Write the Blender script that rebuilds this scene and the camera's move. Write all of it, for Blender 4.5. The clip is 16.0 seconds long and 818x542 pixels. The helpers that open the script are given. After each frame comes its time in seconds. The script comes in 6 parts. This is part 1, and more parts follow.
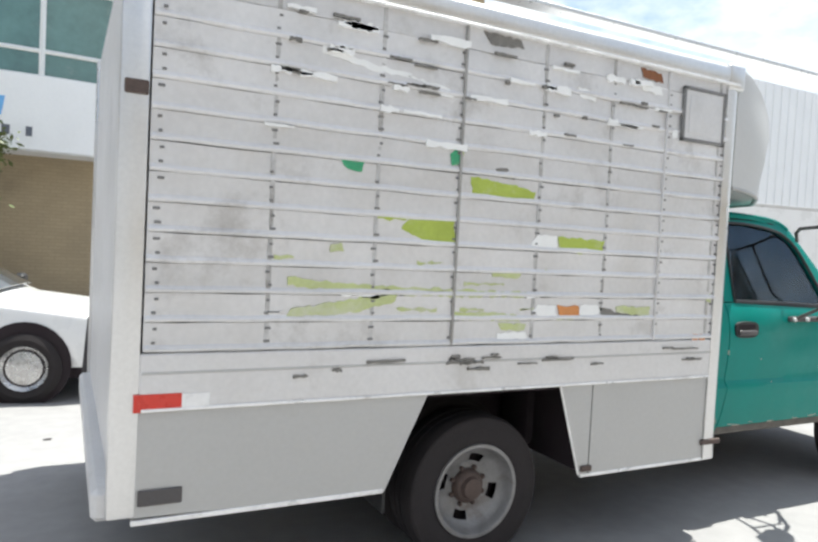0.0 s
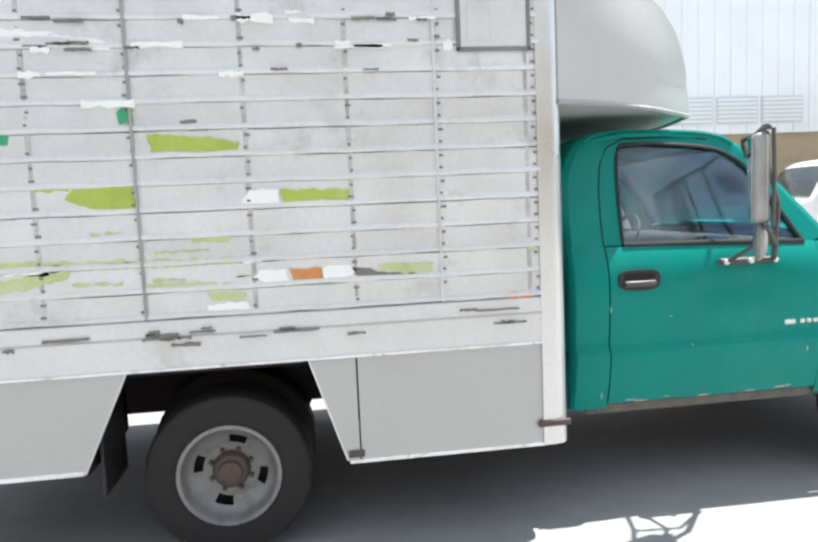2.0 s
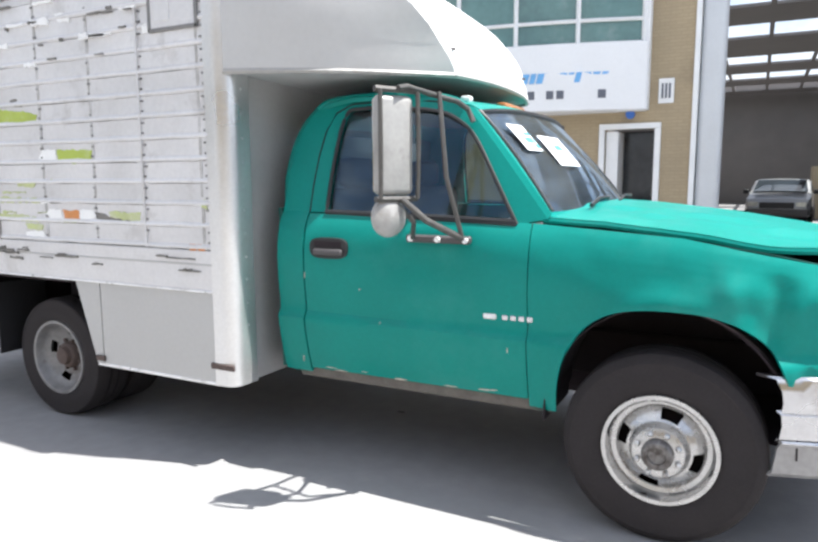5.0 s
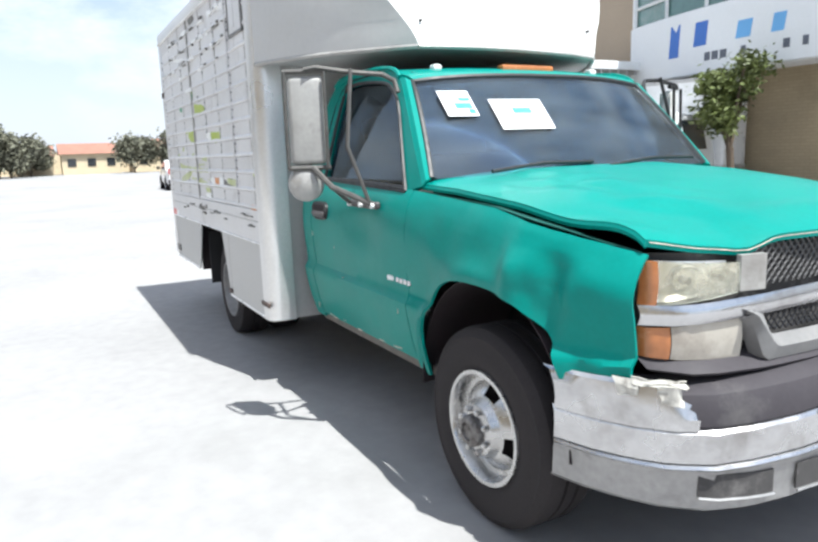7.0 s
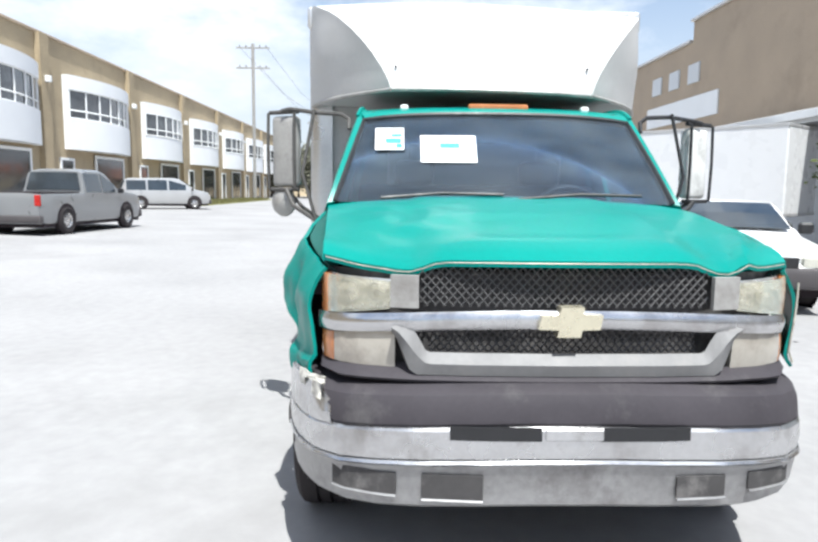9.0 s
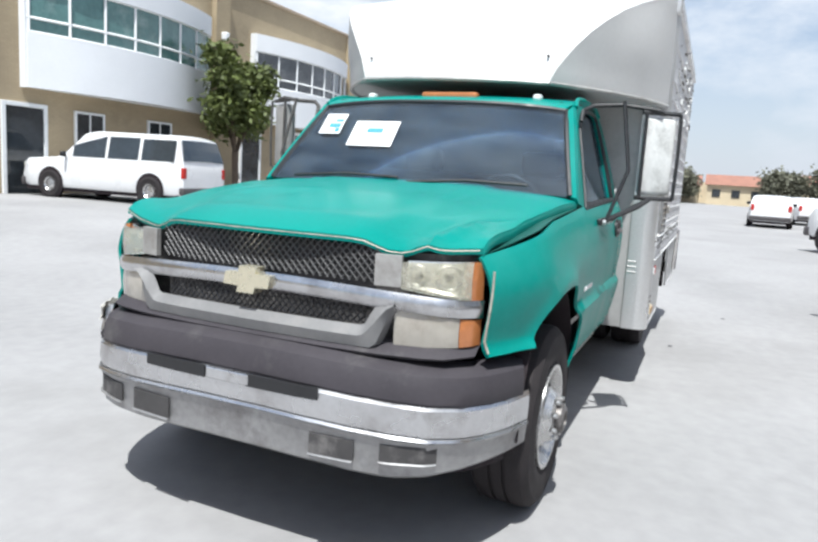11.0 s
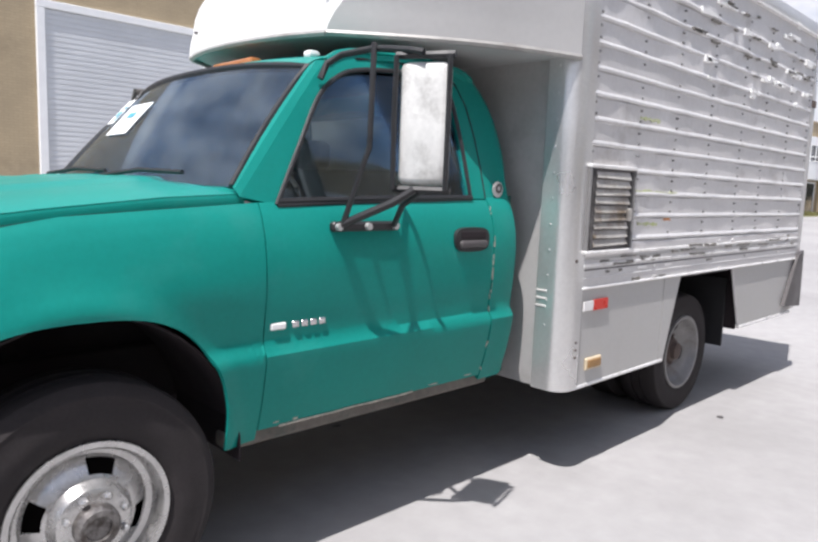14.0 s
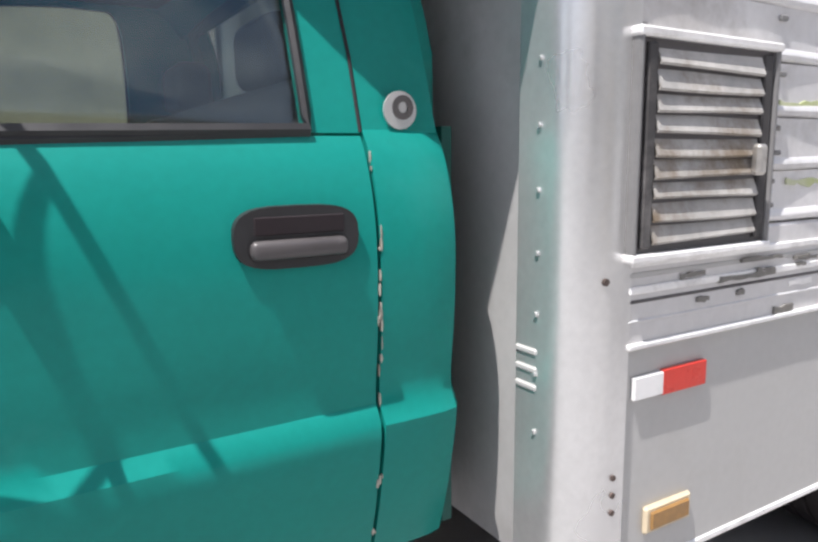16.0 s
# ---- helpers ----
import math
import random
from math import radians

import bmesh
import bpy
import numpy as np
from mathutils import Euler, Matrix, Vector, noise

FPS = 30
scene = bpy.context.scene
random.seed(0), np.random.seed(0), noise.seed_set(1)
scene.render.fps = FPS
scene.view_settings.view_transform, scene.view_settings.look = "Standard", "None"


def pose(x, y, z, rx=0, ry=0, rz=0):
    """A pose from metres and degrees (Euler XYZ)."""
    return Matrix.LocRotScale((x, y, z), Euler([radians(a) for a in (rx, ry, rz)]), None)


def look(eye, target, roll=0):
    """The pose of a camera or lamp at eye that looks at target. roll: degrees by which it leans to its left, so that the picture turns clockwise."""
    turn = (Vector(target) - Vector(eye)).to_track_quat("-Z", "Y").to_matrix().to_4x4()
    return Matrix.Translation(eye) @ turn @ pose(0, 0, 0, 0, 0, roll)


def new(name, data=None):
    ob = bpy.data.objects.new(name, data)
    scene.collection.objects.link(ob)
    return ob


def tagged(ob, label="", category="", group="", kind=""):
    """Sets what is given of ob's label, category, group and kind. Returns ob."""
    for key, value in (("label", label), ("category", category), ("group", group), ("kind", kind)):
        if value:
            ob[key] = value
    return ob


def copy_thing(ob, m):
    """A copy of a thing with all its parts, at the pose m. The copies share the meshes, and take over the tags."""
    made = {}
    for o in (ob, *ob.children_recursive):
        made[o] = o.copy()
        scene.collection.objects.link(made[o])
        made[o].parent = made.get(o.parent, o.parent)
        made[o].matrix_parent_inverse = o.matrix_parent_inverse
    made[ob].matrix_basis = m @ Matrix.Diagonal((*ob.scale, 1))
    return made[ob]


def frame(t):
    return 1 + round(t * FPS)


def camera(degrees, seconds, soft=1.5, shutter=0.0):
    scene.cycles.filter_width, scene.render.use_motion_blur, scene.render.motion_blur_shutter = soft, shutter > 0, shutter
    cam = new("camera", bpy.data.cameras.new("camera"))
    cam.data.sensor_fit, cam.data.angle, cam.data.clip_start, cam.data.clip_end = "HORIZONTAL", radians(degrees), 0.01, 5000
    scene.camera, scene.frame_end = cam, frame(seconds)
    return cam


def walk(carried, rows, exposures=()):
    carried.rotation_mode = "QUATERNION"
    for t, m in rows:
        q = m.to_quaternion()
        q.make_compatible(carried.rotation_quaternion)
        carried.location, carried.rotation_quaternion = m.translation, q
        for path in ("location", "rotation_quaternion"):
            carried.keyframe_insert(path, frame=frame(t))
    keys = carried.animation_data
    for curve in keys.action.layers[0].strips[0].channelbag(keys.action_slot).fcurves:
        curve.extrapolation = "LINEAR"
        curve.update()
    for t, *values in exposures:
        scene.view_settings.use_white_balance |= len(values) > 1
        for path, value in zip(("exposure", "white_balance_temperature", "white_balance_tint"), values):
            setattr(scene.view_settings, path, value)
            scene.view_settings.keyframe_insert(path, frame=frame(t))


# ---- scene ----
cam = camera(62.4, 16.0, 2.6)
PATH = [
    (0, (-5.278, -3.702, 1.539), (-4.368, -1.923, 1.458), 3.0),
    (0.5, (-4.744, -3.931, 1.501), (-4.079, -2.049, 1.378), 1.9),
    (1, (-4.181, -4.020, 1.480), (-3.665, -2.091, 1.360), 3.0),
    (1.5, (-3.695, -4.056, 1.491), (-3.379, -2.088, 1.329), 1.5),
    (2, (-3.056, -3.999, 1.518), (-2.780, -2.027, 1.327), -2.5),
    (2.5, (-2.464, -3.983, 1.493), (-2.366, -1.994, 1.303), -3.7),
    (3, (-1.852, -3.884, 1.455), (-1.817, -1.896, 1.243), -1.7),
    (3.5, (-1.344, -3.897, 1.470), (-1.503, -1.919, 1.220), -1.6),
    (4, (-0.812, -3.786, 1.506), (-1.187, -1.845, 1.202), -3.1),
    (4.5, (-0.283, -3.754, 1.473), (-0.856, -1.861, 1.178), -0.4),
    (5, (0.287, -3.630, 1.434), (-0.619, -1.867, 1.169), -0.2),
    (7.5, (2.277, -1.881, 1.409), (0.440, -1.157, 1.091), -0.4),
    (8, (2.520, -1.453, 1.364), (0.599, -0.958, 1.112), 1.4),
    (8.5, (2.767, -0.988, 1.400), (0.790, -0.785, 1.172), -1.2),
    (9, (2.911, -0.558, 1.365), (0.926, -0.510, 1.126), 0.6),
    (11.5, (2.649, 1.845, 1.352), (0.913, 0.889, 1.079), 0.9),
    (12, (2.390, 2.113, 1.315), (0.701, 1.073, 1.063), -1.4),
    (12.5, (1.955, 2.407, 1.307), (0.322, 1.270, 1.105), 2.6),
    (13, (1.580, 2.630, 1.323), (0.040, 1.370, 1.121), 0.5),
    (13.5, (1.095, 2.751, 1.336), (-0.417, 1.451, 1.174), 3.5),
    (14, (0.607, 2.790, 1.326), (-0.771, 1.362, 1.077), 2.1),
    (14.5, (0.114, 2.704, 1.344), (-1.183, 1.202, 1.095), -0.4),
    (15, (-0.312, 2.557, 1.341), (-1.476, 0.942, 1.144), -2.6),
    (15.5, (-0.751, 2.285, 1.270), (-1.829, 0.623, 0.999), -2.6),
    (16, (-1.114, 1.977, 1.234), (-2.127, 0.283, 0.913), -0.6),
]
walk(cam, [(t, look(eye, target, roll)) for t, eye, target, roll in PATH], [(0.0, 0.75, 6650, 5), (1.5, 0.98, 6600, 3), (2.3, 1.1, 6550, 6), (3.5, 1.06, 6500, 8), (5.2, 1.03, 6500, 9), (7.3, 0.75, 6350, 6), (9.0, 0.63, 6350, 7), (11.5, 0.33, 6300, 7), (13.0, 0.28, 6300, 9), (14.0, 0.38, 6550, 14), (15.0, 0.38, 6600, 15), (15.5, 0.50, 6650, 14), (16.0, 0.60, 6580, 13)])


# ---- world, sun ----
SUN = Vector((0.42, 0.12, 1.0)).normalized()
world = bpy.data.worlds.new("sky")
scene.world = world
world.use_nodes = True
wn, wl = world.node_tree.nodes, world.node_tree.links
sky = wn.new("ShaderNodeTexSky")
sky.sky_type = "NISHITA"
sky.sun_disc = False
sky.sun_elevation = math.asin(SUN.z)
sky.sun_rotation = math.atan2(SUN.x, SUN.y)
sky.dust_density = 0.8
wco = wn.new("ShaderNodeTexCoord")
wno = wn.new("ShaderNodeTexNoise")
wno.inputs["Scale"].default_value = 3.2
wno.inputs["Detail"].default_value = 7
wno.inputs["Roughness"].default_value = 0.6
wmap = wn.new("ShaderNodeMapping")
wmap.inputs["Scale"].default_value = (1, 1, 2.2)
wmap.inputs["Location"].default_value = (0.7, 0.2, 0.1)
wramp = wn.new("ShaderNodeValToRGB")
wramp.color_ramp.elements[0].position = 0.42
wramp.color_ramp.elements[1].position = 0.66
wmix = wn.new("ShaderNodeMix")
wmix.data_type = "RGBA"
wmix.inputs[7].default_value = (8.3, 8.3, 8.4, 1)
wl.new(wco.outputs["Generated"], wmap.inputs[0])
wl.new(wmap.outputs[0], wno.inputs["Vector"])
wl.new(wno.outputs["Fac"], wramp.inputs["Fac"])
wsep = wn.new("ShaderNodeSeparateXYZ")
wl.new(wco.outputs["Generated"], wsep.inputs[0])
whaze = wn.new("ShaderNodeMapRange")
whaze.inputs["From Min"].default_value, whaze.inputs["From Max"].default_value = 0.02, 0.38
whaze.inputs["To Min"].default_value, whaze.inputs["To Max"].default_value = 0.9, 0.0
wl.new(wsep.outputs[2], whaze.inputs["Value"])
whm = wn.new("ShaderNodeMix")
whm.data_type = "RGBA"
whm.inputs[7].default_value = (4.6, 4.85, 5.5, 1)
wl.new(whaze.outputs[0], whm.inputs[0])
wl.new(wramp.outputs["Color"], wmix.inputs[0])
wl.new(sky.outputs[0], wmix.inputs[6])
wl.new(wmix.outputs[2], whm.inputs[6])
wl.new(whm.outputs[2], wn["Background"].inputs["Color"])
wn["Background"].inputs["Strength"].default_value = 0.115
sun_data = bpy.data.lights.new("sun", "SUN")
sun_data.energy, sun_data.angle, sun_data.color = 5.0, radians(0.6), (1.0, 0.985, 0.96)
sun = new("sun", sun_data)
sun.matrix_world = look(SUN * 50, (0, 0, 0))


# ---- materials ----
def mat(name, base, rough=0.6, metal=0.0, vary=0.12, scale=6.0, fine=80.0, bump=0.0, dirt=None, dirt_at=0.62, coat=0.0, rand=0.0, spec=0.5, coat_rough=0.08):
    """A node material: base colour with broad stains, fine grain, optional dirt blotches and bump."""
    m = bpy.data.materials.new(name)
    m.use_nodes = True
    n, l = m.node_tree.nodes, m.node_tree.links
    p = n["Principled BSDF"]
    p.inputs["Metallic"].default_value = metal
    p.inputs["Coat Weight"].default_value = coat
    p.inputs["Coat Roughness"].default_value = coat_rough
    p.inputs["Specular IOR Level"].default_value = spec
    co = n.new("ShaderNodeTexCoord")
    big, small = n.new("ShaderNodeTexNoise"), n.new("ShaderNodeTexNoise")
    big.inputs["Scale"].default_value, big.inputs["Detail"].default_value = scale, 5
    small.inputs["Scale"].default_value, small.inputs["Detail"].default_value = fine, 3
    for x in (big, small):
        l.new(co.outputs["Object"], x.inputs["Vector"])
    ad = n.new("ShaderNodeMath")
    ad.operation = "MULTIPLY_ADD"
    ad.inputs[1].default_value = 0.65
    sm = n.new("ShaderNodeMath")
    sm.operation = "MULTIPLY"
    sm.inputs[1].default_value = 0.35
    l.new(small.outputs["Fac"], sm.inputs[0])
    l.new(big.outputs["Fac"], ad.inputs[0])
    l.new(sm.outputs[0], ad.inputs[2])
    mr = n.new("ShaderNodeMapRange")
    mr.inputs["From Min"].default_value, mr.inputs["From Max"].default_value = 0.3, 0.7
    mr.inputs["To Min"].default_value, mr.inputs["To Max"].default_value = 1 - vary, 1 + vary
    l.new(ad.outputs[0], mr.inputs["Value"])
    val = mr.outputs[0]
    if rand:
        oi = n.new("ShaderNodeObjectInfo")
        r2 = n.new("ShaderNodeMapRange")
        r2.inputs["To Min"].default_value, r2.inputs["To Max"].default_value = 1 - rand, 1 + rand
        l.new(oi.outputs["Random"], r2.inputs["Value"])
        mm = n.new("ShaderNodeMath")
        mm.operation = "MULTIPLY"
        l.new(val, mm.inputs[0])
        l.new(r2.outputs[0], mm.inputs[1])
        val = mm.outputs[0]
    hs = n.new("ShaderNodeVectorMath")
    hs.operation = "SCALE"
    hs.inputs[0].default_value = base
    l.new(val, hs.inputs["Scale"])
    colour = hs.outputs[0]
    if dirt:
        dn = n.new("ShaderNodeTexNoise")
        dn.inputs["Scale"].default_value, dn.inputs["Detail"].default_value = scale * 0.7, 8
        dn.inputs["Roughness"].default_value = 0.7
        l.new(co.outputs["Object"], dn.inputs["Vector"])
        dr = n.new("ShaderNodeMapRange")
        dr.inputs["From Min"].default_value, dr.inputs["From Max"].default_value = dirt_at - 0.08, dirt_at + 0.12
        l.new(dn.outputs["Fac"], dr.inputs["Value"])
        mx = n.new("ShaderNodeMix")
        mx.data_type = "RGBA"
        mx.inputs[7].default_value = (*dirt, 1)
        l.new(dr.outputs[0], mx.inputs[0])
        l.new(colour, mx.inputs[6])
        colour = mx.outputs[2]
    l.new(colour, p.inputs["Base Color"])
    rr = n.new("ShaderNodeMapRange")
    rr.inputs["From Min"].default_value, rr.inputs["From Max"].default_value = 0.3, 0.7
    rr.inputs["To Min"].default_value, rr.inputs["To Max"].default_value = max(0.03, rough - 0.1), min(1, rough + 0.1)
    l.new(big.outputs["Fac"], rr.inputs["Value"])
    l.new(rr.outputs[0], p.inputs["Roughness"])
    if bump:
        b = n.new("ShaderNodeBump")
        b.inputs["Strength"].default_value = 0.6
        b.inputs["Distance"].default_value = bump
        l.new(ad.outputs[0], b.inputs["Height"])
        l.new(b.outputs[0], p.inputs["Normal"])
    return m


def glass(name, tint, rough=0.03, ior=1.6, dust=0.0, film_colour=(0.62, 0.64, 0.63)):
    m = bpy.data.materials.new(name)
    m.use_nodes = True
    n, l = m.node_tree.nodes, m.node_tree.links
    out = n["Material Output"]
    tr, gl = n.new("ShaderNodeBsdfTransparent"), n.new("ShaderNodeBsdfGlossy")
    tr.inputs["Color"].default_value = (*tint, 1)
    gl.inputs["Roughness"].default_value = rough
    gl.inputs["Color"].default_value = (0.78, 0.89, 1.0, 1)
    fr = n.new("ShaderNodeFresnel")
    fr.inputs["IOR"].default_value = ior
    no = n.new("ShaderNodeTexNoise")
    no.inputs["Scale"].default_value = 3
    md = n.new("ShaderNodeMath")
    md.operation = "MULTIPLY_ADD"
    md.inputs[1].default_value = 0.05
    l.new(no.outputs["Fac"], md.inputs[0])
    l.new(fr.outputs[0], md.inputs[2])
    mx = n.new("ShaderNodeMixShader")
    l.new(md.outputs[0], mx.inputs[0])
    l.new(tr.outputs[0], mx.inputs[1])
    l.new(gl.outputs[0], mx.inputs[2])
    last = mx.outputs[0]
    if dust:
        df, m2 = n.new("ShaderNodeBsdfDiffuse"), n.new("ShaderNodeMixShader")
        df.inputs["Color"].default_value = (*film_colour, 1)
        film = n.new("ShaderNodeTexNoise")
        film.inputs["Scale"].default_value, film.inputs["Detail"].default_value = 5, 2
        mr = n.new("ShaderNodeMapRange")
        mr.inputs["From Min"].default_value, mr.inputs["From Max"].default_value = 0.3, 0.75
        mr.inputs["To Min"].default_value, mr.inputs["To Max"].default_value = dust * 0.5, dust * 1.6
        l.new(film.outputs["Fac"], mr.inputs["Value"])
        l.new(mr.outputs[0], m2.inputs[0])
        l.new(last, m2.inputs[1])
        l.new(df.outputs[0], m2.inputs[2])
        last = m2.outputs[0]
    l.new(last, out.inputs["Surface"])
    return m


def brickwork(m, length=0.22, height=0.07, depth=0.006):
    """Adds shallow brick coursing to a wall material: joints a little darker, and relief."""
    n, l = m.node_tree.nodes, m.node_tree.links
    p = n["Principled BSDF"]
    src = p.inputs["Base Color"].links[0].from_socket
    co, sep, cmb = n.new("ShaderNodeTexCoord"), n.new("ShaderNodeSeparateXYZ"), n.new("ShaderNodeCombineXYZ")
    ad = n.new("ShaderNodeMath")
    br = n.new("ShaderNodeTexBrick")
    br.inputs["Scale"].default_value = 1.0
    br.inputs["Brick Width"].default_value, br.inputs["Row Height"].default_value = length, height
    br.inputs["Mortar Size"].default_value = 0.008
    br.inputs["Color1"].default_value, br.inputs["Color2"].default_value = (1, 1, 1, 1), (0.93, 0.93, 0.93, 1)
    br.inputs["Mortar"].default_value = (0.86, 0.86, 0.85, 1)
    l.new(co.outputs["Object"], sep.inputs[0])
    l.new(sep.outputs[0], ad.inputs[0])
    l.new(sep.outputs[1], ad.inputs[1])
    l.new(ad.outputs[0], cmb.inputs[0])
    l.new(sep.outputs[2], cmb.inputs[1])
    l.new(cmb.outputs[0], br.inputs["Vector"])
    mx = n.new("ShaderNodeMix")
    mx.data_type, mx.blend_type = "RGBA", "MULTIPLY"
    mx.inputs[0].default_value = 1.0
    l.new(src, mx.inputs[6])
    l.new(br.outputs["Color"], mx.inputs[7])
    l.new(mx.outputs[2], p.inputs["Base Color"])


def concrete():
    m = mat("concrete", (0.305, 0.299, 0.299), 0.85, 0, 0.17, 0.35, 9.0, 0.004, (0.245, 0.239, 0.236), 0.6)
    return m


M_TEAL = mat("teal_paint", (0.004, 0.222, 0.188), 0.5, 0, 0.10, 2.2, 60, 0.0008, (0.022, 0.250, 0.212), 0.63, 0.45, 0, 0.05, 0.24)
M_TEAL.node_tree.nodes["Principled BSDF"].inputs["Coat IOR"].default_value = 1.36
# darkened copy of the teal: shade of the bonnet gap and cab back painted in
M_TEAL_SHADE = mat("teal_shade", (0.004, 0.08, 0.065), 0.6, 0, 0.1)
M_ALU = mat("aluminium_sheet", (0.67, 0.66, 0.66), 0.5, 0.35, 0.10, 2.5, 45, 0.001, (0.46, 0.44, 0.42), 0.66)
M_SLAT = mat("aluminium_slat", (0.68, 0.67, 0.67), 0.45, 0.35, 0.10, 3.5, 40, 0.0012, (0.42, 0.40, 0.385), 0.64, 0, 0.05)
M_RIDGE = mat("bright_ridge", (0.85, 0.84, 0.83), 0.35, 0.3, 0.15, 8, 60, 0, (0.5, 0.48, 0.46), 0.6)
M_COL = mat("polished_corner", (0.70, 0.695, 0.69), 0.36, 0.75, 0.10, 2.2, 60, 0.0005)
M_SKIRT = mat("painted_skirt", (0.47, 0.465, 0.455), 0.5, 0.15, 0.06, 2.0, 50, 0.0006, (0.40, 0.39, 0.37), 0.68)
# chalky white with broad grey blotches
M_CHALK = mat("blotched_chalky_white", (0.66, 0.66, 0.64), 0.6, 0, 0.14, 7, 50, 0.0012, (0.30, 0.295, 0.28), 0.57)
M_BEZEL = mat("aged_bezel", (0.60, 0.50, 0.35), 0.5, 0, 0.15, 20, 80)
M_OLDAMB = mat("aged_amber", (0.30, 0.16, 0.05), 0.35, 0, 0.3, 25, 90, 0, (0.5, 0.4, 0.25), 0.66)
M_WHITE = mat("white_gelcoat", (0.70, 0.695, 0.685), 0.4, 0, 0.05, 2.5, 40, 0.0006, (0.6, 0.58, 0.54), 0.74)
M_FRONT = mat("dull_grey_sheet", (0.47, 0.462, 0.455), 0.5, 0.3, 0.1, 2.5, 45, 0.001, (0.33, 0.32, 0.31), 0.64)
# darker copy of the fairing white, for faces whose shade is painted in
M_CHEEK = mat("shaded_gelcoat", (0.50, 0.497, 0.49), 0.5, 0, 0.06, 3, 40, 0.0006)
M_RUBBER = mat("tyre_rubber", (0.032, 0.028, 0.029), 0.85, 0, 0.25, 12, 90, 0.002, spec=0.25)
M_RIM = mat("steel_rim", (0.54, 0.535, 0.53), 0.27, 0.85, 0.22, 14, 90, 0.0006, (0.22, 0.19, 0.17), 0.66)
M_RIMB = mat("rear_rim", (0.24, 0.235, 0.235), 0.5, 0.4, 0.25, 14, 90, 0.0006, (0.16, 0.13, 0.12), 0.62)
M_GREASE = mat("greasy_steel", (0.20, 0.19, 0.185), 0.45, 0.5, 0.35, 40, 120, 0.001, (0.06, 0.05, 0.045), 0.5)
M_HUB = mat("rusty_hub", (0.11, 0.08, 0.07), 0.7, 0.3, 0.3, 30, 120, 0.001)
M_BLACK = mat("black_plastic", (0.018, 0.018, 0.02), 0.5, 0, 0.2, 20, 120, 0.0006)
M_GREYP = mat("dark_grey_plastic", (0.075, 0.068, 0.07), 0.45, 0, 0.12, 6, 80, 0.0008, (0.2, 0.19, 0.18), 0.72)
M_CHROME = mat("worn_chrome", (0.60, 0.60, 0.61), 0.24, 0.95, 0.12, 6, 60, 0.0012, (0.36, 0.345, 0.34), 0.60)
M_SILVER = mat("silver_plastic", (0.56, 0.555, 0.55), 0.35, 0.45, 0.06, 6, 60, 0.0004)
M_GRILLE = mat("grille_grey", (0.10, 0.097, 0.097), 0.45, 0.3, 0.15, 20, 80)
M_SCUFF = mat("scuffed_bumper", (0.33, 0.325, 0.325), 0.42, 0.5, 0.22, 5, 40, 0.002, (0.18, 0.17, 0.168), 0.58)
M_PAD = mat("bumper_pad", (0.05, 0.045, 0.051), 0.6, 0, 0.15, 6, 60, 0.001, (0.10, 0.095, 0.095), 0.68, 0, 0, 0.25)
M_DULL = mat("dull_silver", (0.19, 0.187, 0.186), 0.6, 0.0, 0.14, 8, 60, 0.0008, (0.24, 0.23, 0.22), 0.62)
M_MIRR = mat("mirror_shell", (0.36, 0.35, 0.335), 0.45, 0.2, 0.15, 9, 50, 0.001, (0.24, 0.225, 0.21), 0.6)
M_LAMPIN = mat("lamp_reflector", (0.74, 0.75, 0.76), 0.26, 0.75, 0.12, 7, 30, 0.002)
M_LENSP = mat("dull_lens", (0.40, 0.37, 0.32), 0.16, 0.2, 0.14, 7, 30, 0.001, (0.27, 0.235, 0.20), 0.58, 0.9)
M_TORN = mat("torn_plastic", (0.56, 0.54, 0.49), 0.6, 0, 0.25, 30, 90, 0.001, (0.2, 0.18, 0.16), 0.6)
# dark tone for shade painted into recesses; also the hatch's grimy jambs
M_HOLE = mat("recess_shade_grime", (0.055, 0.052, 0.052), 0.8, 0, 0.25, 9, 40, 0.001, (0.18, 0.17, 0.165), 0.6)
M_BATTEN = mat("grimy_batten", (0.52, 0.51, 0.505), 0.6, 0.1, 0.25, 12, 60, 0.001, (0.33, 0.315, 0.30), 0.52)
M_CHIP = mat("bare_edge", (0.44, 0.41, 0.35), 0.5, 0.2, 0.4, 30, 90)
M_LENS = mat("clear_lens", (0.62, 0.61, 0.53), 0.15, 0.25, 0.18, 14, 40, 0.002, (0.45, 0.43, 0.36), 0.6, 0.8)
M_AMBER = mat("amber_lens", (0.46, 0.17, 0.06), 0.2, 0, 0.15, 20, 60, 0.0005, None, 0.7, 0.5)
M_RED = mat("red_reflector", (0.62, 0.04, 0.025), 0.3, 0, 0.1, 20, 60)
M_WREFL = mat("white_reflector", (0.82, 0.81, 0.80), 0.3, 0, 0.06, 20, 60)
M_DARK = mat("chassis_black", (0.017, 0.010, 0.013), 0.85, 0, 0.3, 8, 60)
M_MIRROR = mat("mirror_glass", (0.85, 0.86, 0.87), 0.05, 1.0, 0.02)
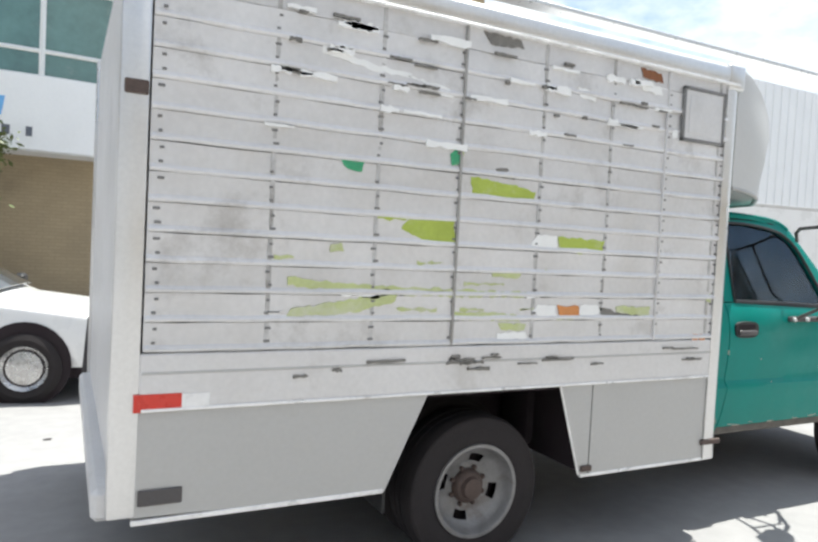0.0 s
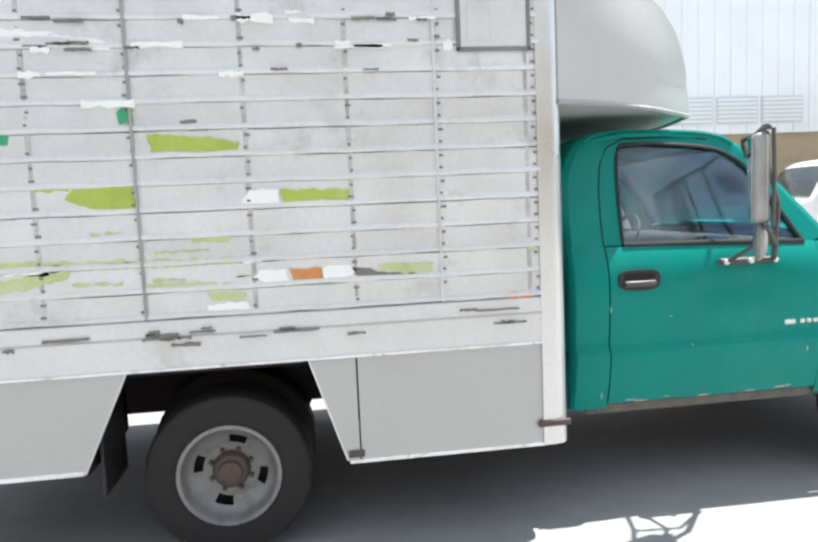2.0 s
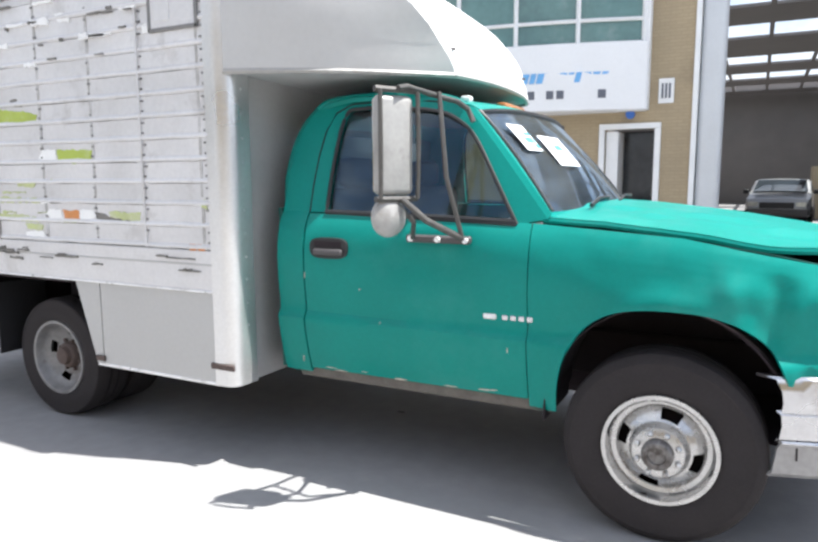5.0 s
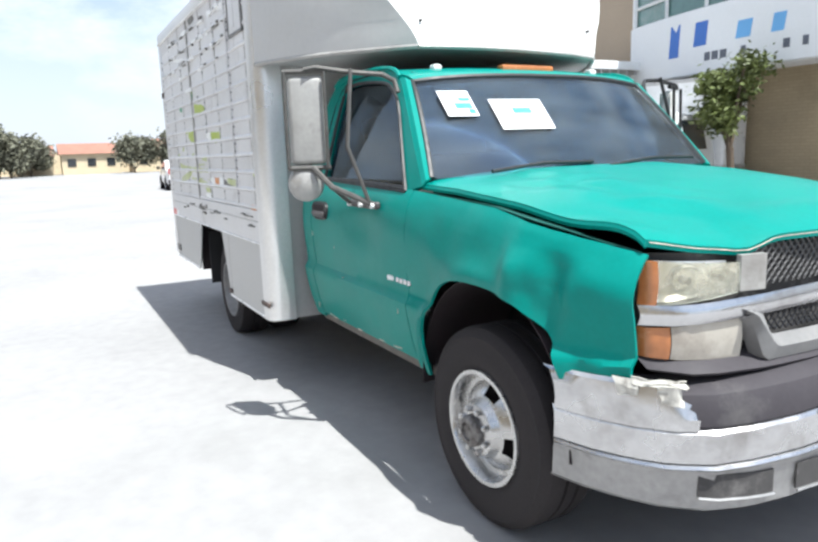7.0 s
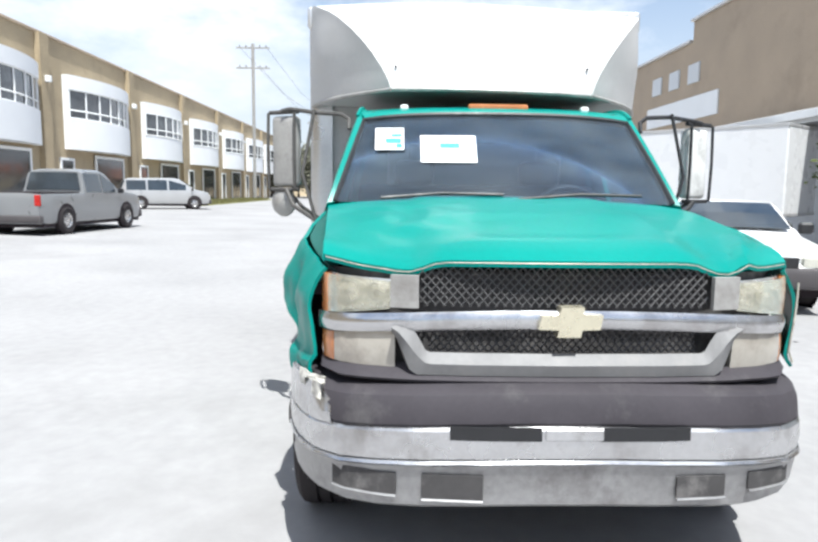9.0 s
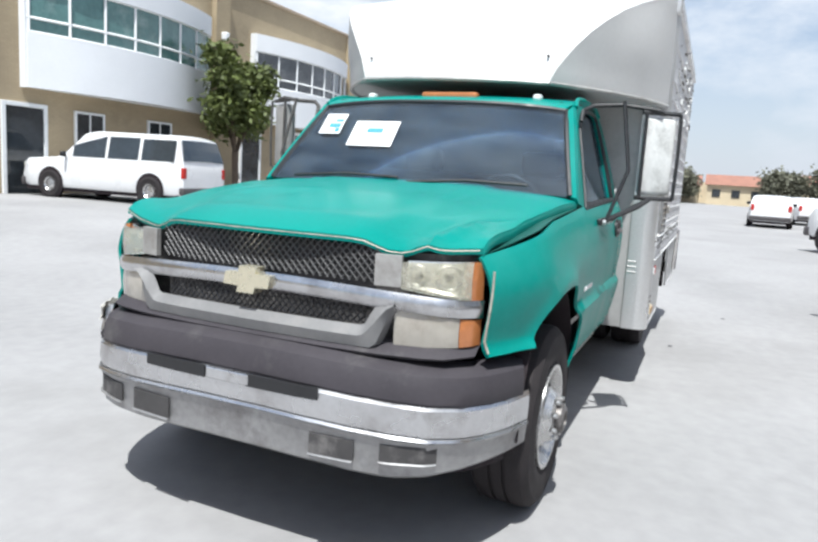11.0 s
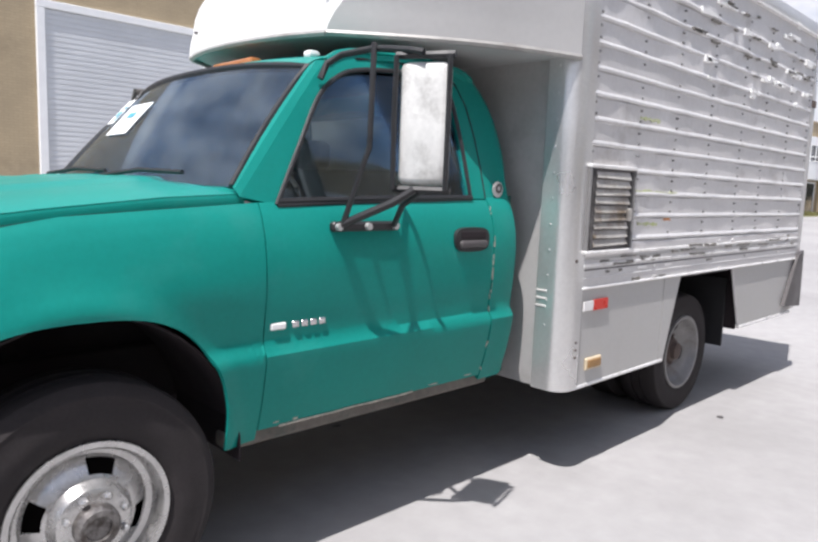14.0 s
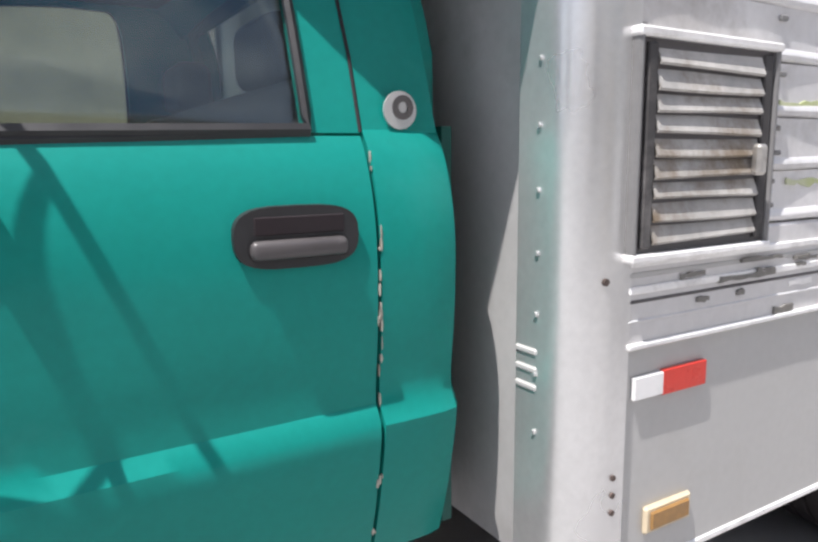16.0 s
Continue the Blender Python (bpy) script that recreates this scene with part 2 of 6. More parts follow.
M_STEELTUBE = mat("mirror_tube", (0.5, 0.48, 0.45), 0.35, 0.8, 0.2, 30, 90, 0, (0.16, 0.11, 0.08), 0.62)
M_STAY = mat("dull_stay", (0.085, 0.08, 0.075), 0.5, 0.2, 0.25, 30, 90, 0, (0.20, 0.18, 0.16), 0.66)
M_SILL = mat("dusty_sill", (0.15, 0.135, 0.12), 0.85, 0, 0.3, 9, 60, 0.001, (0.05, 0.08, 0.07), 0.6)
M_SEAT = mat("grey_fabric", (0.07, 0.068, 0.07), 0.95, 0, 0.2, 20, 200, 0.001)
M_PAPER = mat("paper_white", (0.85, 0.85, 0.84), 0.8, 0, 0.03, 10, 80)
M_INK = mat("blue_ink", (0.08, 0.32, 0.42), 0.8, 0, 0.05)
M_GREEN = mat("lime_decal", (0.40, 0.49, 0.085), 0.5, 0, 0.14, 9, 60, 0, (0.5, 0.55, 0.3), 0.66)
M_PALEGREEN = mat("faded_lime", (0.50, 0.55, 0.26), 0.55, 0, 0.15, 7, 60, 0, (0.6, 0.6, 0.5), 0.55)
M_DKGREEN = mat("green_decal", (0.05, 0.34, 0.17), 0.5, 0, 0.2, 14, 60, 0, (0.4, 0.55, 0.35), 0.6)
M_ORANGE = mat("orange_decal", (0.62, 0.25, 0.08), 0.5, 0, 0.15, 14, 60)
M_WDECAL = mat("white_decal", (0.86, 0.86, 0.85), 0.5, 0, 0.05, 14, 60)
M_BDECAL = mat("black_decal", (0.19, 0.18, 0.165), 0.6, 0, 0.3, 25, 80)
M_RUST = mat("rust", (0.24, 0.10, 0.05), 0.9, 0, 0.3, 20, 80, 0.002)
M_GOLD = mat("gold_badge", (0.70, 0.65, 0.50), 0.3, 0.7, 0.1, 30, 80)
G_WIND = glass("windscreen_glass", (0.70, 0.80, 0.88), 0.05, 1.38, 0.02)
G_LAMP = glass("lamp_glass", (0.88, 0.86, 0.77), 0.2, 1.33, 0.24, (0.66, 0.63, 0.54))
G_SIDE = glass("side_glass", (0.76, 0.82, 0.81), 0.03, 1.38, 0.008)
M_CONC = concrete()


# ---- mesh helpers ----
def mesh_ob(name, bm, material, smooth=True):
    me = bpy.data.meshes.new(name)
    bm.normal_update()
    bm.to_mesh(me)
    bm.free()
    me.materials.append(material)
    if smooth:
        me.polygons.foreach_set("use_smooth", [True] * len(me.polygons))
        me.set_sharp_from_angle(angle=radians(32))
    return new(name, me)


def part(name, bm, material, parent, label="", smooth=True):
    ob = mesh_ob(name, bm, material, smooth)
    ob.parent = parent
    if label:
        ob["label"] = label
    return ob


def empty(name, m=None):
    ob = new(name)
    if m is not None:
        ob.matrix_world = m
    return ob


def slab(x0, x1, y0, y1, z0, z1, bev=0.0, bm=None, seg=1):
    bm = bm or bmesh.new()
    c = Vector(((x0 + x1) / 2, (y0 + y1) / 2, (z0 + z1) / 2))
    r = bmesh.ops.create_cube(bm, size=1, matrix=Matrix.Translation(c) @ Matrix.Diagonal((abs(x1 - x0), abs(y1 - y0), abs(z1 - z0), 1)))
    if bev:
        es = {e for v in r["verts"] for e in v.link_edges}
        bmesh.ops.bevel(bm, geom=list(es), offset=bev, segments=seg, affect="EDGES", profile=0.5)
    return bm


def grid(rows, bm=None, closed=False):
    """A sheet through rows of points."""
    bm = bm or bmesh.new()
    vs = [[bm.verts.new(p) for p in r] for r in rows]
    for a, b in zip(vs, vs[1:]):
        n = len(a)
        for j in range(n if closed else n - 1):
            q = (a[j], a[(j + 1) % n], b[(j + 1) % n], b[j])
            if len(set(q)) == 4:
                bm.faces.new(q)
    return bm


def thick(bm, t):
    bmesh.ops.remove_doubles(bm, verts=bm.verts, dist=1e-5)
    bmesh.ops.recalc_face_normals(bm, faces=bm.faces)
    bmesh.ops.solidify(bm, geom=list(bm.faces), thickness=t)
    bmesh.ops.recalc_face_normals(bm, faces=bm.faces)
    return bm


def tube(points, r, n=8, bm=None):
    bm = bm or bmesh.new()
    pts = [Vector(p) for p in points]
    rings = []
    for i, p in enumerate(pts):
        d = (pts[min(i + 1, len(pts) - 1)] - pts[max(i - 1, 0)]).normalized()
        a = d.cross(Vector((0, 0, 1)) if abs(d.z) < 0.9 else Vector((1, 0, 0))).normalized()
        b = d.cross(a)
        rings.append([p + (a * math.cos(k * math.tau / n) + b * math.sin(k * math.tau / n)) * r for k in range(n)])
    vs = [[bm.verts.new(p) for p in ring] for ring in rings]
    for A, B in zip(vs, vs[1:]):
        for k in range(n):
            bm.faces.new((A[k], A[(k + 1) % n], B[(k + 1) % n], B[k]))
    bm.faces.new(vs[0])
    bm.faces.new(vs[-1][::-1])
    return bm


def lathe(profile, n=40, skip=None, bm=None, cx=0, cz=0):
    """Turns (radius, y) pairs round the y axis. skip(band, k) leaves faces out."""
    bm = bm or bmesh.new()
    vs = [[bm.verts.new((cx + r * math.cos(k * math.tau / n), y, cz + r * math.sin(k * math.tau / n))) for k in range(n)] for r, y in profile]
    for i, (A, B) in enumerate(zip(vs, vs[1:])):
        for k in range(n):
            if not (skip and skip(i, k)):
                bm.faces.new((A[k], A[(k + 1) % n], B[(k + 1) % n], B[k]))
    return bm


def prism(outline, y0, y1, bev=0.0, bm=None):
    """Extrudes an (x, z) outline from y0 to y1."""
    bm = bm or bmesh.new()
    a = [bm.verts.new((x, y0, z)) for x, z in outline]
    b = [bm.verts.new((x, y1, z)) for x, z in outline]
    fs = [bm.faces.new(a), bm.faces.new(b[::-1])]
    n = len(a)
    for k in range(n):
        fs.append(bm.faces.new((a[k], b[k], b[(k + 1) % n], a[(k + 1) % n])))
    bmesh.ops.recalc_face_normals(bm, faces=fs)
    if bev:
        bmesh.ops.bevel(bm, geom=list({e for f in fs for e in f.edges}), offset=bev, segments=2, affect="EDGES", profile=0.5)
    return bm


def lerp(x, table):
    xs, ys = zip(*table)
    return float(np.interp(x, xs, ys))


def smooth01(u):
    u = min(max(u, 0), 1)
    return u * u * (3 - 2 * u)


# ---- ground ----
def ground_z(x, y):
    """The yard is level round the truck and climbs very little towards the far row of units."""
    return 0.15 * smooth01((-y - 5) / 9)


gxs = [-900, -400, -200, -120, -80, -60, -48, -40, -34, -30, -26, -22, -18, -14, -10, -6, -2, 2, 6, 12, 20, 40, 80, 200, 900]
gys = [-900, -300, -100, -50, -30, -20, -14, -13, -12, -11, -10, -9, -8, -7, -6, -5, 0, 6, 12, 20, 50, 200, 900]
ground = mesh_ob("ground", grid([[(x, y, ground_z(x, y)) for y in gys] for x in gxs]), M_CONC)
tagged(ground, "pale worn concrete yard with dust and faint stains", "ground", kind="structure")


# ---- the truck: x runs to its nose, y to its left side; the front axle stands over the origin ----
truck = tagged(empty("box_truck"), "teal box truck with dented nose and grey slatted aluminium box", "truck")

R_TYRE, WHEELBASE = 0.385, 3.48


# -- wheels --
def wheel(x, y, front, side):
    w = empty("wheel")
    w.parent = truck
    w.matrix_world = Matrix.Translation((x, y, R_TYRE if front else 0.366)) @ (Matrix.Identity(4) if side > 0 else Matrix.Rotation(math.pi, 4, "Z"))
    # the outer face looks to +y; the laden rear tyres sit a little lower
    r = R_TYRE if front else 0.368
    prof = [(0.205, -0.10), (0.23, -0.115), (0.30, -0.125), (0.355, -0.115), (r - 0.006, -0.095), (r, -0.07), (r, -0.035), (r - 0.012, -0.032), (r - 0.012, -0.022), (r, -0.02),
            (r, 0.02), (r - 0.012, 0.022), (r - 0.012, 0.032), (r, 0.035), (r, 0.07), (r - 0.006, 0.095), (0.355, 0.115), (0.345, 0.119), (0.335, 0.116), (0.30, 0.125), (0.25, 0.12), (0.225, 0.112), (0.205, 0.10)]
    part("tyre", lathe(prof, 56), M_RUBBER, w, "worn black rubber tyre")
    if front:
        band = [(0.21, 0.0), (0.213, 0.1), (0.222, 0.112), (0.221, 0.122), (0.205, 0.122), (0.195, 0.105), (0.19, 0.07), (0.172, 0.066), (0.165, 0.075), (0.125, 0.105), (0.115, 0.11), (0.098, 0.14), (0.075, 0.15), (0.045, 0.15)]
    else:
        band = [(0.215, 0.0), (0.218, 0.1), (0.23, 0.114), (0.228, 0.124), (0.212, 0.124), (0.205, 0.115), (0.20, 0.085), (0.182, 0.062), (0.165, 0.05), (0.125, 0.034), (0.115, 0.03), (0.085, 0.028), (0.08, 0.028), (0.045, 0.028)]
    hole = lambda i, k: i == 8 and (k % 12) in (0, 1, 2, 3)
    rim = part("rim", thick(lathe(band, 48, hole), 0.004), M_RIM if front else M_RIMB, w, "bright steel rim with four hand holes" if front else "dull grey deep-dish steel rim")
    part("brake_drum", lathe([(0.0, -0.09), (0.185, -0.09), (0.185, -0.01), (0.0, -0.01)], 24), M_DARK, rim)
    if front:
        part("hub", lathe([(0.062, 0.145), (0.06, 0.172), (0.05, 0.182), (0.035, 0.184), (0.033, 0.176), (0.0, 0.176)], 24), M_GREASE, w, "dark greasy wheel hub")
        nut_r, nut_y = 0.082, 0.148
    else:
        part("hub", lathe([(0.085, 0.025), (0.082, 0.05), (0.07, 0.065), (0.055, 0.07), (0.05, 0.095), (0.035, 0.10), (0.0, 0.10)], 24), M_HUB, w, "rusty brown axle hub")
        nut_r, nut_y = 0.095, 0.03
    for k in range(8):
        a = (k + 0.5) * math.tau / 8
        part("wheel_nut", lathe([(0.0115, 0), (0.0115, 0.014), (0.006, 0.019), (0, 0.019)], 6, None, None, nut_r * math.cos(a), nut_r * math.sin(a)), M_RIM if front else M_HUB, w).location = (0, nut_y, 0)
    return w


for side in (1, -1):
    wheel(0, side * 0.825, True, side)
    wheel(-WHEELBASE, side * 0.90, False, side)
    inner = part("inner_tyre", lathe([(0.2, -0.1), (0.30, -0.12), (0.355, -0.115), (R_TYRE, -0.08), (R_TYRE, 0.08), (0.355, 0.115), (0.3, 0.12), (0.2, 0.1)], 40), M_RUBBER, truck)
    inner.location = (-WHEELBASE, side * 0.62, R_TYRE)

# -- chassis --
for side in (1, -1):
    part("frame_rail", slab(-5.0, 0.7, side * 0.38, side * 0.46, 0.52, 0.74, 0.01), M_DARK, truck)
part("rear_axle", tube([(-WHEELBASE, -0.85, R_TYRE), (-WHEELBASE, 0.85, R_TYRE)], 0.07, 12), M_DARK, truck)
part("differential", lathe([(0, -0.14), (0.1, -0.12), (0.15, 0), (0.1, 0.12), (0, 0.14)], 16, None, None, -WHEELBASE, R_TYRE), M_DARK, truck)
part("front_axle", tube([(0, -0.8, 0.36), (0, 0.8, 0.36)], 0.06, 10), M_DARK, truck)
part("engine_block", slab(-0.55, 0.55, -0.42, 0.42, 0.40, 0.98, 0.04), M_DARK, truck)
part("fuel_tank", slab(-3.0, -2.0, -0.75, -0.48, 0.45, 0.80, 0.06, seg=2), M_DARK, truck)
part("gearbox", slab(-1.8, -0.55, -0.3, 0.3, 0.38, 0.7, 0.05), M_DARK, truck)
for side in (1, -1):
    liner = [[(0.0 + 0.47 * math.cos(a), side * yy, 0.45 + 0.5 * math.sin(a)) for yy in (0.50, 0.70, 0.925)] for a in np.linspace(-0.05, math.pi + 0.05, 20)]
    part("wheel_liner", thick(grid(liner), 0.006), M_DARK, truck)
    part("mudguard_back", slab(-0.47, -0.45, side * 0.5, side * 0.88, 0.50, 0.9), M_DARK, truck)


# -- cab panels --
HALF = [(0.44, 0.885), (0.50, 0.907), (0.60, 0.936), (0.70, 0.956), (0.742, 0.963), (0.766, 0.964), (0.778, 0.960), (0.800, 0.943), (0.82, 0.942), (0.85, 0.9445), (0.92, 0.953), (0.98, 0.957), (1.04, 0.959), (1.09, 0.958), (1.13, 0.954), (1.17, 0.947), (1.21, 0.936), (1.25, 0.920), (1.28, 0.902), (1.30, 0.885)]


def half(z):
    return lerp(z, HALF)


def side_panel(stations, low, high, side, nz=44, extra=None, t=0.02):
    rows = []
    for x in stations:
        xx, lo, hi = (x if isinstance(x, tuple) else (x, low(x), high(x)))
        row = []
        for k in range(nz + 1):
            z = lo + (hi - lo) * k / nz
            y = half(z + (1.28 - high(xx)) * smooth01((z - 0.75) / 0.4)) - 0.085 * max(0, (xx - 0.28) / 0.375) ** 1.6
            if extra:
                y += extra(xx, z)
            row.append((xx, side * y, z))
        rows.append(row)
    return thick(grid(rows), t)


def belt(x):
    return lerp(x, [(-1.84, 1.280), (-1.5, 1.277), (-0.9, 1.266), (-0.5, 1.256), (0.0, 1.222), (0.35, 1.168), (0.66, 1.098)])


def arch(x):
    u = abs((x - 0.02) / 0.435)
    return 0.47 if u >= 1 else 0.44 + 0.505 * (1 - u ** 2.7) ** (1 / 2.7)


def arch_lip(x, z):
    u = math.hypot((x - 0.02) / 0.435, (z - 0.44) / 0.505)
    flare = 0.022 * math.exp(-((u - 1.02) / 0.12) ** 2) if z > 0.42 else 0
    hump = 0.012 * math.exp(-((x - 0.02) / 0.5) ** 2) * math.exp(-((z - 0.98) / 0.08) ** 2)
    return flare + hump


def linspace(a, b, n):
    return [float(v) for v in np.linspace(a, b, n)]


for side in (1, -1):
    right = side < 0

    def dent(x, z, right=right):
        if not right:
            return arch_lip(x, z)
        d = arch_lip(x, z) - 0.040 * math.exp(-((x - 0.38 - 0.1 * (z - 1.0)) / 0.045) ** 2 - ((z - 0.97) / 0.15) ** 2)
        d += 0.012 * smooth01((x - 0.12) / 0.12) * noise.noise(Vector((x * 14, z * 11, 5.3)))
        d += 0.022 * math.exp(-((x - 0.22) / 0.05) ** 2 - ((z - 1.02) / 0.12) ** 2)
        return d + 0.004 * noise.noise(Vector((x * 9, z * 9, 3.1)))

    front_low = 0.768 if not right else 0.70
    x_end = 0.02 + 0.435 * (1 - ((front_low - 0.44) / 0.505) ** 2.7) ** (1 / 2.7)
    inner = [(-0.415, 0.47)] + [(x, arch(x)) for x in (0.02 - 0.435 * math.cos(q) for q in linspace(0.12, math.pi - 0.12, 46)) if x < x_end] + [(x_end, front_low)]
    outer = [(-0.535, 0.47), (-0.535, belt(-0.535)), (0.05, belt(0.05)), (0.635, belt(0.635)), (0.635, front_low)]

    def along(pts, marks, t):
        k = max(j for j in range(len(marks) - 1) if marks[j] <= t or j == 0)
        f = min(1, (t - marks[k]) / (marks[k + 1] - marks[k]))
        return (pts[k][0] + (pts[k + 1][0] - pts[k][0]) * f, pts[k][1] + (pts[k + 1][1] - pts[k][1]) * f)
    run = [0.0]
    for p, q in zip(inner, inner[1:]):
        run.append(run[-1] + math.hypot(q[0] - p[0], q[1] - p[1]))
    run = [r_ / run[-1] for r_ in run]
    rows = []
    for t in linspace(0, 1, 81):
        (xa, za), (xb, zb) = along(inner, run, t), along(outer, [0, 0.35, 0.55, 0.80, 1.0], t)
        row = []
        for v in linspace(0, 1, 25):
            x, z = xa + (xb - xa) * v, za + (zb - za) * v
            if z > 1.0:
                z = min(z, belt(x))
            y = half(z + (1.28 - belt(x)) * smooth01((z - 0.75) / 0.4)) - 0.12 * max(0, (x - 0.22) / 0.415) ** 1.6 + dent(x, z)
            row.append((x, side * y, z))
        rows.append(row)
    part("fender", thick(grid(rows), 0.012), M_TEAL, truck, "crumpled teal fender with scraped edge" if right else "teal front fender")
    gut = [[(x, side * (0.885 - 0.12 * max(0, (x - 0.22) / 0.415) ** 1.6), belt(x) - 0.002), (x, side * 0.75, belt(x) - 0.03)] for x in linspace(-0.5, 0.6, 16)]
    part("fender_gutter", thick(grid(gut), 0.004), M_TEAL_SHADE, truck)
    # door skin below the glass
    def door_dent(x, z, right=right):
        return (-0.018 * math.exp(-((x + 1.0) / 0.22) ** 2 - ((z - 1.06) / 0.10) ** 2) if right else -0.006 * math.exp(-((x + 1.05) / 0.2) ** 2 - ((z - 1.0) / 0.12) ** 2)) + 0.0015 * noise.noise(Vector((x * 4, z * 4, 7.7 * side)))
    door = part("door", side_panel(linspace(-1.66, -0.5395, 40), lambda x: 0.505, belt, side, 26, door_dent), M_TEAL, truck, "teal cab door with a shallow dent" if right else "teal cab door with tubular mirror bracket")
    # rear quarter of the cab, rounding in to the back wall
    rows = []
    for x, pull in ((-1.668, 0), (-1.75, 0.0), (-1.80, 0.002), (-1.83, 0.010), (-1.845, 0.03), (-1.85, 0.08)):
        lo = 0.48
        rows.append([(x, side * (half(z) - pull), z) for z in linspace(lo, 1.30, 24)])
    part("cab_corner", thick(grid(rows), 0.02), M_TEAL, truck, "teal rear corner of the cab")
    # sill
    part("rocker_panel", slab(-1.76, -0.44, side * 0.80, side * 0.878, 0.445, 0.505, 0.012), M_SILL, truck, "dusty grey-brown sill under the door")
    # handle in a dark bezel
    oval = [(-1.515 + 0.106 * abs(math.cos(a)) ** 0.55 * (1 if math.cos(a) > 0 else -1), 1.117 + 0.05 * abs(math.sin(a)) ** 0.7 * (1 if math.sin(a) > 0 else -1)) for a in linspace(0, math.tau, 33)[:-1]]
    part("door_handle", prism(oval, side * 0.93, side * 0.966), M_BLACK, door, "worn dark grey plastic door handle")
    part("grip", slab(-1.598, -1.432, side * 0.960, side * 0.982, 1.083, 1.115, 0.012, seg=3), M_GREYP, door)
    # dark slab laid on the handle stands for the recess's shade
    part("handle_recess_shade", slab(-1.596, -1.44, side * 0.960, side * 0.9675, 1.120, 1.152, 0.003), M_DARK, door)
    # badge on the door: small chrome emblem and bars
    sgn = 1 if right else -1
    ex = -0.735 if right else -0.56
    part("door_badge", slab(min(ex, ex + sgn * 0.06), max(ex, ex + sgn * 0.06), side * 0.940, side * 0.9515, 0.846, 0.870, 0.005), M_WREFL, door, "small silver emblem")
    for k in range(4):
        a = ex + sgn * (0.085 + k * 0.036)
        part("badge_bar", slab(min(a, a + sgn * 0.026), max(a, a + sgn * 0.026), side * 0.940, side * 0.9505, 0.846, 0.869, 0.003), M_CHROME, door)
    # upper pillars
    def top_pt(x, z, side=side):
        u = (z - 1.28) / (1.80 - 1.28)
        return (x, side * (0.895 - 0.135 * u - 0.012 * u * u), z)
    W = [(-0.605, 1.250), (-0.725, 1.45), (-0.84, 1.63), (-0.945, 1.715), (-1.05, 1.752), (-1.25, 1.775), (-1.44, 1.780), (-1.525, 1.752), (-1.556, 1.55), (-1.565, 1.283)]   # window outline
    O = [(-0.475, 1.275), (-0.63, 1.462), (-0.785, 1.645), (-0.90, 1.765), (-1.02, 1.818), (-1.25, 1.838), (-1.56, 1.838), (-1.70, 1.792), (-1.80, 1.61), (-1.825, 1.285)]     # outer outline
    def rounded(pts, per=6):
        out = []
        for k in range(len(pts) - 1):
            p0, p1, p2, p3 = (Vector(pts[max(0, min(len(pts) - 1, k + d))]) for d in (-1, 0, 1, 2))
            for j in range(per):
                t = j / per
                out.append(tuple(0.5 * (2 * p1 + (p2 - p0) * t + (2 * p0 - 5 * p1 + 4 * p2 - p3) * t * t + (3 * p1 - p0 - 3 * p2 + p3) * t ** 3)))
        return out + [tuple(pts[-1])]
    O, W = rounded(O), rounded(W)
    rows = [[top_pt(x, z) for x, z in O], [top_pt(x, z) for x, z in [((a + c) / 2, (b + d) / 2) for (a, b), (c, d) in zip(O, W)]], [top_pt(x, z) for x, z in W]]
    part("window_frame", thick(grid(rows), 0.03), M_TEAL, truck, "teal pillars and window frame")
    seal = [Vector(top_pt(x, z)) + Vector((0, side * 0.004, 0)) for x, z in W + [W[0]]]
    part("window_seal", tube(seal, 0.009, 6), M_BLACK, truck)
    bmg = bmesh.new()
    vs = [bmg.verts.new(Vector(top_pt(x, z)) - Vector((0, side * 0.012, 0))) for x, z in W]
    bmg.faces.new(vs)
    bmesh.ops.triangulate(bmg, faces=bmg.faces)
    gp = part("side_window", thick(bmg, 0.004), G_SIDE, door, "dusty tinted side window", False)
    gp.visible_shadow = False
    # cab corner above the belt, rounding to the back
    rows = []
    for x, z in O[36:]:
        p = Vector(top_pt(x, z)) + Vector((0.028 * smooth01((1.46 - z) / 0.17), 0, 0))
        rows.append([Vector(top_pt(x, z)), p + Vector((-0.035, -side * 0.015, 0)), p + Vector((-0.055, -side * 0.06, 0)), p + Vector((-0.06, -side * 0.14, 0))])
    part("cab_corner_upper", thick(grid(rows), 0.015), M_TEAL, truck)
    part("window_sill_trim", tube([(-1.565, side * 0.900, 1.288), (-1.1, side * 0.901, 1.279), (-0.61, side * 0.902, 1.262)], 0.012, 6), M_BLACK, truck)
    part("shut_line", tube([Vector(top_pt(x, z)) + Vector((0, side * 0.001, 0)) for x, z in ((-1.664, 1.285), (-1.662, 1.42), (-1.652, 1.56), (-1.63, 1.68), (-1.585, 1.765), (-1.50, 1.805), (-1.2, 1.812), (-1.04, 1.792))], 0.0035, 5), M_DARK, truck)
    # drip rail
    part("drip_rail", tube([top_pt(x, z) for x, z in O[18:43]], 0.012, 6), M_TEAL, truck)

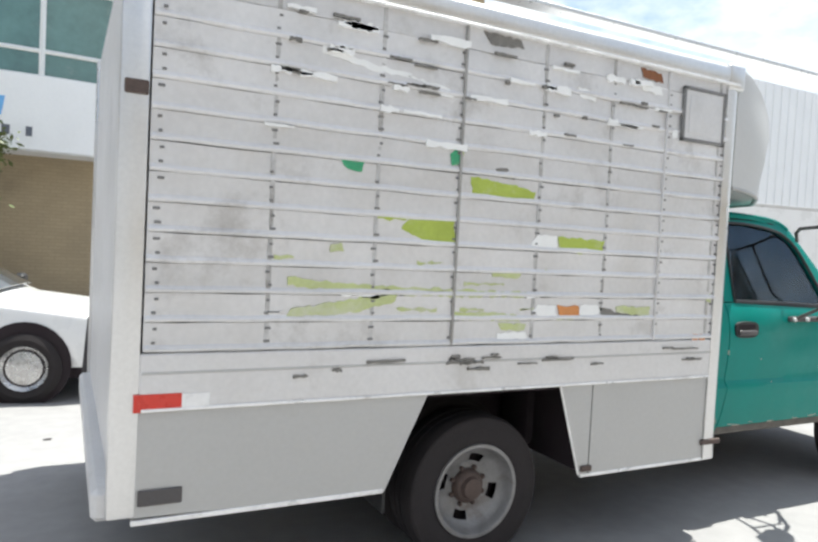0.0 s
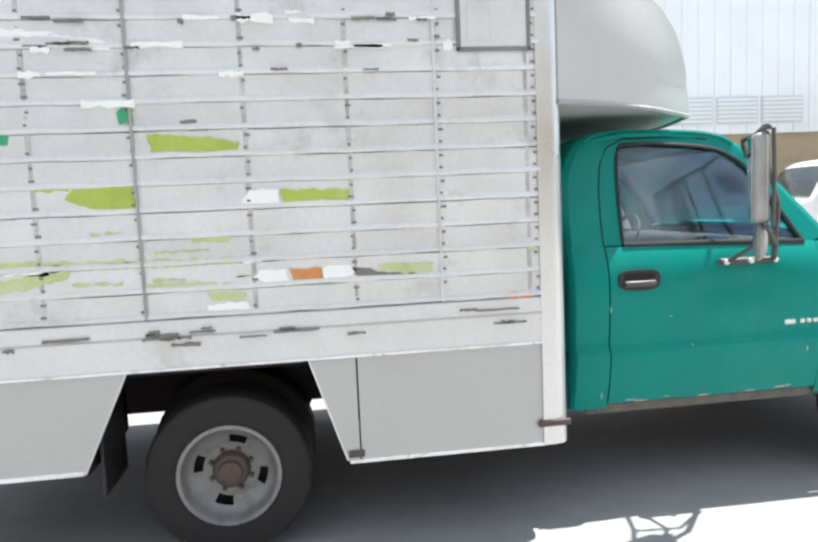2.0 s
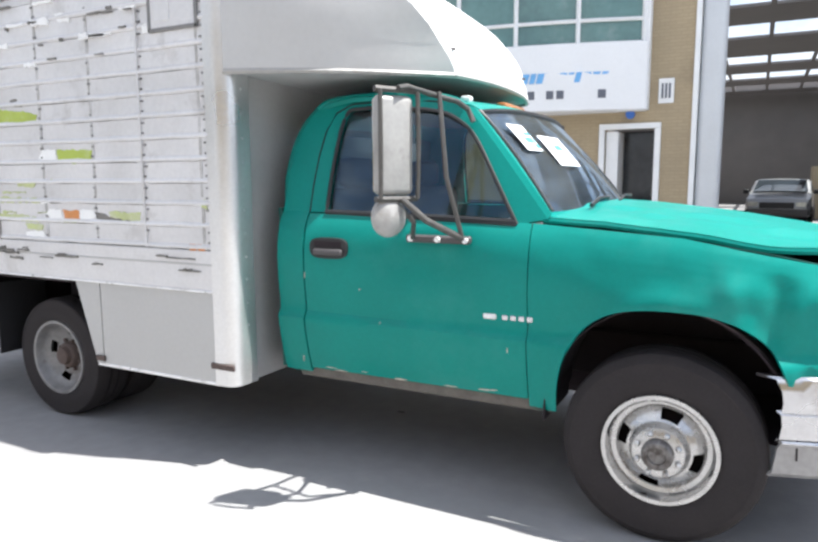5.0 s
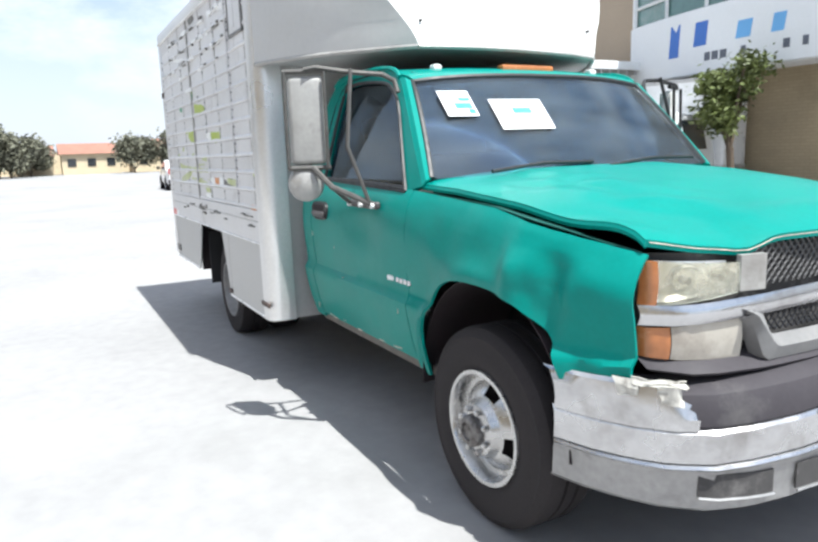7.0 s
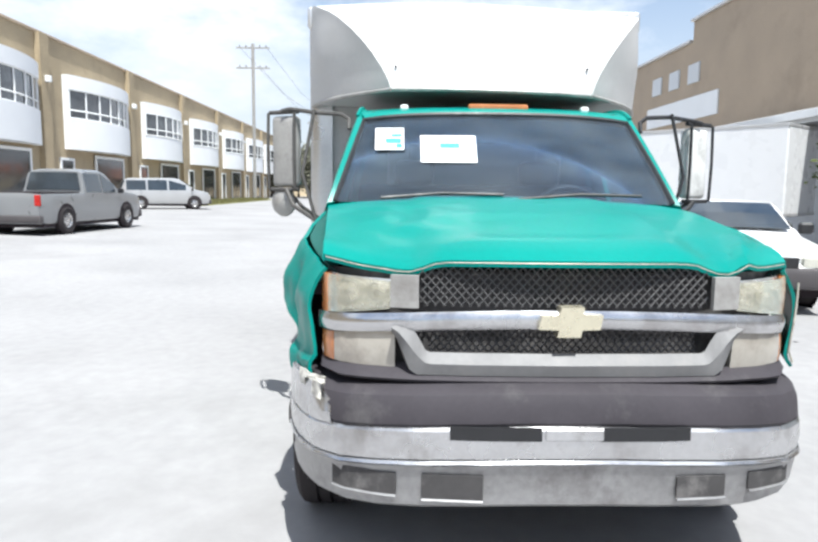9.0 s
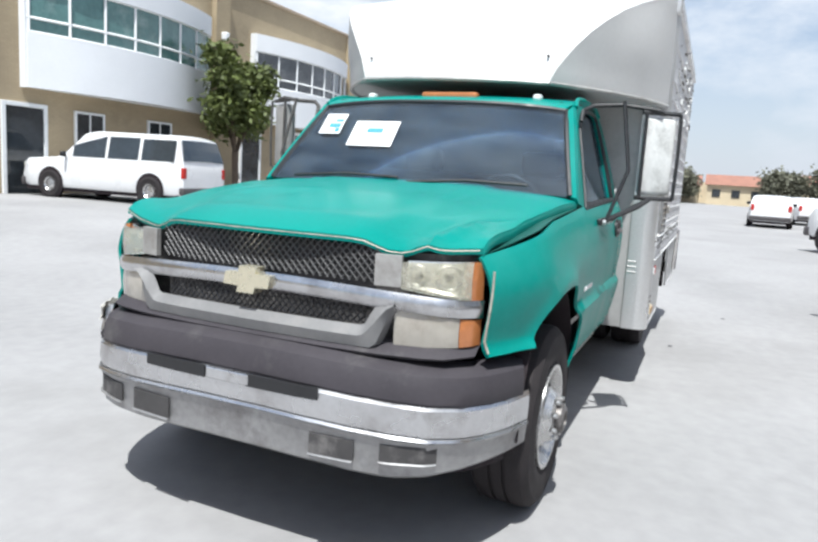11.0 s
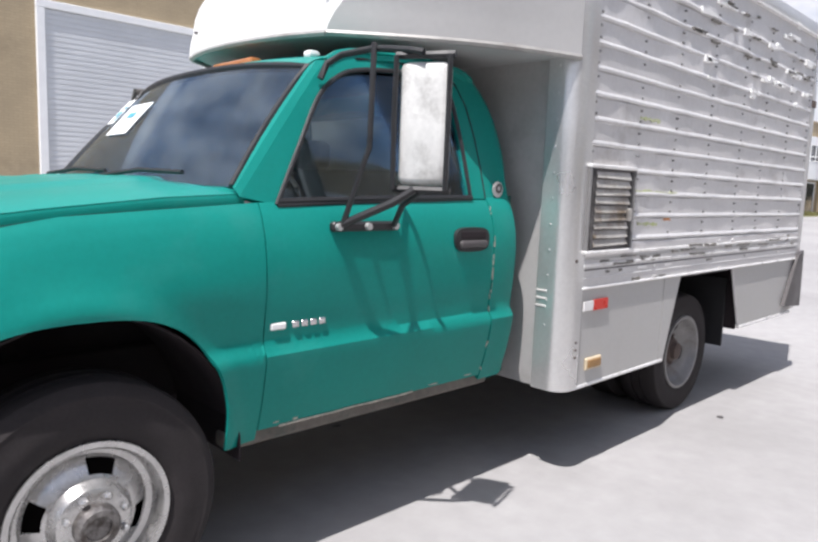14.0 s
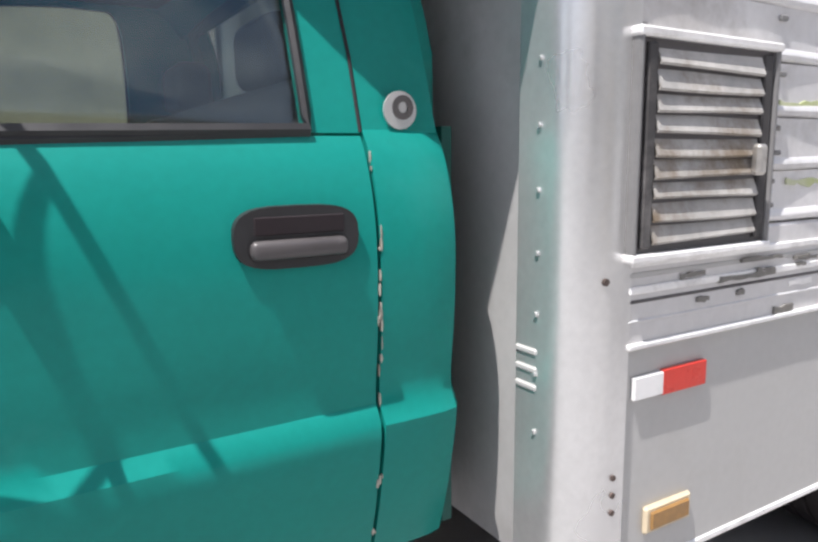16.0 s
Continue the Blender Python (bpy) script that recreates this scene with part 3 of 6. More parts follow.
# round filler mark on the left corner
part("round_sticker", lathe([(0.0, 0.0), (0.034, 0.0), (0.034, 0.004), (0.0, 0.004)], 20, None, None, -1.745, 1.325), M_SILVER, truck, "small round pale sticker").location = (0, 0.893, 0)
part("sticker_mark", lathe([(0.010, 0.0), (0.022, 0.0), (0.022, 0.002), (0.010, 0.002)], 16, None, None, -1.75, 1.33), M_GREYP, truck).location = (0, 0.897, 0)

# chips and scrapes down to primer
rc = random.Random(9)
def chip(x, z, side, w, h):
    pts = [(x + w * rc.uniform(0.6, 1.1) * math.cos(a), z + h * rc.uniform(0.6, 1.1) * math.sin(a)) for a in linspace(0, math.tau, 9)[:-1]]
    y = side * half(z)
    part("paint_chip", prism(pts, y - side * 0.004, y + side * 0.0016), M_CHIP, truck, "", False)
for k in range(22):
    z = rc.uniform(0.52, 1.26)
    chip(-1.664 + rc.uniform(-0.006, 0.006), z, 1, rc.uniform(0.001, 0.0028), rc.uniform(0.003, 0.016))
for k in range(12):
    chip(rc.uniform(-1.6, -0.6), rc.uniform(0.508, 0.525), rc.choice((1, -1)), rc.uniform(0.01, 0.05), rc.uniform(0.002, 0.005))
for x, z, w, h in ((-1.70, 0.56, 0.004, 0.03), (-1.66, 0.98, 0.003, 0.02), (-1.35, 0.93, 0.006, 0.004), (-1.24, 0.78, 0.003, 0.006), (-0.62, 0.72, 0.003, 0.015)):
    chip(x, z, -1, w, h)
part("scraped_edge", tube([(x, half(0.505) + 0.002, 0.505 + 0.004 * noise.noise(Vector((x * 9, 0, 0)))) for x in linspace(-1.25, -0.62, 30)], 0.0045, 5), M_CHIP, truck, "door edge scraped to primer")
part("scraped_edge", tube([(0.02 + 0.437 * u, -half(0.9) - 0.012, arch(0.02 + 0.437 * u) + 0.006) for u in linspace(-0.2, 0.55, 18)], 0.002, 5), M_CHIP, truck, "wing edge scraped to bare metal")

# back wall with its window
bw = bmesh.new()
slab(-1.875, -1.852, -0.87, 0.87, 0.48, 1.30, 0, bw)
for sd in (1, -1):
    vs = [bw.verts.new((x, sd * y, z)) for x, y, z in ((-1.855, 0.82, 1.29), (-1.855, 0.60, 1.29), (-1.77, 0.60, 1.70), (-1.755, 0.70, 1.76))]
    bw.faces.new(vs)
vs = [bw.verts.new((x, y, z)) for x, y, z in ((-1.775, 0.70, 1.68), (-1.775, -0.70, 1.68), (-1.745, -0.70, 1.80), (-1.745, 0.70, 1.80))]
bw.faces.new(vs)
part("cab_back_wall", bw, M_TEAL_SHADE, truck)
# added block: keeps light from showing through between cab and box
part("gap_light_block", slab(-1.945, -1.885, -0.45, 0.45, 0.46, 1.80, 0.01), M_CHEEK, truck, "added grey block that closes the gap behind the cab")
rg = part("rear_window", grid([[(-1.855, y, 1.29) for y in (-0.6, 0.6)], [(-1.772, y, 1.69) for y in (-0.6, 0.6)]]), G_SIDE, truck, smooth=False)
rg.visible_shadow = False

# roof
rows = []
for x, z, w in ((-0.785, 1.772, 0.70), (-0.815, 1.793, 0.715), (-0.875, 1.810, 0.725), (-1.0, 1.832, 0.735), (-1.25, 1.856, 0.745), (-1.5, 1.858, 0.745), (-1.64, 1.836, 0.74), (-1.72, 1.79, 0.73), (-1.765, 1.73, 0.72)):
    row = []
    for k in range(25):
        u = -1 + 2 * k / 24
        row.append((x - 0.06 * u * u * smooth01((x + 1.2) / 0.3), u * w * 1.02, z - 0.024 * abs(u) ** 2.6))
    rows.append(row)
part("roof", thick(grid(rows), 0.02), M_TEAL, truck, "teal cab roof")
# windscreen
rows = []
for k in range(9):
    v = k / 8
    row = []
    for j in range(21):
        u = -1 + 2 * j / 20
        w = 0.85 - 0.13 * v
        row.append((-0.375 - 0.395 * v - 0.10 * u * u * (1 - 0.25 * v) + 0.015 * math.sin(math.pi * v), u * w, 1.305 + 0.465 * v - 0.03 * abs(u) ** 3 * v))
    rows.append(row)
ws_pts = rows
wsg = part("windscreen", thick(grid(rows), 0.005), G_WIND, truck, "tinted windscreen with papers behind it")
wsg.visible_shadow = False
edge = [rows[k][0] for k in range(9)] + rows[8][1:] + [rows[k][20] for k in range(7, -1, -1)]
part("windscreen_seal", tube(edge, 0.013, 6), M_BLACK, truck)
for side in (1, -1):
    # pillar between screen and side frame
    a = [Vector(ws_pts[k][20 if side > 0 else 0]) for k in range(9)]
    b = []
    for k in range(9):
        v = k / 8
        u = ((1.275 + 0.49 * v) - 1.28) / 0.52
        b.append(Vector((-0.475 - 0.425 * v, side * (0.895 - 0.135 * u - 0.012 * u * u), 1.275 + 0.49 * v)))
    m_ = [p.lerp(q, 0.5) + Vector((0.012, side * 0.012, 0.008)) for p, q in zip(a, b)]
    part("front_pillar", thick(grid([a, m_, b]), 0.02), M_TEAL, truck)
part("cowl", slab(-0.52, -0.36, -0.76, 0.76, 1.24, 1.288, 0.015), M_BLACK, truck, "black cowl under the windscreen")
for y0, y1 in ((-0.62, -0.02), (0.05, 0.66)):
    part("wiper", tube([(-0.36, y0, 1.325), (-0.385, (y0 + y1) / 2, 1.35), (-0.40, y1, 1.345)], 0.009, 6), M_BLACK, truck, "black wiper arm")

# papers behind the screen
def on_screen(y, z):
    v = (z - 1.305) / 0.465
    u = y / (0.85 - 0.13 * v)
    return Vector((-0.375 - 0.395 * v - 0.10 * u * u * (1 - 0.25 * v) + 0.015 * math.sin(math.pi * v), y, z))


def sheet(name, y0, y1, z0, z1, material, label, off=0.004):
    c = [[on_screen(y, z) + Vector((off, 0, off)) for y in linspace(y0, y1, 5)] for z in linspace(z0, z1, 4)]
    return part(name, thick(grid(c), 0.001), material, truck, label)


pap = sheet("notice_paper", -0.42, -0.135, 1.50, 1.643, M_PAPER, "white printed notice taped inside the windscreen")
part("notice_mark", thick(grid([[on_screen(y, z) + Vector((0.006, 0, 0.006)) for y in linspace(-0.32, -0.22, 3)] for z in (1.575, 1.60)]), 0.001), M_INK, pap)
perm = sheet("permit_sticker", -0.655, -0.505, 1.565, 1.685, M_PAPER, "small white permit sticker with blue print")
for y0, y1, z0, z1 in ((-0.60, -0.52, 1.60, 1.625), (-0.57, -0.515, 1.635, 1.65), (-0.545, -0.515, 1.575, 1.595)):
    part("permit_mark", thick(grid([[on_screen(y, z) + Vector((0.006, 0, 0.006)) for y in linspace(y0, y1, 3)] for z in (z0, z1)]), 0.001), M_INK, perm)

# roof marker lamps
part("marker_lamp", slab(-0.985, -0.925, -0.145, 0.195, 1.806, 1.846, 0.014, seg=2), M_AMBER, truck, "long amber roof marker lamp")
for y in (-0.50, 0.525):
    part("marker_lamp", slab(-1.03, -0.975, y - 0.024, y + 0.024, 1.808, 1.842, 0.012, seg=2), M_WREFL, truck, "small pale roof marker lamp")

# -- hood --
def hood_z(x, y):
    u = abs(y) / 0.86
    z = lerp(x, [(-0.52, 1.325), (-0.2, 1.305), (0.2, 1.262), (0.5, 1.215), (0.68, 1.18), (0.76, 1.158), (0.80, 1.135)])
    z -= 0.036 * u ** 3.5
    z += 0.012 * smooth01((0.58 - u) / 0.1)
    lip = smooth01((x - 0.45) / 0.3)
    z += lip * ((0.05 if y < 0 else 0.03) * smooth01((u - 0.72) / 0.28) - 0.02 * math.exp(-((u - 0.6) / 0.09) ** 2))
    # creases from the knock on the right corner
    d = math.exp(-((x - 0.35) / 0.3) ** 2 - ((y + 0.5) / 0.26) ** 2)
    z += d * 0.026 * noise.noise(Vector((x * 6, y * 8, 0.3)))
    e = math.exp(-((x + 0.15) / 0.22) ** 2 - ((y + 0.52) / 0.24) ** 2)
    z += e * 0.020 * noise.noise(Vector((x * 9 - y * 4, y * 7, 2.1)))
    z += 0.020 * math.exp(-((y - 0.70 + 0.45 * (x - 0.6)) / 0.04) ** 2) * smooth01((x - 0.2) / 0.4)
    z -= 0.012 * math.exp(-((y - 0.60 + 0.2 * (x - 0.7)) / 0.035) ** 2) * smooth01((x - 0.35) / 0.3)
    # soft roll behind the front edge
    z += 0.010 * math.exp(-((x - 0.66) / 0.07) ** 2) * smooth01((0.52 - u) / 0.15)
    return z


def hood_front(y):
    return 0.815 - 0.19 * (abs(y) / 0.80) ** 2.2


rows = []
for i in range(37):
    s_ = i / 36
    row = []
    for k in range(49):
        y = (-1 + k / 24) * (0.882 - 0.088 * s_)
        x = -0.50 + (hood_front(y) + 0.50) * s_
        row.append((x, y, hood_z(-0.50 + 1.30 * s_, y)))
    rows.append(row)
# rolled lip at the nose
rows.append([(p[0] - 0.004, p[1], p[2] - 0.022) for p in rows[-1]])
hood_edges = [[r[k] for r in rows[:-1]] for k in (0, -1)]
part("hood", thick(grid(rows), 0.016), M_TEAL, truck, "teal bonnet, buckled along its front edge")
for sd, edge in ((-1, hood_edges[0]), (1, hood_edges[1])):
    fl = [[(x, y + sd * o, z - d) for x, y, z in edge] for o, d in ((0.0, 0.004), (0.004, 0.014), (0.0, 0.026 if sd < 0 else 0.040))]
    part("hood_flange", thick(grid(fl), 0.004), M_TEAL, truck)
# dark slab under the bonnet stands in for the gap's shade
part("hood_gap_shade", slab(-0.5, 0.58, -0.83, 0.83, 1.0, 1.04), M_DARK, truck)

# -- nose: lamps, chrome bar, grille --
def nose_x(y, base=0.80):
    return base - 0.80 + lerp(abs(y), [(0, 0.82), (0.3, 0.812), (0.5, 0.795), (0.66, 0.757), (0.73, 0.725), (0.762, 0.695), (0.787, 0.66), (0.80, 0.62)])


def strip(y0, y1, zlo, zhi, out, t=0.03, n=14, base=0.79, bulge=0.0):
    """A curved band across the nose between two heights."""
    rows = []
    for v in linspace(0, 1, 5):
        row = []
        for y in linspace(y0, y1, n):
            a, b = (zlo(y) if callable(zlo) else zlo), (zhi(y) if callable(zhi) else zhi)
            row.append((nose_x(y, base) + out + bulge * math.sin(math.pi * v), y, a + (b - a) * v))
        rows.append(row)
    return thick(grid(rows), t)


part("nose_backing", strip(-0.785, 0.785, 0.78, 1.10, -0.085, 0.01), M_HOLE, truck)
part("chrome_bar", strip(-0.81, 0.81, lambda y: 0.93 - 0.04 * (abs(y) / 0.87) ** 2, lambda y: 0.99 - 0.04 * (abs(y) / 0.87) ** 2, 0.0, 0.03, 30, 0.80, 0.012), M_CHROME, truck, "chrome bar across the nose")
for side in (1, -1):
    def lamp(kind, yi, zin, zout, label):
        """A lens whose lower and upper edges run from the grille side to the outer corner."""
        def zat(y, k):
            f = min(max((y - yi) / (0.798 - yi), 0), 1)
            return zin[k] + (zout[k] - zin[k]) * f
        up = kind == "headlight"
        split = 0.776 if up else 0.752
        layers = [(kind, yi, split, G_LAMP if up else M_LENSP, label, 0.0), ("turn_signal", split + 0.002, 0.80, M_AMBER, "amber turn signal corner", 0.0)]
        if up:
            layers.append(("lamp_housing", yi, split, M_LAMPIN, "bright reflector behind the lens", -0.045))
        for nm, ya, yb, material, lb, back in layers:
            rows = [[(nose_x(y, 0.80) + back - 0.012 + 0.006 * math.sin(math.pi * v), side * y, zat(y, 0) + (zat(y, 1) - zat(y, 0)) * v) for y in linspace(ya, yb, 9)] for v in linspace(0, 1, 5)]
            ob_ = part(nm, thick(grid(rows), 0.006 if material is G_LAMP else 0.02), material, truck, lb)
            ob_.visible_shadow = material is not G_LAMP
    lamp("headlight", 0.565, (0.985, 1.075), (0.955, 1.085), "hazed clear headlamp lens")
    lamp("park_light", 0.55, (0.79, 0.925), (0.80, 0.888), "hazed clear parking lamp lens")
    for yc, zc, rr_ in ((0.61, 1.03, 0.034), (0.705, 1.028, 0.040)):
        xc = nose_x(yc, 0.80) - 0.034
        lean = (nose_x(yc + 0.05) - nose_x(yc - 0.05)) / 0.1
        ring = [(xc + lean * rr_ * math.cos(a), side * (yc + rr_ * math.cos(a)), zc + rr_ * math.sin(a)) for a in linspace(0, math.tau, 25)]
        part("reflector_ring", tube(ring, 0.006, 6), M_CHROME, truck)
        part("lamp_bulb", tube([(xc - 0.02, side * yc, zc), (xc + 0.008, side * yc, zc)], 0.012, 10), M_GREASE, truck)
    part("lamp_trim", strip(side * 0.475, side * 0.565, 0.99, 1.095, -0.006, 0.02, 6, 0.80), M_MIRR, truck)
# grille meshes
for name, y0, zl, zh in (("upper_grille", 0.475, 0.992, 1.125), ("lower_grille", 0.44, 0.845, 0.928)):
    bm = bmesh.new()
    n = 34
    hgt = zh - zl
    for k in range(-4, n + 4):
        for sgn in (1, -1):
            ya = -y0 + 2 * y0 * k / n
            cuts = [v for v in linspace(0, 1, 13) if abs(ya + sgn * (v - 0.5) * hgt * 0.9) < y0]
            if len(cuts) > 1:
                pts = [(nose_x(y, 0.80) - 0.045, y, zl + hgt * v) for v in (cuts[0], (cuts[0] + cuts[-1]) / 2, cuts[-1]) for y in (ya + sgn * (v - 0.5) * hgt * 0.9,)]
                tube(pts, 0.0032, 4, bm)
    part(name, bm, M_GRILLE, truck, "dark grey mesh grille insert")
# lower surround, a shallow U
u_rows = []
for a in linspace(0, 1, 60):
    y = -0.55 + 1.10 * a
    k = min(1, max(0, (0.55 - abs(y)) / 0.07))
    zb = 0.925 - 0.135 * smooth01(k)
    zi = 0.930 - 0.082 * smooth01(min(1, max(0, (0.505 - abs(y)) / 0.06)))
    x = nose_x(y, 0.80) + 0.004
    u_rows.append([(x - 0.03, y, zb - 0.014), (x + 0.006, y, zb), (x + 0.012, y, zb * 0.5 + zi * 0.5 - 0.004), (x - 0.014, y, zi - 0.006)])
part("grille_surround", thick(grid(u_rows), 0.012), M_DULL, truck, "silver grille surround")
# bare scraped edge along the bonnet lip and the wing
part("chipped_edge", tube([(hood_front(y) + 0.004, y, hood_z(0.80, y) - 0.008) for y in linspace(-0.785, 0.785, 40)], 0.0018, 5), M_CHIP, truck, "paint chipped to bare metal")
for side in (1,):
    part("chipped_edge", tube([(0.637, side * (half(z) - 0.118), z) for z in linspace(0.78, 1.06, 8)], 0.004, 5), M_CHIP, truck)
part("bumper_filler", thick(grid([[(nose_x(y, 0.80) + dx, y, z) for y in linspace(-0.80, 0.80, 24)] for dx, z in ((-0.04, 0.805), (0.0, 0.79), (0.035, 0.768))]), 0.01), M_PAD, truck)
# emblem, a plain slanted cross
em = bmesh.new()
pts = [(-0.105, 0.024), (-0.042, 0.026), (-0.036, 0.050), (0.048, 0.050), (0.042, 0.026), (0.115, 0.024), (0.105, -0.024), (0.042, -0.026), (0.036, -0.050), (-0.048, -0.050), (-0.042, -0.026), (-0.115, -0.024)]
pts = [(y * 0.88, z * 0.95) for y, z in pts]
fr = [em.verts.new((0.852, y, 0.958 + z)) for y, z in pts]
bk = [em.verts.new((0.80, y, 0.958 + z)) for y, z in pts]
em.faces.new(fr)
for k in range(12):
    em.faces.new((fr[k], bk[k], bk[(k + 1) % 12], fr[(k + 1) % 12]))
bmesh.ops.recalc_face_normals(em, faces=em.faces)
part("nose_emblem", em, M_GOLD, truck, "faded gold cross-shaped emblem", False)

# -- bumper --
def bump_x(y):
    return lerp(abs(y), [(0, 0.92), (0.28, 0.915), (0.47, 0.897), (0.61, 0.864), (0.715, 0.82), (0.80, 0.74), (0.858, 0.64), (0.896, 0.54), (0.918, 0.46), (0.932, 0.39)])


def bumper_band(zs, name, material, label, ymax=0.932, cut=None, back=0.0):
    """zs: (height, how far proud) pairs from the bottom up."""
    rows = []
    ys = linspace(-ymax, ymax, 61)
    for z, o in zs:
        row = []
        for y in ys:
            zz = z(y) if callable(z) else z
            row.append((bump_x(y) + o - back, y * (1 + o * 0.5), zz - 0.05 * (abs(y) / 0.95) ** 2))
        rows.append(row)
    return part(name, thick(grid(rows), 0.012), material, truck, label)


def low_edge(y):
    return 0.376 + (0.02 if y < 0 else 0.06) * smooth01((abs(y) - 0.55) / 0.4)


bumper_band([(low_edge, -0.03), (lambda y: low_edge(y) + 0.02, 0.0), (0.515, 0.012), (0.53, 0.02), (0.545, 0.014)], "bumper_lower", M_SCUFF, "scuffed grey lower bumper", 0.932)
bumper_band([(0.54, 0.004), (0.55, 0.016), (0.60, 0.022), (0.64, 0.018), (0.655, 0.0)], "bumper_chrome", M_CHROME, "scratched chrome bumper bar")
bumper_band([(0.532, 0.022), (0.538, 0.028), (0.546, 0.022)], "bumper_ridge", M_CHROME, "bright pressed ridge along the bumper")
bumper_band([(0.648, 0.006), (0.66, 0.012), (0.71, 0.006), (0.745, -0.012), (0.765, -0.05), (0.77, -0.12)], "bumper_cap", M_PAD, "dark grey bumper step pad", 0.922)
# added unseen panel: stops sun leaking between the bumper bands
bumper_band([(0.41, -0.03), (0.60, -0.02), (0.76, -0.06)], "bumper_light_block", M_DARK, "", 0.90)
# added unseen sheet: keeps sun from reaching the ground through the nose
part("nose_light_block", thick(grid([[(0.30, y, 0.46) for y in linspace(-0.86, 0.86, 25)], [(bump_x(y) - 0.03, y, 0.45) for y in linspace(-0.86, 0.86, 25)]]), 0.008), M_DARK, truck)
for y0, y1 in ((-0.38, -0.10), (0.08, 0.36)):
    part("bumper_slot", thick(grid([[(bump_x(y) + 0.027, y, z) for y in linspace(y0, y1, 8)] for z in (0.608, 0.65)]), 0.01), M_BLACK, truck)
part("plate_recess_bar", slab(0.93, 0.95, -0.09, 0.09, 0.61, 0.65, 0.004), M_CHROME, truck)
# dark patches on the bumper face stand in for the openings' shade
for y0, y1, z0, z1 in ((-0.75, -0.545, 0.418, 0.488), (-0.465, -0.275, 0.414, 0.492), (0.575, 0.745, 0.432, 0.488), (0.33, 0.49, 0.42, 0.488)):
    rim_ = part("fog_opening", thick(grid([[(bump_x(y) + 0.016, y, z) for y in linspace(y0, y1, 6)] for z in linspace(z0, z1, 3)]), 0.006), M_HOLE, truck, "dark patch for a shaded opening in the bumper")
    part("fog_opening_lip", tube([(bump_x(y) + 0.02, y, z0 - 0.004) for y in linspace(y0, y1, 6)], 0.005, 5), M_SCUFF, rim_)

# torn bracket at the crushed corner
def torn(y0, y1, z0, z1, seed):
    rows = []
    for k in range(9):
        y = y0 + (y1 - y0) * k / 8
        row = []
        for m in range(5):
            z = z0 + (z1 - z0) * m / 4 + 0.010 * noise.noise(Vector((y * 40, m * 0.9, seed)))
            row.append((bump_x(y) + 0.03 - 0.25 * (z - 0.70) + 0.022 * noise.noise(Vector((y * 34, m * 0.8, seed + 4))), y + 0.006 * noise.noise(Vector((y * 20, m, seed + 9))), z))
        rows.append(row)
    return thick(grid(rows), 0.004)


part("torn_bracket", torn(-0.86, -0.775, 0.735, 0.757, 1.3), M_TORN, truck, "torn pale bracket at the crushed corner")
part("torn_bracket", torn(-0.825, -0.79, 0.688, 0.74, 6.1), M_TORN, truck)
part("torn_bracket", torn(-0.88, -0.855, 0.70, 0.745, 3.7), M_TORN, truck)
# the chrome turned up over the pad at the crushed end
rows = [[(bump_x(y) + o, y * 1.008, z - 0.045 * (abs(y) / 0.95) ** 2 - (0.05 * smooth01((y + 0.815) / 0.07) if z > 0.70 else 0)) for y in linspace(-0.932, -0.75, 14)] for z, o in ((0.645, 0.018), (0.68, 0.022), (0.72, 0.016), (0.765, -0.005), (0.775, -0.04))]
part("bumper_corner", thick(grid(rows), 0.01), M_CHROME, truck, "crushed chrome bumper end")

# -- cab inside --
part("cab_floor", slab(-1.82, -0.5, -0.88, 0.88, 0.50, 0.56), M_SEAT, truck)
part("dashboard", slab(-0.80, -0.42, -0.84, 0.84, 1.0, 1.26, 0.06, seg=3), M_GREYP, truck, "dark grey dashboard")
part("bench_seat", slab(-1.62, -1.05, -0.80, 0.80, 0.72, 0.92, 0.06, seg=3), M_SEAT, truck, "grey bench seat")
part("seat_back", slab(-1.76, -1.58, -0.80, 0.80, 0.86, 1.40, 0.06, seg=3), M_SEAT, truck)
for y in (-0.42, 0.42):
    part("headrest", slab(-1.74, -1.62, y - 0.13, y + 0.13, 1.40, 1.56, 0.04, seg=3), M_SEAT, truck)
ring = [Vector((-0.93 + 0.06 * math.sin(a), 0.42 + 0.19 * math.cos(a), 1.22 + 0.17 * math.sin(a))) for a in linspace(0, math.tau, 25)]
part("steering_wheel", tube(ring, 0.014, 8), M_BLACK, truck, "black steering wheel")
part("steering_column", tube([(-0.93, 0.42, 1.22), (-0.75, 0.42, 1.12)], 0.03, 8), M_BLACK, truck)
part("spoke", slab(-0.945, -0.92, 0.24, 0.60, 1.20, 1.24, 0.006), M_BLACK, truck)
part("headliner", slab(-1.74, -0.93, -0.68, 0.68, 1.785, 1.795), M_SEAT, truck)
for y in (-0.4, 0.42):
    part("sun_visor", slab(-1.0, -0.88, y - 0.25, y + 0.25, 1.74, 1.76, 0.005), M_SEAT, truck)

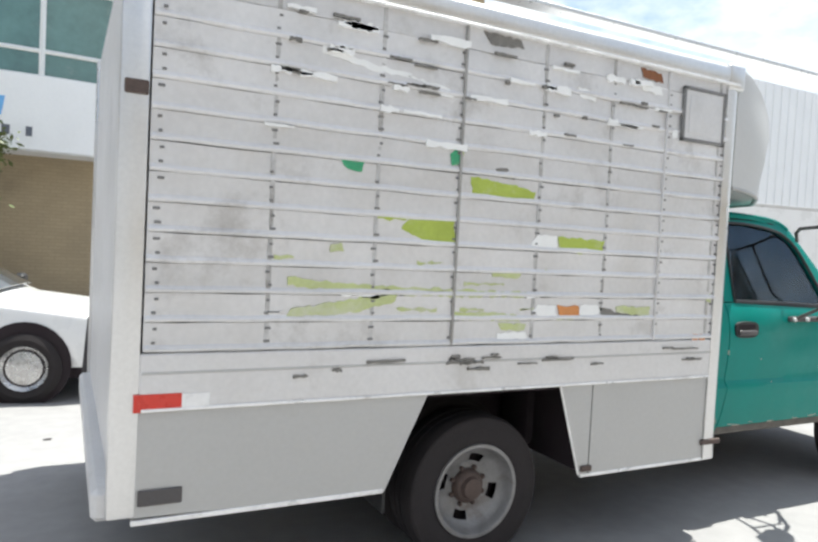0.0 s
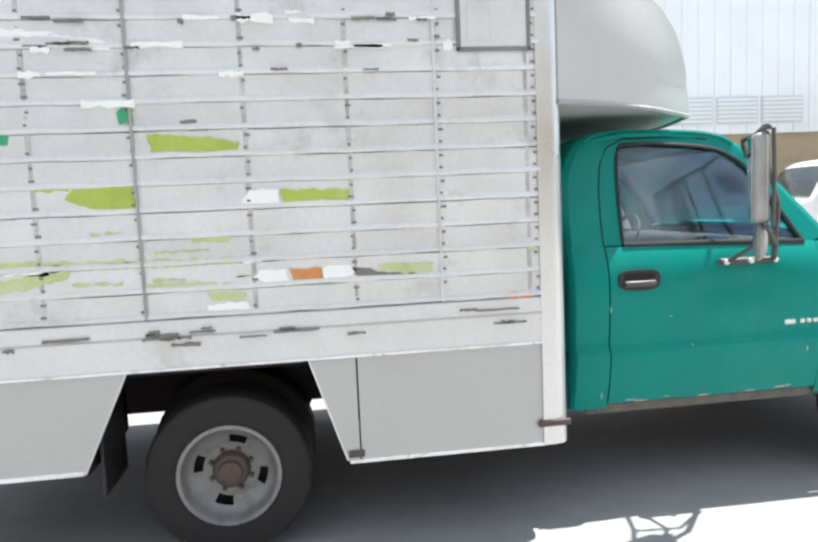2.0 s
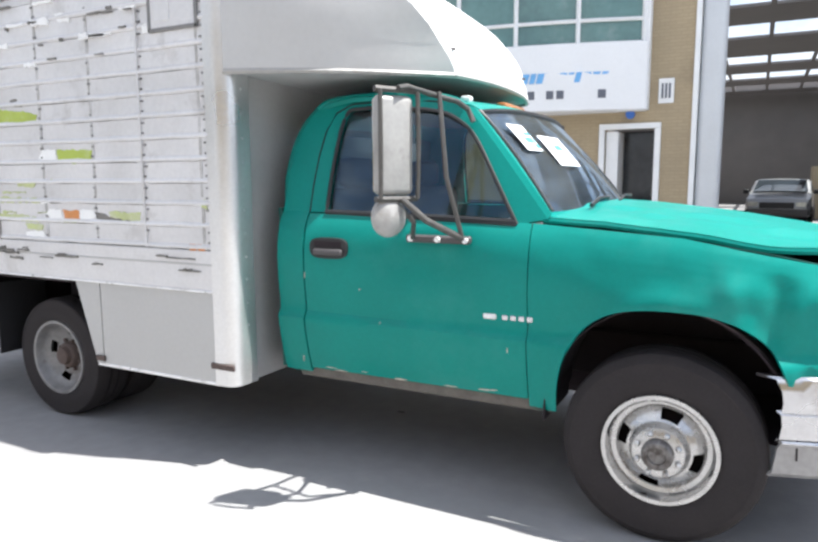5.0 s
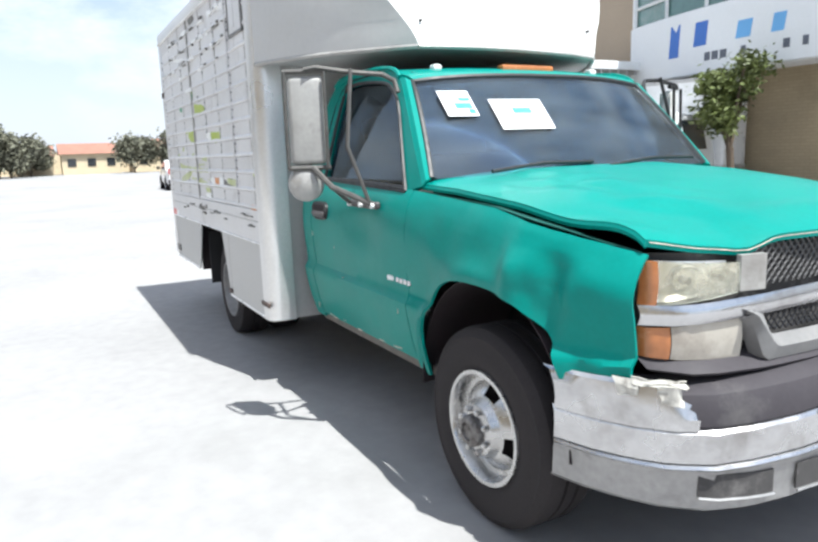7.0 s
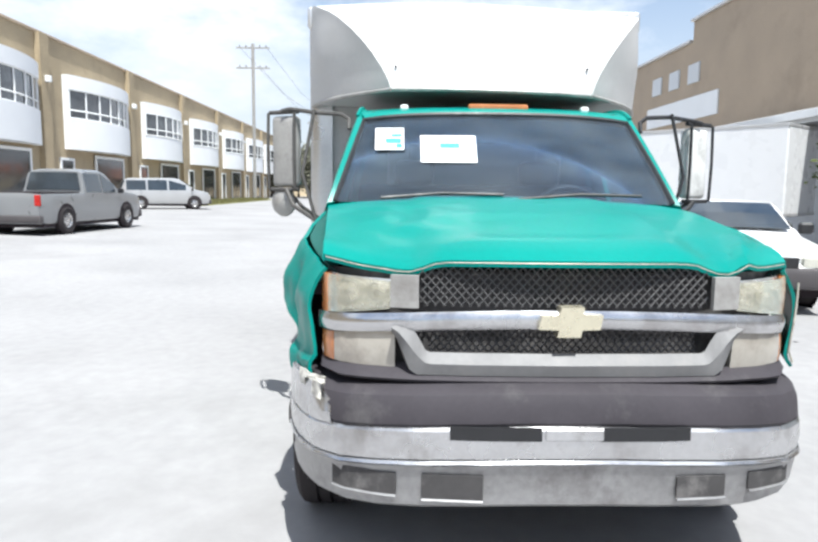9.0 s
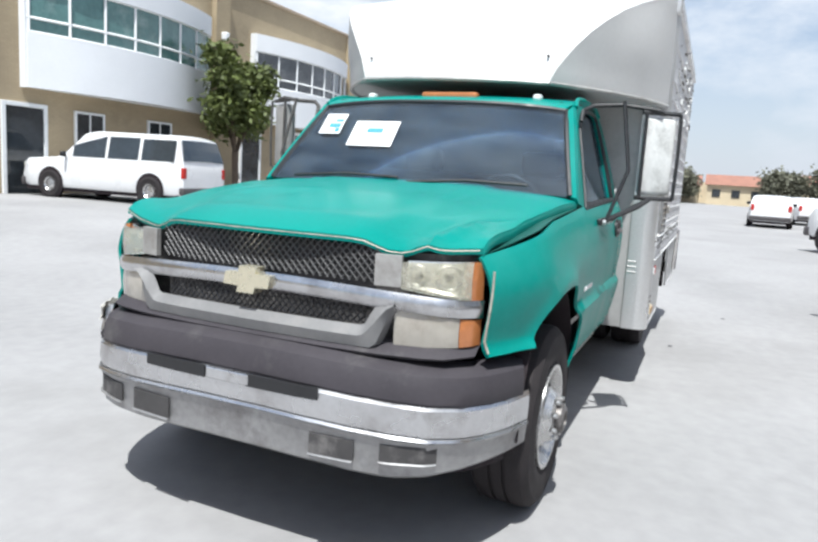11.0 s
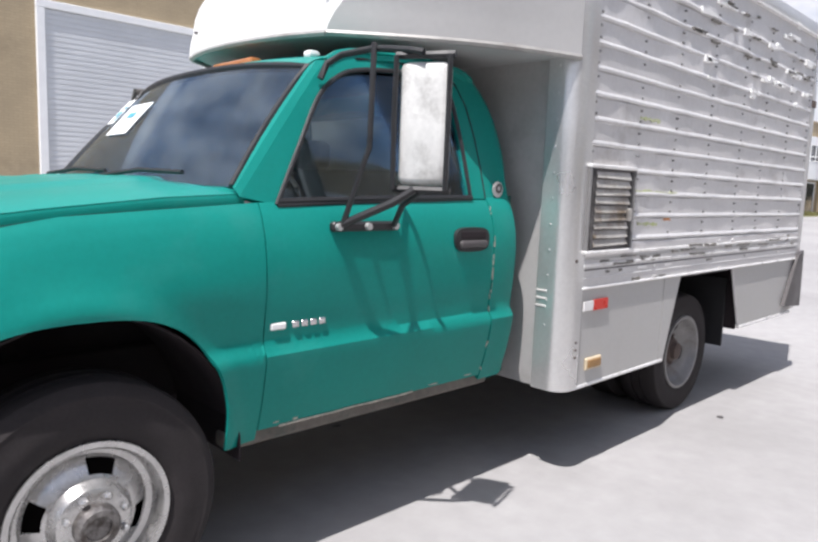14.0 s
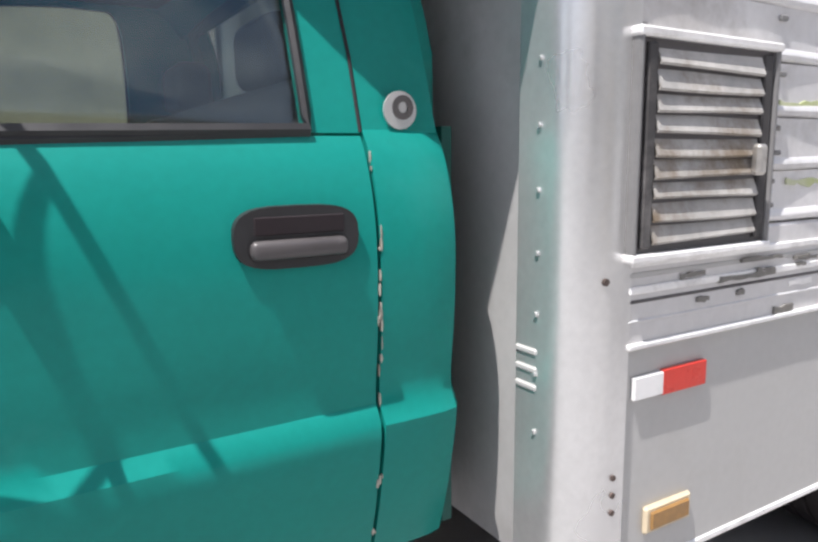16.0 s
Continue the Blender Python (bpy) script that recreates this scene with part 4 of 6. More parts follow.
# -- mirrors --
def mirror(side):
    s = side
    mm = empty("mirror")
    mm.parent = truck
    cx, cy, cz = (-1.0 if s > 0 else -1.045), s * 1.175, (1.53 if s > 0 else 1.575)
    turn = Matrix.Translation((cx, cy, cz)) @ Matrix.Rotation(s * radians(28), 4, "Z")
    hsg = slab(-0.035, 0.03, -0.085, 0.085, -0.20, 0.20, 0.025, seg=3)
    bmesh.ops.transform(hsg, matrix=turn, verts=hsg.verts)
    part("housing", hsg, M_CHALK if s > 0 else M_MIRR, mm, "chalky white mirror housing with grey blotches" if s > 0 else "dented silver mirror housing")
    gl = slab(-0.040, -0.034, -0.075, 0.075, -0.185, 0.185, 0.002)
    bmesh.ops.transform(gl, matrix=turn, verts=gl.verts)
    part("mirror_glass", gl, M_MIRROR, mm)
    mt = M_STAY if s < 0 else M_BLACK
    for k in (-1, 1):
        strapp = tube([turn @ Vector((0.045, k * 0.09, -0.215)), turn @ Vector((0.05, k * 0.092, 0)), turn @ Vector((0.045, k * 0.09, 0.215))], 0.009, 6)
        part("mirror_strap", strapp, mt, mm)
    part("top_arm", tube([turn @ Vector((0.04, 0, 0.225)), (cx + 0.05, cy - s * 0.03, cz + 0.235), (-0.93, s * 0.99, 1.785), (-0.90, s * 0.85, 1.775), (-0.87, s * 0.805, 1.745), (-0.845, s * 0.80, 1.69)], 0.012, 8), mt, mm)
    part("top_bar", tube([turn @ Vector((0.02, -0.1, 0.22)), turn @ Vector((0.02, 0.1, 0.22))], 0.013, 6), mt, mm)
    part("low_bar", tube([turn @ Vector((0.02, -0.1, -0.215)), turn @ Vector((0.02, 0.1, -0.215))], 0.013, 6), mt, mm)
    part("low_arm", tube([turn @ Vector((0.03, -s * 0.02, -0.215)), (-0.92, s * 1.12, 1.27), (-0.815, s * 0.965, 1.183)], 0.014, 8), mt, mm)
    part("brace_arm", tube([turn @ Vector((0.0, s * 0.0, -0.215)), (-1.0, s * 1.08, 1.26), (-1.06, s * 0.975, 1.185)], 0.011, 8), mt, mm)
    part("stay", tube([(-0.82, s * 0.98, 1.19), (-0.86, s * 1.06, 1.45), (-0.92, s * 1.00, 1.80)], 0.010, 6), mt, mm)
    part("base_plate", slab(-1.10, -0.79, s * 0.938, s * 0.968, 1.163, 1.197, 0.008), mt if s > 0 else M_GREYP, mm)
    for x in (-0.81, -0.94, -1.07):
        part("bolt", tube([(x, s * 0.964, 1.18), (x, s * 0.982, 1.18)], 0.013, 8), M_WREFL if s < 0 else M_SILVER, mm)
    if s < 0:
        disc = lathe([(0.0, 0.0), (0.07, 0.004), (0.085, 0.018), (0.08, 0.03), (0.05, 0.05), (0.0, 0.055)], 28)
        bmesh.ops.transform(disc, matrix=Matrix.Translation((cx - 0.03, cy - 0.01, 1.287)) @ Matrix.Rotation(radians(-90 - 28), 4, "Z"), verts=disc.verts)
        part("convex_mirror", disc, M_MIRR, mm, "round silver spot mirror")
        part("convex_stalk", tube([(cx, cy, 1.37), (cx - 0.02, cy, 1.29)], 0.012, 6), M_STEELTUBE, mm)


mirror(1)
mirror(-1)

# -- fairing over the cab --
# each row: height, reach and half width of the crease between the curved front and the side cheek
FZ = [(1.925, -1.035, 0.57), (1.955, -1.04, 0.58), (2.00, -1.055, 0.598), (2.06, -1.085, 0.63), (2.14, -1.12, 0.682), (2.22, -1.175, 0.742), (2.30, -1.25, 0.812), (2.38, -1.36, 0.888), (2.45, -1.50, 0.962), (2.51, -1.66, 1.035), (2.56, -1.82, 1.09), (2.59, -1.965, 1.12)]


def leaned(x, y, z):
    return (x, y, z - 0.022 * y / 1.1)


rows = []
for z, x, w in FZ:
    rise = (z - 1.925) / 0.665
    rows.append([leaned(x + 0.085 * (1 - abs(u) ** 2.2) * (1 - 0.8 * rise ** 2), u * w, z + 0.05 * (1 - u * u) * rise) for u in linspace(-1, 1, 29)])
part("fairing", thick(grid(rows), 0.012), M_WHITE, truck, "white moulded wind fairing above the cab")
foot = rows[0]
part("fairing_lip", tube([(p[0] - 0.004, p[1], p[2] - 0.004) for p in rows[0]], 0.013, 6), M_MIRR, truck)
for side in (1, -1):
    rows = []
    for z, x, w in FZ:
        a = Vector(leaned(x, side * w, z))
        b = Vector(leaned(-1.97, side * 1.125, z))
        row = []
        for v in linspace(0, 1, 14):
            p = a.lerp(b, v)
            p.y += side * 0.085 * math.sin(math.pi * v) * smooth01((2.60 - z) / 0.5)
            row.append(p)
        rows.append(row)
    # the cheek's shade is put into its grey colour
    part("fairing_cheek", thick(grid(rows), 0.010), M_CHEEK, truck, "side cheek of the white fairing, greyed for shade")
    part("fairing_lip", tube([Vector(p) + Vector((0, side * 0.004, -0.004)) for p in rows[0]], 0.014, 6), M_MIRR, truck)
    foot = (foot + [tuple(p) for p in rows[0][1:]]) if side > 0 else ([tuple(p) for p in reversed(rows[0][1:])] + foot)
    for zz, yy in ((2.0, 0.53), (2.06, 0.55)):
        part("fairing_bolt", tube([(-1.07, side * yy, zz), (-1.043, side * yy, zz)], 0.007, 8), M_GREYP, truck)
bm = bmesh.new()
bm.faces.new([bm.verts.new((x, y, z + 0.008)) for x, y, z in foot])
bmesh.ops.triangulate(bm, faces=bm.faces)
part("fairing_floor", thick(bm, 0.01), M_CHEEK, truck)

# -- cargo box --
BX0, BX1, BY = -5.08, -1.97, 1.145
SLAT0, PITCH = 1.10, 0.1085
cargo = empty("cargo_box")
cargo.parent = truck
part("box_floor", slab(BX0 + 0.02, BX1 - 0.03, -1.10, 1.10, 0.86, 0.96), M_DARK, cargo)
part("box_roof", slab(BX0 - 0.02, BX1 + 0.01, -1.13, 1.13, 2.585, 2.615, 0.01), M_WHITE, cargo, "pale box roof")
part("front_wall", slab(BX1 - 0.02, BX1, -1.07, 1.07, 0.42, 2.585), M_FRONT, cargo, "plain grey front wall of the box")
for y0, y1 in ((-1.06, -0.004), (0.004, 1.06)):
    part("rear_door", slab(BX0 - 0.03, BX0 + 0.0, y0, y1, 0.50, 2.585, 0.006), M_ALU, cargo, "plain grey rear door of the box")
ROWS = int((2.49 - SLAT0) / PITCH)
for side in (1, -1):
    ylo = side * (BY - 0.03)
    # slat: flat face with a raised bright bead along its foot
    for r in range(ROWS):
        z0 = SLAT0 + r * PITCH
        sec = [(0.0, 0.0), (0.006, 0.004), (0.0085, 0.012), (0.006, 0.020), (0.001, 0.026), (-0.001, 0.060), (0.0, PITCH - 0.002), (-0.02, PITCH - 0.002), (-0.02, 0.0)]
        bm = bmesh.new()
        xs = linspace(BX0 + 0.06, BX1 - 0.09, 26)
        rng = random.Random(r * 7 + (1 if side > 0 else 2))
        vs = []
        for x in xs:
            wob = rng.uniform(-0.003, 0.003) * (1.8 if z0 > 2.0 else 1.0)
            sag = rng.uniform(-0.002, 0.002)
            vs.append([bm.verts.new((x, side * (BY + o + wob * (1 if o > -0.01 else 0)), z0 + zz + sag)) for o, zz in sec])
        n = len(sec)
        for A, B in zip(vs, vs[1:]):
            for k in range(n):
                bm.faces.new((A[k], A[(k + 1) % n], B[(k + 1) % n], B[k]))
        bm.faces.new(vs[0])
        bm.faces.new(vs[-1][::-1])
        bmesh.ops.recalc_face_normals(bm, faces=bm.faces)
        part("slat", bm, M_SLAT, cargo)
    top_z = SLAT0 + ROWS * PITCH
    part("head_panel", slab(BX0 + 0.06, BX1 - 0.09, ylo, side * (BY - 0.002), top_z, 2.50, 0.003), M_ALU, cargo)
    part("roof_rail", slab(BX0, BX1 - 0.02, side * (BY - 0.05), side * (BY + 0.012), 2.505, 2.60, 0.02, seg=3), M_COL, cargo, "bright aluminium roof rail")
    part("rail_lip", slab(BX0, BX1 - 0.02, side * (BY - 0.05), side * (BY + 0.022), 2.495, 2.51, 0.004), M_RIDGE, cargo)
    # belt below the slats
    part("belt_rail", slab(BX0 + 0.05, BX1 - 0.09, ylo, side * (BY + 0.006), 0.885, SLAT0 - 0.004, 0.006), M_ALU, cargo, "battered aluminium belt rail")
    part("belt_groove", slab(BX0 + 0.06, BX1 - 0.1, side * BY, side * (BY + 0.009), 1.02, 1.03, 0.002), M_SKIRT, cargo)
    part("belt_lip", slab(BX0 + 0.06, BX1 - 0.1, side * BY, side * (BY + 0.014), 0.885, 0.897, 0.003), M_RIDGE, cargo)
    # skirts round the wheel arch
    def skirt(name, outline, label=""):
        part(name, prism(outline, side * (BY - 0.012), side * (BY - 0.001)), M_SKIRT, cargo, label, False)
    skirt("skirt_panel", [(BX0 + 0.04, 0.50), (-4.04, 0.475), (-3.85, 0.884), (BX0 + 0.04, 0.884)], "plain grey rear skirt panel")
    skirt("arch_panel", [(-2.955, 0.43), (-2.905, 0.43), (-2.905, 0.884), (-3.10, 0.884)])
    skirt("skirt_panel", [(-2.897, 0.43), (-2.06, 0.42), (-2.06, 0.884), (-2.897, 0.884)], "plain grey front skirt panel")
    part("skirt_edge", slab(-2.95, -2.06, side * (BY - 0.02), side * (BY + 0.003), 0.415, 0.432, 0.003), M_RIDGE, cargo)
    part("skirt_edge", slab(BX0 + 0.04, -4.04, side * (BY - 0.02), side * (BY + 0.003), 0.47, 0.49, 0.003), M_RIDGE, cargo)
    part("arch_trim", tube([(-4.04, side * (BY - 0.01), 0.475), (-3.85, side * (BY - 0.01), 0.884)], 0.008, 6), M_ALU, cargo)
    part("arch_trim", tube([(-2.955, side * (BY - 0.01), 0.43), (-3.10, side * (BY - 0.01), 0.884)], 0.008, 6), M_RIDGE, cargo)
    part("arch_liner", slab(-3.84, -3.11, side * 0.5, side * (BY - 0.03), 0.868, 0.88), M_DARK, cargo)
    part("arch_liner", slab(-4.06, -4.03, side * 0.5, side * (BY - 0.03), 0.46, 0.88), M_DARK, cargo)
    part("arch_liner", slab(-2.95, -2.92, side * 0.5, side * (BY - 0.03), 0.44, 0.88), M_DARK, cargo)
    part("mudflap", slab(-4.0, -3.985, side * 0.72, side * 1.06, 0.34, 0.80, 0.004), M_BLACK, cargo, "black rubber mudflap")
    # front corner: a rounded bright column
    rows = []
    for zz in linspace(0.42, 2.60, 16):
        row = []
        for a in linspace(0, 1, 12):
            ang = a * math.pi / 2
            if a == 0:
                row.append((-2.075, side * (BY + 0.008), zz))
            row.append((-2.03 + 0.085 * math.sin(ang), side * (BY + 0.008 - 0.085 + 0.085 * math.cos(ang)), zz))
            if a == 1:
                row.append((-1.945, side * 0.99, zz))
        if zz < 0.5 and side < 0:
            row = [(p[0] + 0.012 * noise.noise(Vector((p[0] * 20, p[1] * 20, zz * 30))), p[1], p[2]) for p in row]
        rows.append(row)
    part("corner_column", thick(grid(rows), 0.006), M_COL, cargo, "rounded bright aluminium corner column")
    part("column_cap", slab(-2.08, -1.945, side * 1.06, side * (BY + 0.016), 2.47, 2.615, 0.02, seg=3), M_COL, cargo)
    # rear corner post with its lamp
    part("corner_post", slab(BX0 - 0.045, BX0 + 0.055, side * (BY - 0.06), side * (BY + 0.004), 0.50, 2.60, 0.012, seg=2), M_COL, cargo, "grey rear corner post")
    part("post_lamp", slab(BX0 - 0.03, BX0 + 0.05, side * BY, side * (BY + 0.012), 2.01, 2.06, 0.004), M_HUB, cargo, "broken dark side lamp")
    # upright seams and rivets
    for x in (-3.745, -2.515) if side < 0 else ():
        part("seam_strip", slab(x - 0.006, x + 0.006, side * (BY - 0.005), side * (BY + 0.011), SLAT0, 2.50, 0.002), M_MIRR if x < -3 else M_ALU, cargo)
    for x in (-4.575, -4.135, -3.305, -2.885, -2.12) if side < 0 else ():
        part("batten", slab(x - 0.009, x + 0.009, side * (BY - 0.006), side * (BY + 0.0022), SLAT0, 2.50, 0.002), M_BATTEN, cargo)
    bm = bmesh.new()
    rng = random.Random(40 + side)
    for x in (-4.985, -4.575, -4.135, -3.755, -3.305, -2.885, -2.50, -2.085):
        for r in range(ROWS):
            for dz in (0.035, 0.085):
                if rng.random() < 0.86:
                    zz = SLAT0 + r * PITCH + dz
                    xx = x + rng.uniform(-0.006, 0.006)
                    w_ = rng.choice((0.007, 0.008, 0.012))
                    slab(xx - w_, xx + w_, side * (BY - 0.004), side * (BY + 0.0055), zz - 0.005, zz + 0.005, 0.002, bm)
    rv = part("rivets", bm, M_DULL, cargo, "dark rivets in upright rows")
    rv["kind"] = "stuff"
    # chipped paint and torn decal edges along the upper slats
    for mtl, nm, cnt, zr in ((M_WDECAL, "peeled_patch", 26, (1.98, 2.46)), (M_BDECAL, "scuff_mark", 30, (2.1, 2.47)), (M_BDECAL, "grime_mark", 20, (0.99, 1.06))):
        for k in range(cnt):
            x = rng.uniform(-4.6, -2.5) if side < 0 or nm == "grime_mark" else rng.uniform(-4.95, -3.0)
            if nm == "grime_mark":
                x = rng.uniform(-4.9, -2.2)
            z = rng.uniform(*zr)
            if nm != "grime_mark":
                z = SLAT0 + round((z - SLAT0) / PITCH) * PITCH + rng.uniform(-0.012, 0.02)
            ln = rng.uniform(0.03, 0.2) if nm != "scuff_mark" else rng.uniform(0.02, 0.12)
            hh = rng.uniform(0.006, 0.024) if nm == "peeled_patch" else rng.uniform(0.004, 0.010)
            bm = bmesh.new()
            up = [(x + ln * (j / 6 - 0.5), z + hh * rng.uniform(0.3, 1)) for j in range(7)]
            dn = [(x + ln * (j / 6 - 0.5), z - hh * rng.uniform(0.3, 1)) for j in range(6, -1, -1)]
            prism(up + dn, side * (BY + 0.0005), side * (BY + 0.0155), 0, bm)
            part(nm, bm, mtl, cargo, "", False)


# -- what is left of the decals --
def decal(name, outline, material, side, label=""):
    """outline in x and height; laid over the slats' beads."""
    rj = random.Random(int(1000 * abs(outline[0][0])) + int(1000 * outline[0][1]))
    pts = []
    for (xa, za), (xb, zb) in zip(outline, outline[1:] + outline[:1]):
        n = max(1, int(math.hypot(xb - xa, zb - za) / 0.022))
        for k in range(n):
            j = 0.0065 if k else 0.002
            pts.append((xa + (xb - xa) * k / n + rj.uniform(-j, j), za + (zb - za) * k / n + rj.uniform(-j, j)))
    part(name, prism(pts, side * (BY - 0.001), side * (BY + 0.003)), material, cargo, label, False)


D = -1
for ol in ([(-3.98, 1.645), (-3.76, 1.648), (-3.755, 1.545), (-3.90, 1.54), (-4.02, 1.60)], [(-4.12, 1.66), (-3.98, 1.66), (-4.00, 1.635), (-4.13, 1.635)],
           [(-3.69, 1.85), (-3.60, 1.845), (-3.47, 1.83), (-3.33, 1.81), (-3.34, 1.775), (-3.55, 1.765), (-3.68, 1.775)],
           [(-3.18, 1.61), (-2.89, 1.60), (-2.90, 1.545), (-3.0, 1.535), (-3.17, 1.54)],
           [(-3.76, 1.98), (-3.735, 1.98), (-3.735, 1.935), (-3.765, 1.94)]):
    decal("lime_patch", ol, M_GREEN, D, "torn lime green decal remnant")
for ol in ([(-4.50, 1.385), (-4.2, 1.36), (-3.6, 1.345), (-3.35, 1.34), (-3.36, 1.315), (-3.9, 1.318), (-4.3, 1.335), (-4.5, 1.355)],
           [(-4.48, 1.26), (-4.3, 1.285), (-4.17, 1.31), (-4.02, 1.325), (-4.03, 1.295), (-4.17, 1.255), (-4.35, 1.232), (-4.5, 1.228)],
           [(-3.74, 1.25), (-3.55, 1.245), (-3.4, 1.235), (-3.38, 1.205), (-3.6, 1.212), (-3.74, 1.215)],
           [(-3.55, 1.435), (-3.38, 1.43), (-3.40, 1.405), (-3.54, 1.408)], [(-4.33, 1.52), (-4.28, 1.53), (-4.27, 1.495), (-4.33, 1.49)],
           [(-2.79, 1.275), (-2.55, 1.275), (-2.55, 1.225), (-2.68, 1.23), (-2.78, 1.245)], [(-3.50, 1.195), (-3.34, 1.19), (-3.35, 1.165), (-3.48, 1.165)]):
    decal("faded_patch", ol, M_PALEGREEN, D, "faded yellow-green decal remnant")
for ol in ([(-4.30, 1.86), (-4.24, 1.88), (-4.20, 1.865), (-4.21, 1.82), (-4.27, 1.825)], [(-3.80, 1.935), (-3.76, 1.97), (-3.74, 1.955), (-3.74, 1.885), (-3.79, 1.89)]):
    decal("green_patch", ol, M_DKGREEN, D, "torn dark green decal remnant")
for ol in ([(-3.30, 1.61), (-3.19, 1.612), (-3.19, 1.545), (-3.25, 1.535), (-3.34, 1.555)], [(-3.28, 1.285), (-3.17, 1.28), (-3.17, 1.21), (-3.25, 1.215), (-3.31, 1.25)],
           [(-3.02, 1.28), (-2.92, 1.285), (-2.88, 1.26), (-2.95, 1.22), (-3.03, 1.215)], [(-3.50, 1.15), (-3.34, 1.155), (-3.33, 1.125), (-3.5, 1.12)],
           [(-4.40, 2.30), (-4.18, 2.26), (-4.0, 2.25), (-4.02, 2.225), (-4.2, 2.235), (-4.4, 2.265)], [(-4.02, 2.24), (-3.82, 2.21), (-3.80, 2.175), (-4.0, 2.20)],
           [(-3.12, 2.33), (-3.0, 2.31), (-3.0, 2.27), (-3.1, 2.285)], [(-2.72, 2.42), (-2.5, 2.40), (-2.5, 2.36), (-2.7, 2.375)], [(-2.47, 2.20), (-2.44, 2.21), (-2.43, 2.165), (-2.47, 2.16)]):
    decal("white_patch", ol, M_WDECAL, D, "scraped white decal remnant")
decal("orange_patch", [(-3.16, 1.282), (-3.03, 1.275), (-3.02, 1.225), (-3.14, 1.215)], M_ORANGE, D, "orange decal remnant")
decal("dark_patch", [(-2.90, 1.272), (-2.82, 1.265), (-2.79, 1.245), (-2.55, 1.222), (-2.555, 1.212), (-2.80, 1.225), (-2.88, 1.235)], M_BDECAL, D, "black decal remnant")
decal("dark_patch", [(-3.56, 1.895), (-3.50, 1.905), (-3.44, 1.865), (-3.46, 1.855), (-3.55, 1.87)], M_BDECAL, D, "black decal remnant")
decal("rust_patch", [(-2.72, 2.485), (-2.58, 2.475), (-2.56, 2.43), (-2.70, 2.44)], M_RUST, D, "rusty hole in the head panel")
decal("dark_patch", [(-3.66, 2.49), (-3.46, 2.485), (-3.44, 2.45), (-3.62, 2.44)], M_BDECAL, D)
for k in range(2):
    decal("warning_mark", [(-2.215 + k * 0.055, 1.125), (-2.175 + k * 0.055, 1.125), (-2.175 + k * 0.055, 1.085), (-2.215 + k * 0.055, 1.085)], M_ORANGE, D, "faded red sticker mark")
rf = random.Random(31)
for k in range(16):
    x, z = rf.uniform(-4.6, -3.2), SLAT0 + PITCH * rf.choice((1, 2, 2, 3)) + rf.uniform(-0.012, 0.05)
    w, h = rf.uniform(0.04, 0.22), rf.uniform(0.004, 0.013)
    decal("faded_patch", [(x, z), (x + w, z + rf.uniform(-0.012, 0.012)), (x + w, z + h), (x, z + h * 1.3)], rf.choice((M_PALEGREEN, M_PALEGREEN, M_WDECAL)), D)
decal("faded_patch", [(-2.13, 1.31), (-2.10, 1.35), (-2.09, 1.30)], M_PALEGREEN, D)
# reflectors and side lamps
for side, x0, x1, x2, z0, z1 in ((-1, -5.045, -4.88, -4.78, 0.885, 0.950), (1, -2.305, -2.175, -2.095, 0.782, 0.832)):
    part("red_reflector", slab(x0, x1, side * BY, side * (BY + 0.010), z0, z1, 0.001), M_RED, cargo, "red reflective strip")
    part("white_reflector", slab(x1, x2, side * BY, side * (BY + 0.010), z0 + 0.003, z1 - 0.003, 0.001), M_WREFL, cargo, "white reflective strip")
lamp = part("side_lamp", slab(-2.28, -2.14, BY - 0.001, BY + 0.012, 0.497, 0.557, 0.006), M_BEZEL, cargo, "small amber side lamp in a pale frame")
part("lens", slab(-2.268, -2.152, BY + 0.010, BY + 0.018, 0.507, 0.547, 0.004), M_OLDAMB, lamp)
part("side_lamp", slab(-5.02, -4.865, -BY - 0.008, -BY, 0.54, 0.60, 0.004), M_GREYP, cargo, "dark rear side lamp")
part("skirt_bracket", slab(-2.10, -1.95, -BY - 0.016, -BY, 0.505, 0.535, 0.004), M_HUB, cargo, "dark bracket on the corner column")
part("skirt_bracket", slab(-2.955, -2.885, -BY - 0.012, -BY, 0.445, 0.475, 0.004), M_HUB, cargo)
for k in range(3):
    part("column_dent", slab(-2.0, -1.941, 0.99, 1.05, 0.80 + 0.035 * k, 0.814 + 0.035 * k, 0.004), M_SKIRT, cargo)
for side in (1, -1):
    for k in range(16):
        z = 0.72 + 0.115 * k
        part("column_rivet", tube([(-1.946, side * 1.045, z), (-1.940, side * 1.045, z)], 0.005, 8), M_COL, cargo)
part("rear_bumper", slab(-5.17, -5.06, -1.1, 1.1, 0.48, 0.60, 0.02), M_ALU, cargo, "dented grey rear step")
part("tail_guard", prism([(-5.16, 0.52), (-4.80, 0.55), (-5.02, 0.92), (-5.13, 0.95)], BY + 0.004, BY + 0.03), M_GREYP, cargo, "bent dark guard at the rear corner")
M_LOUVRE = mat("grimy_louvre", (0.42, 0.405, 0.385), 0.55, 0.2, 0.25, 9, 50, 0.001, (0.20, 0.155, 0.11), 0.55)
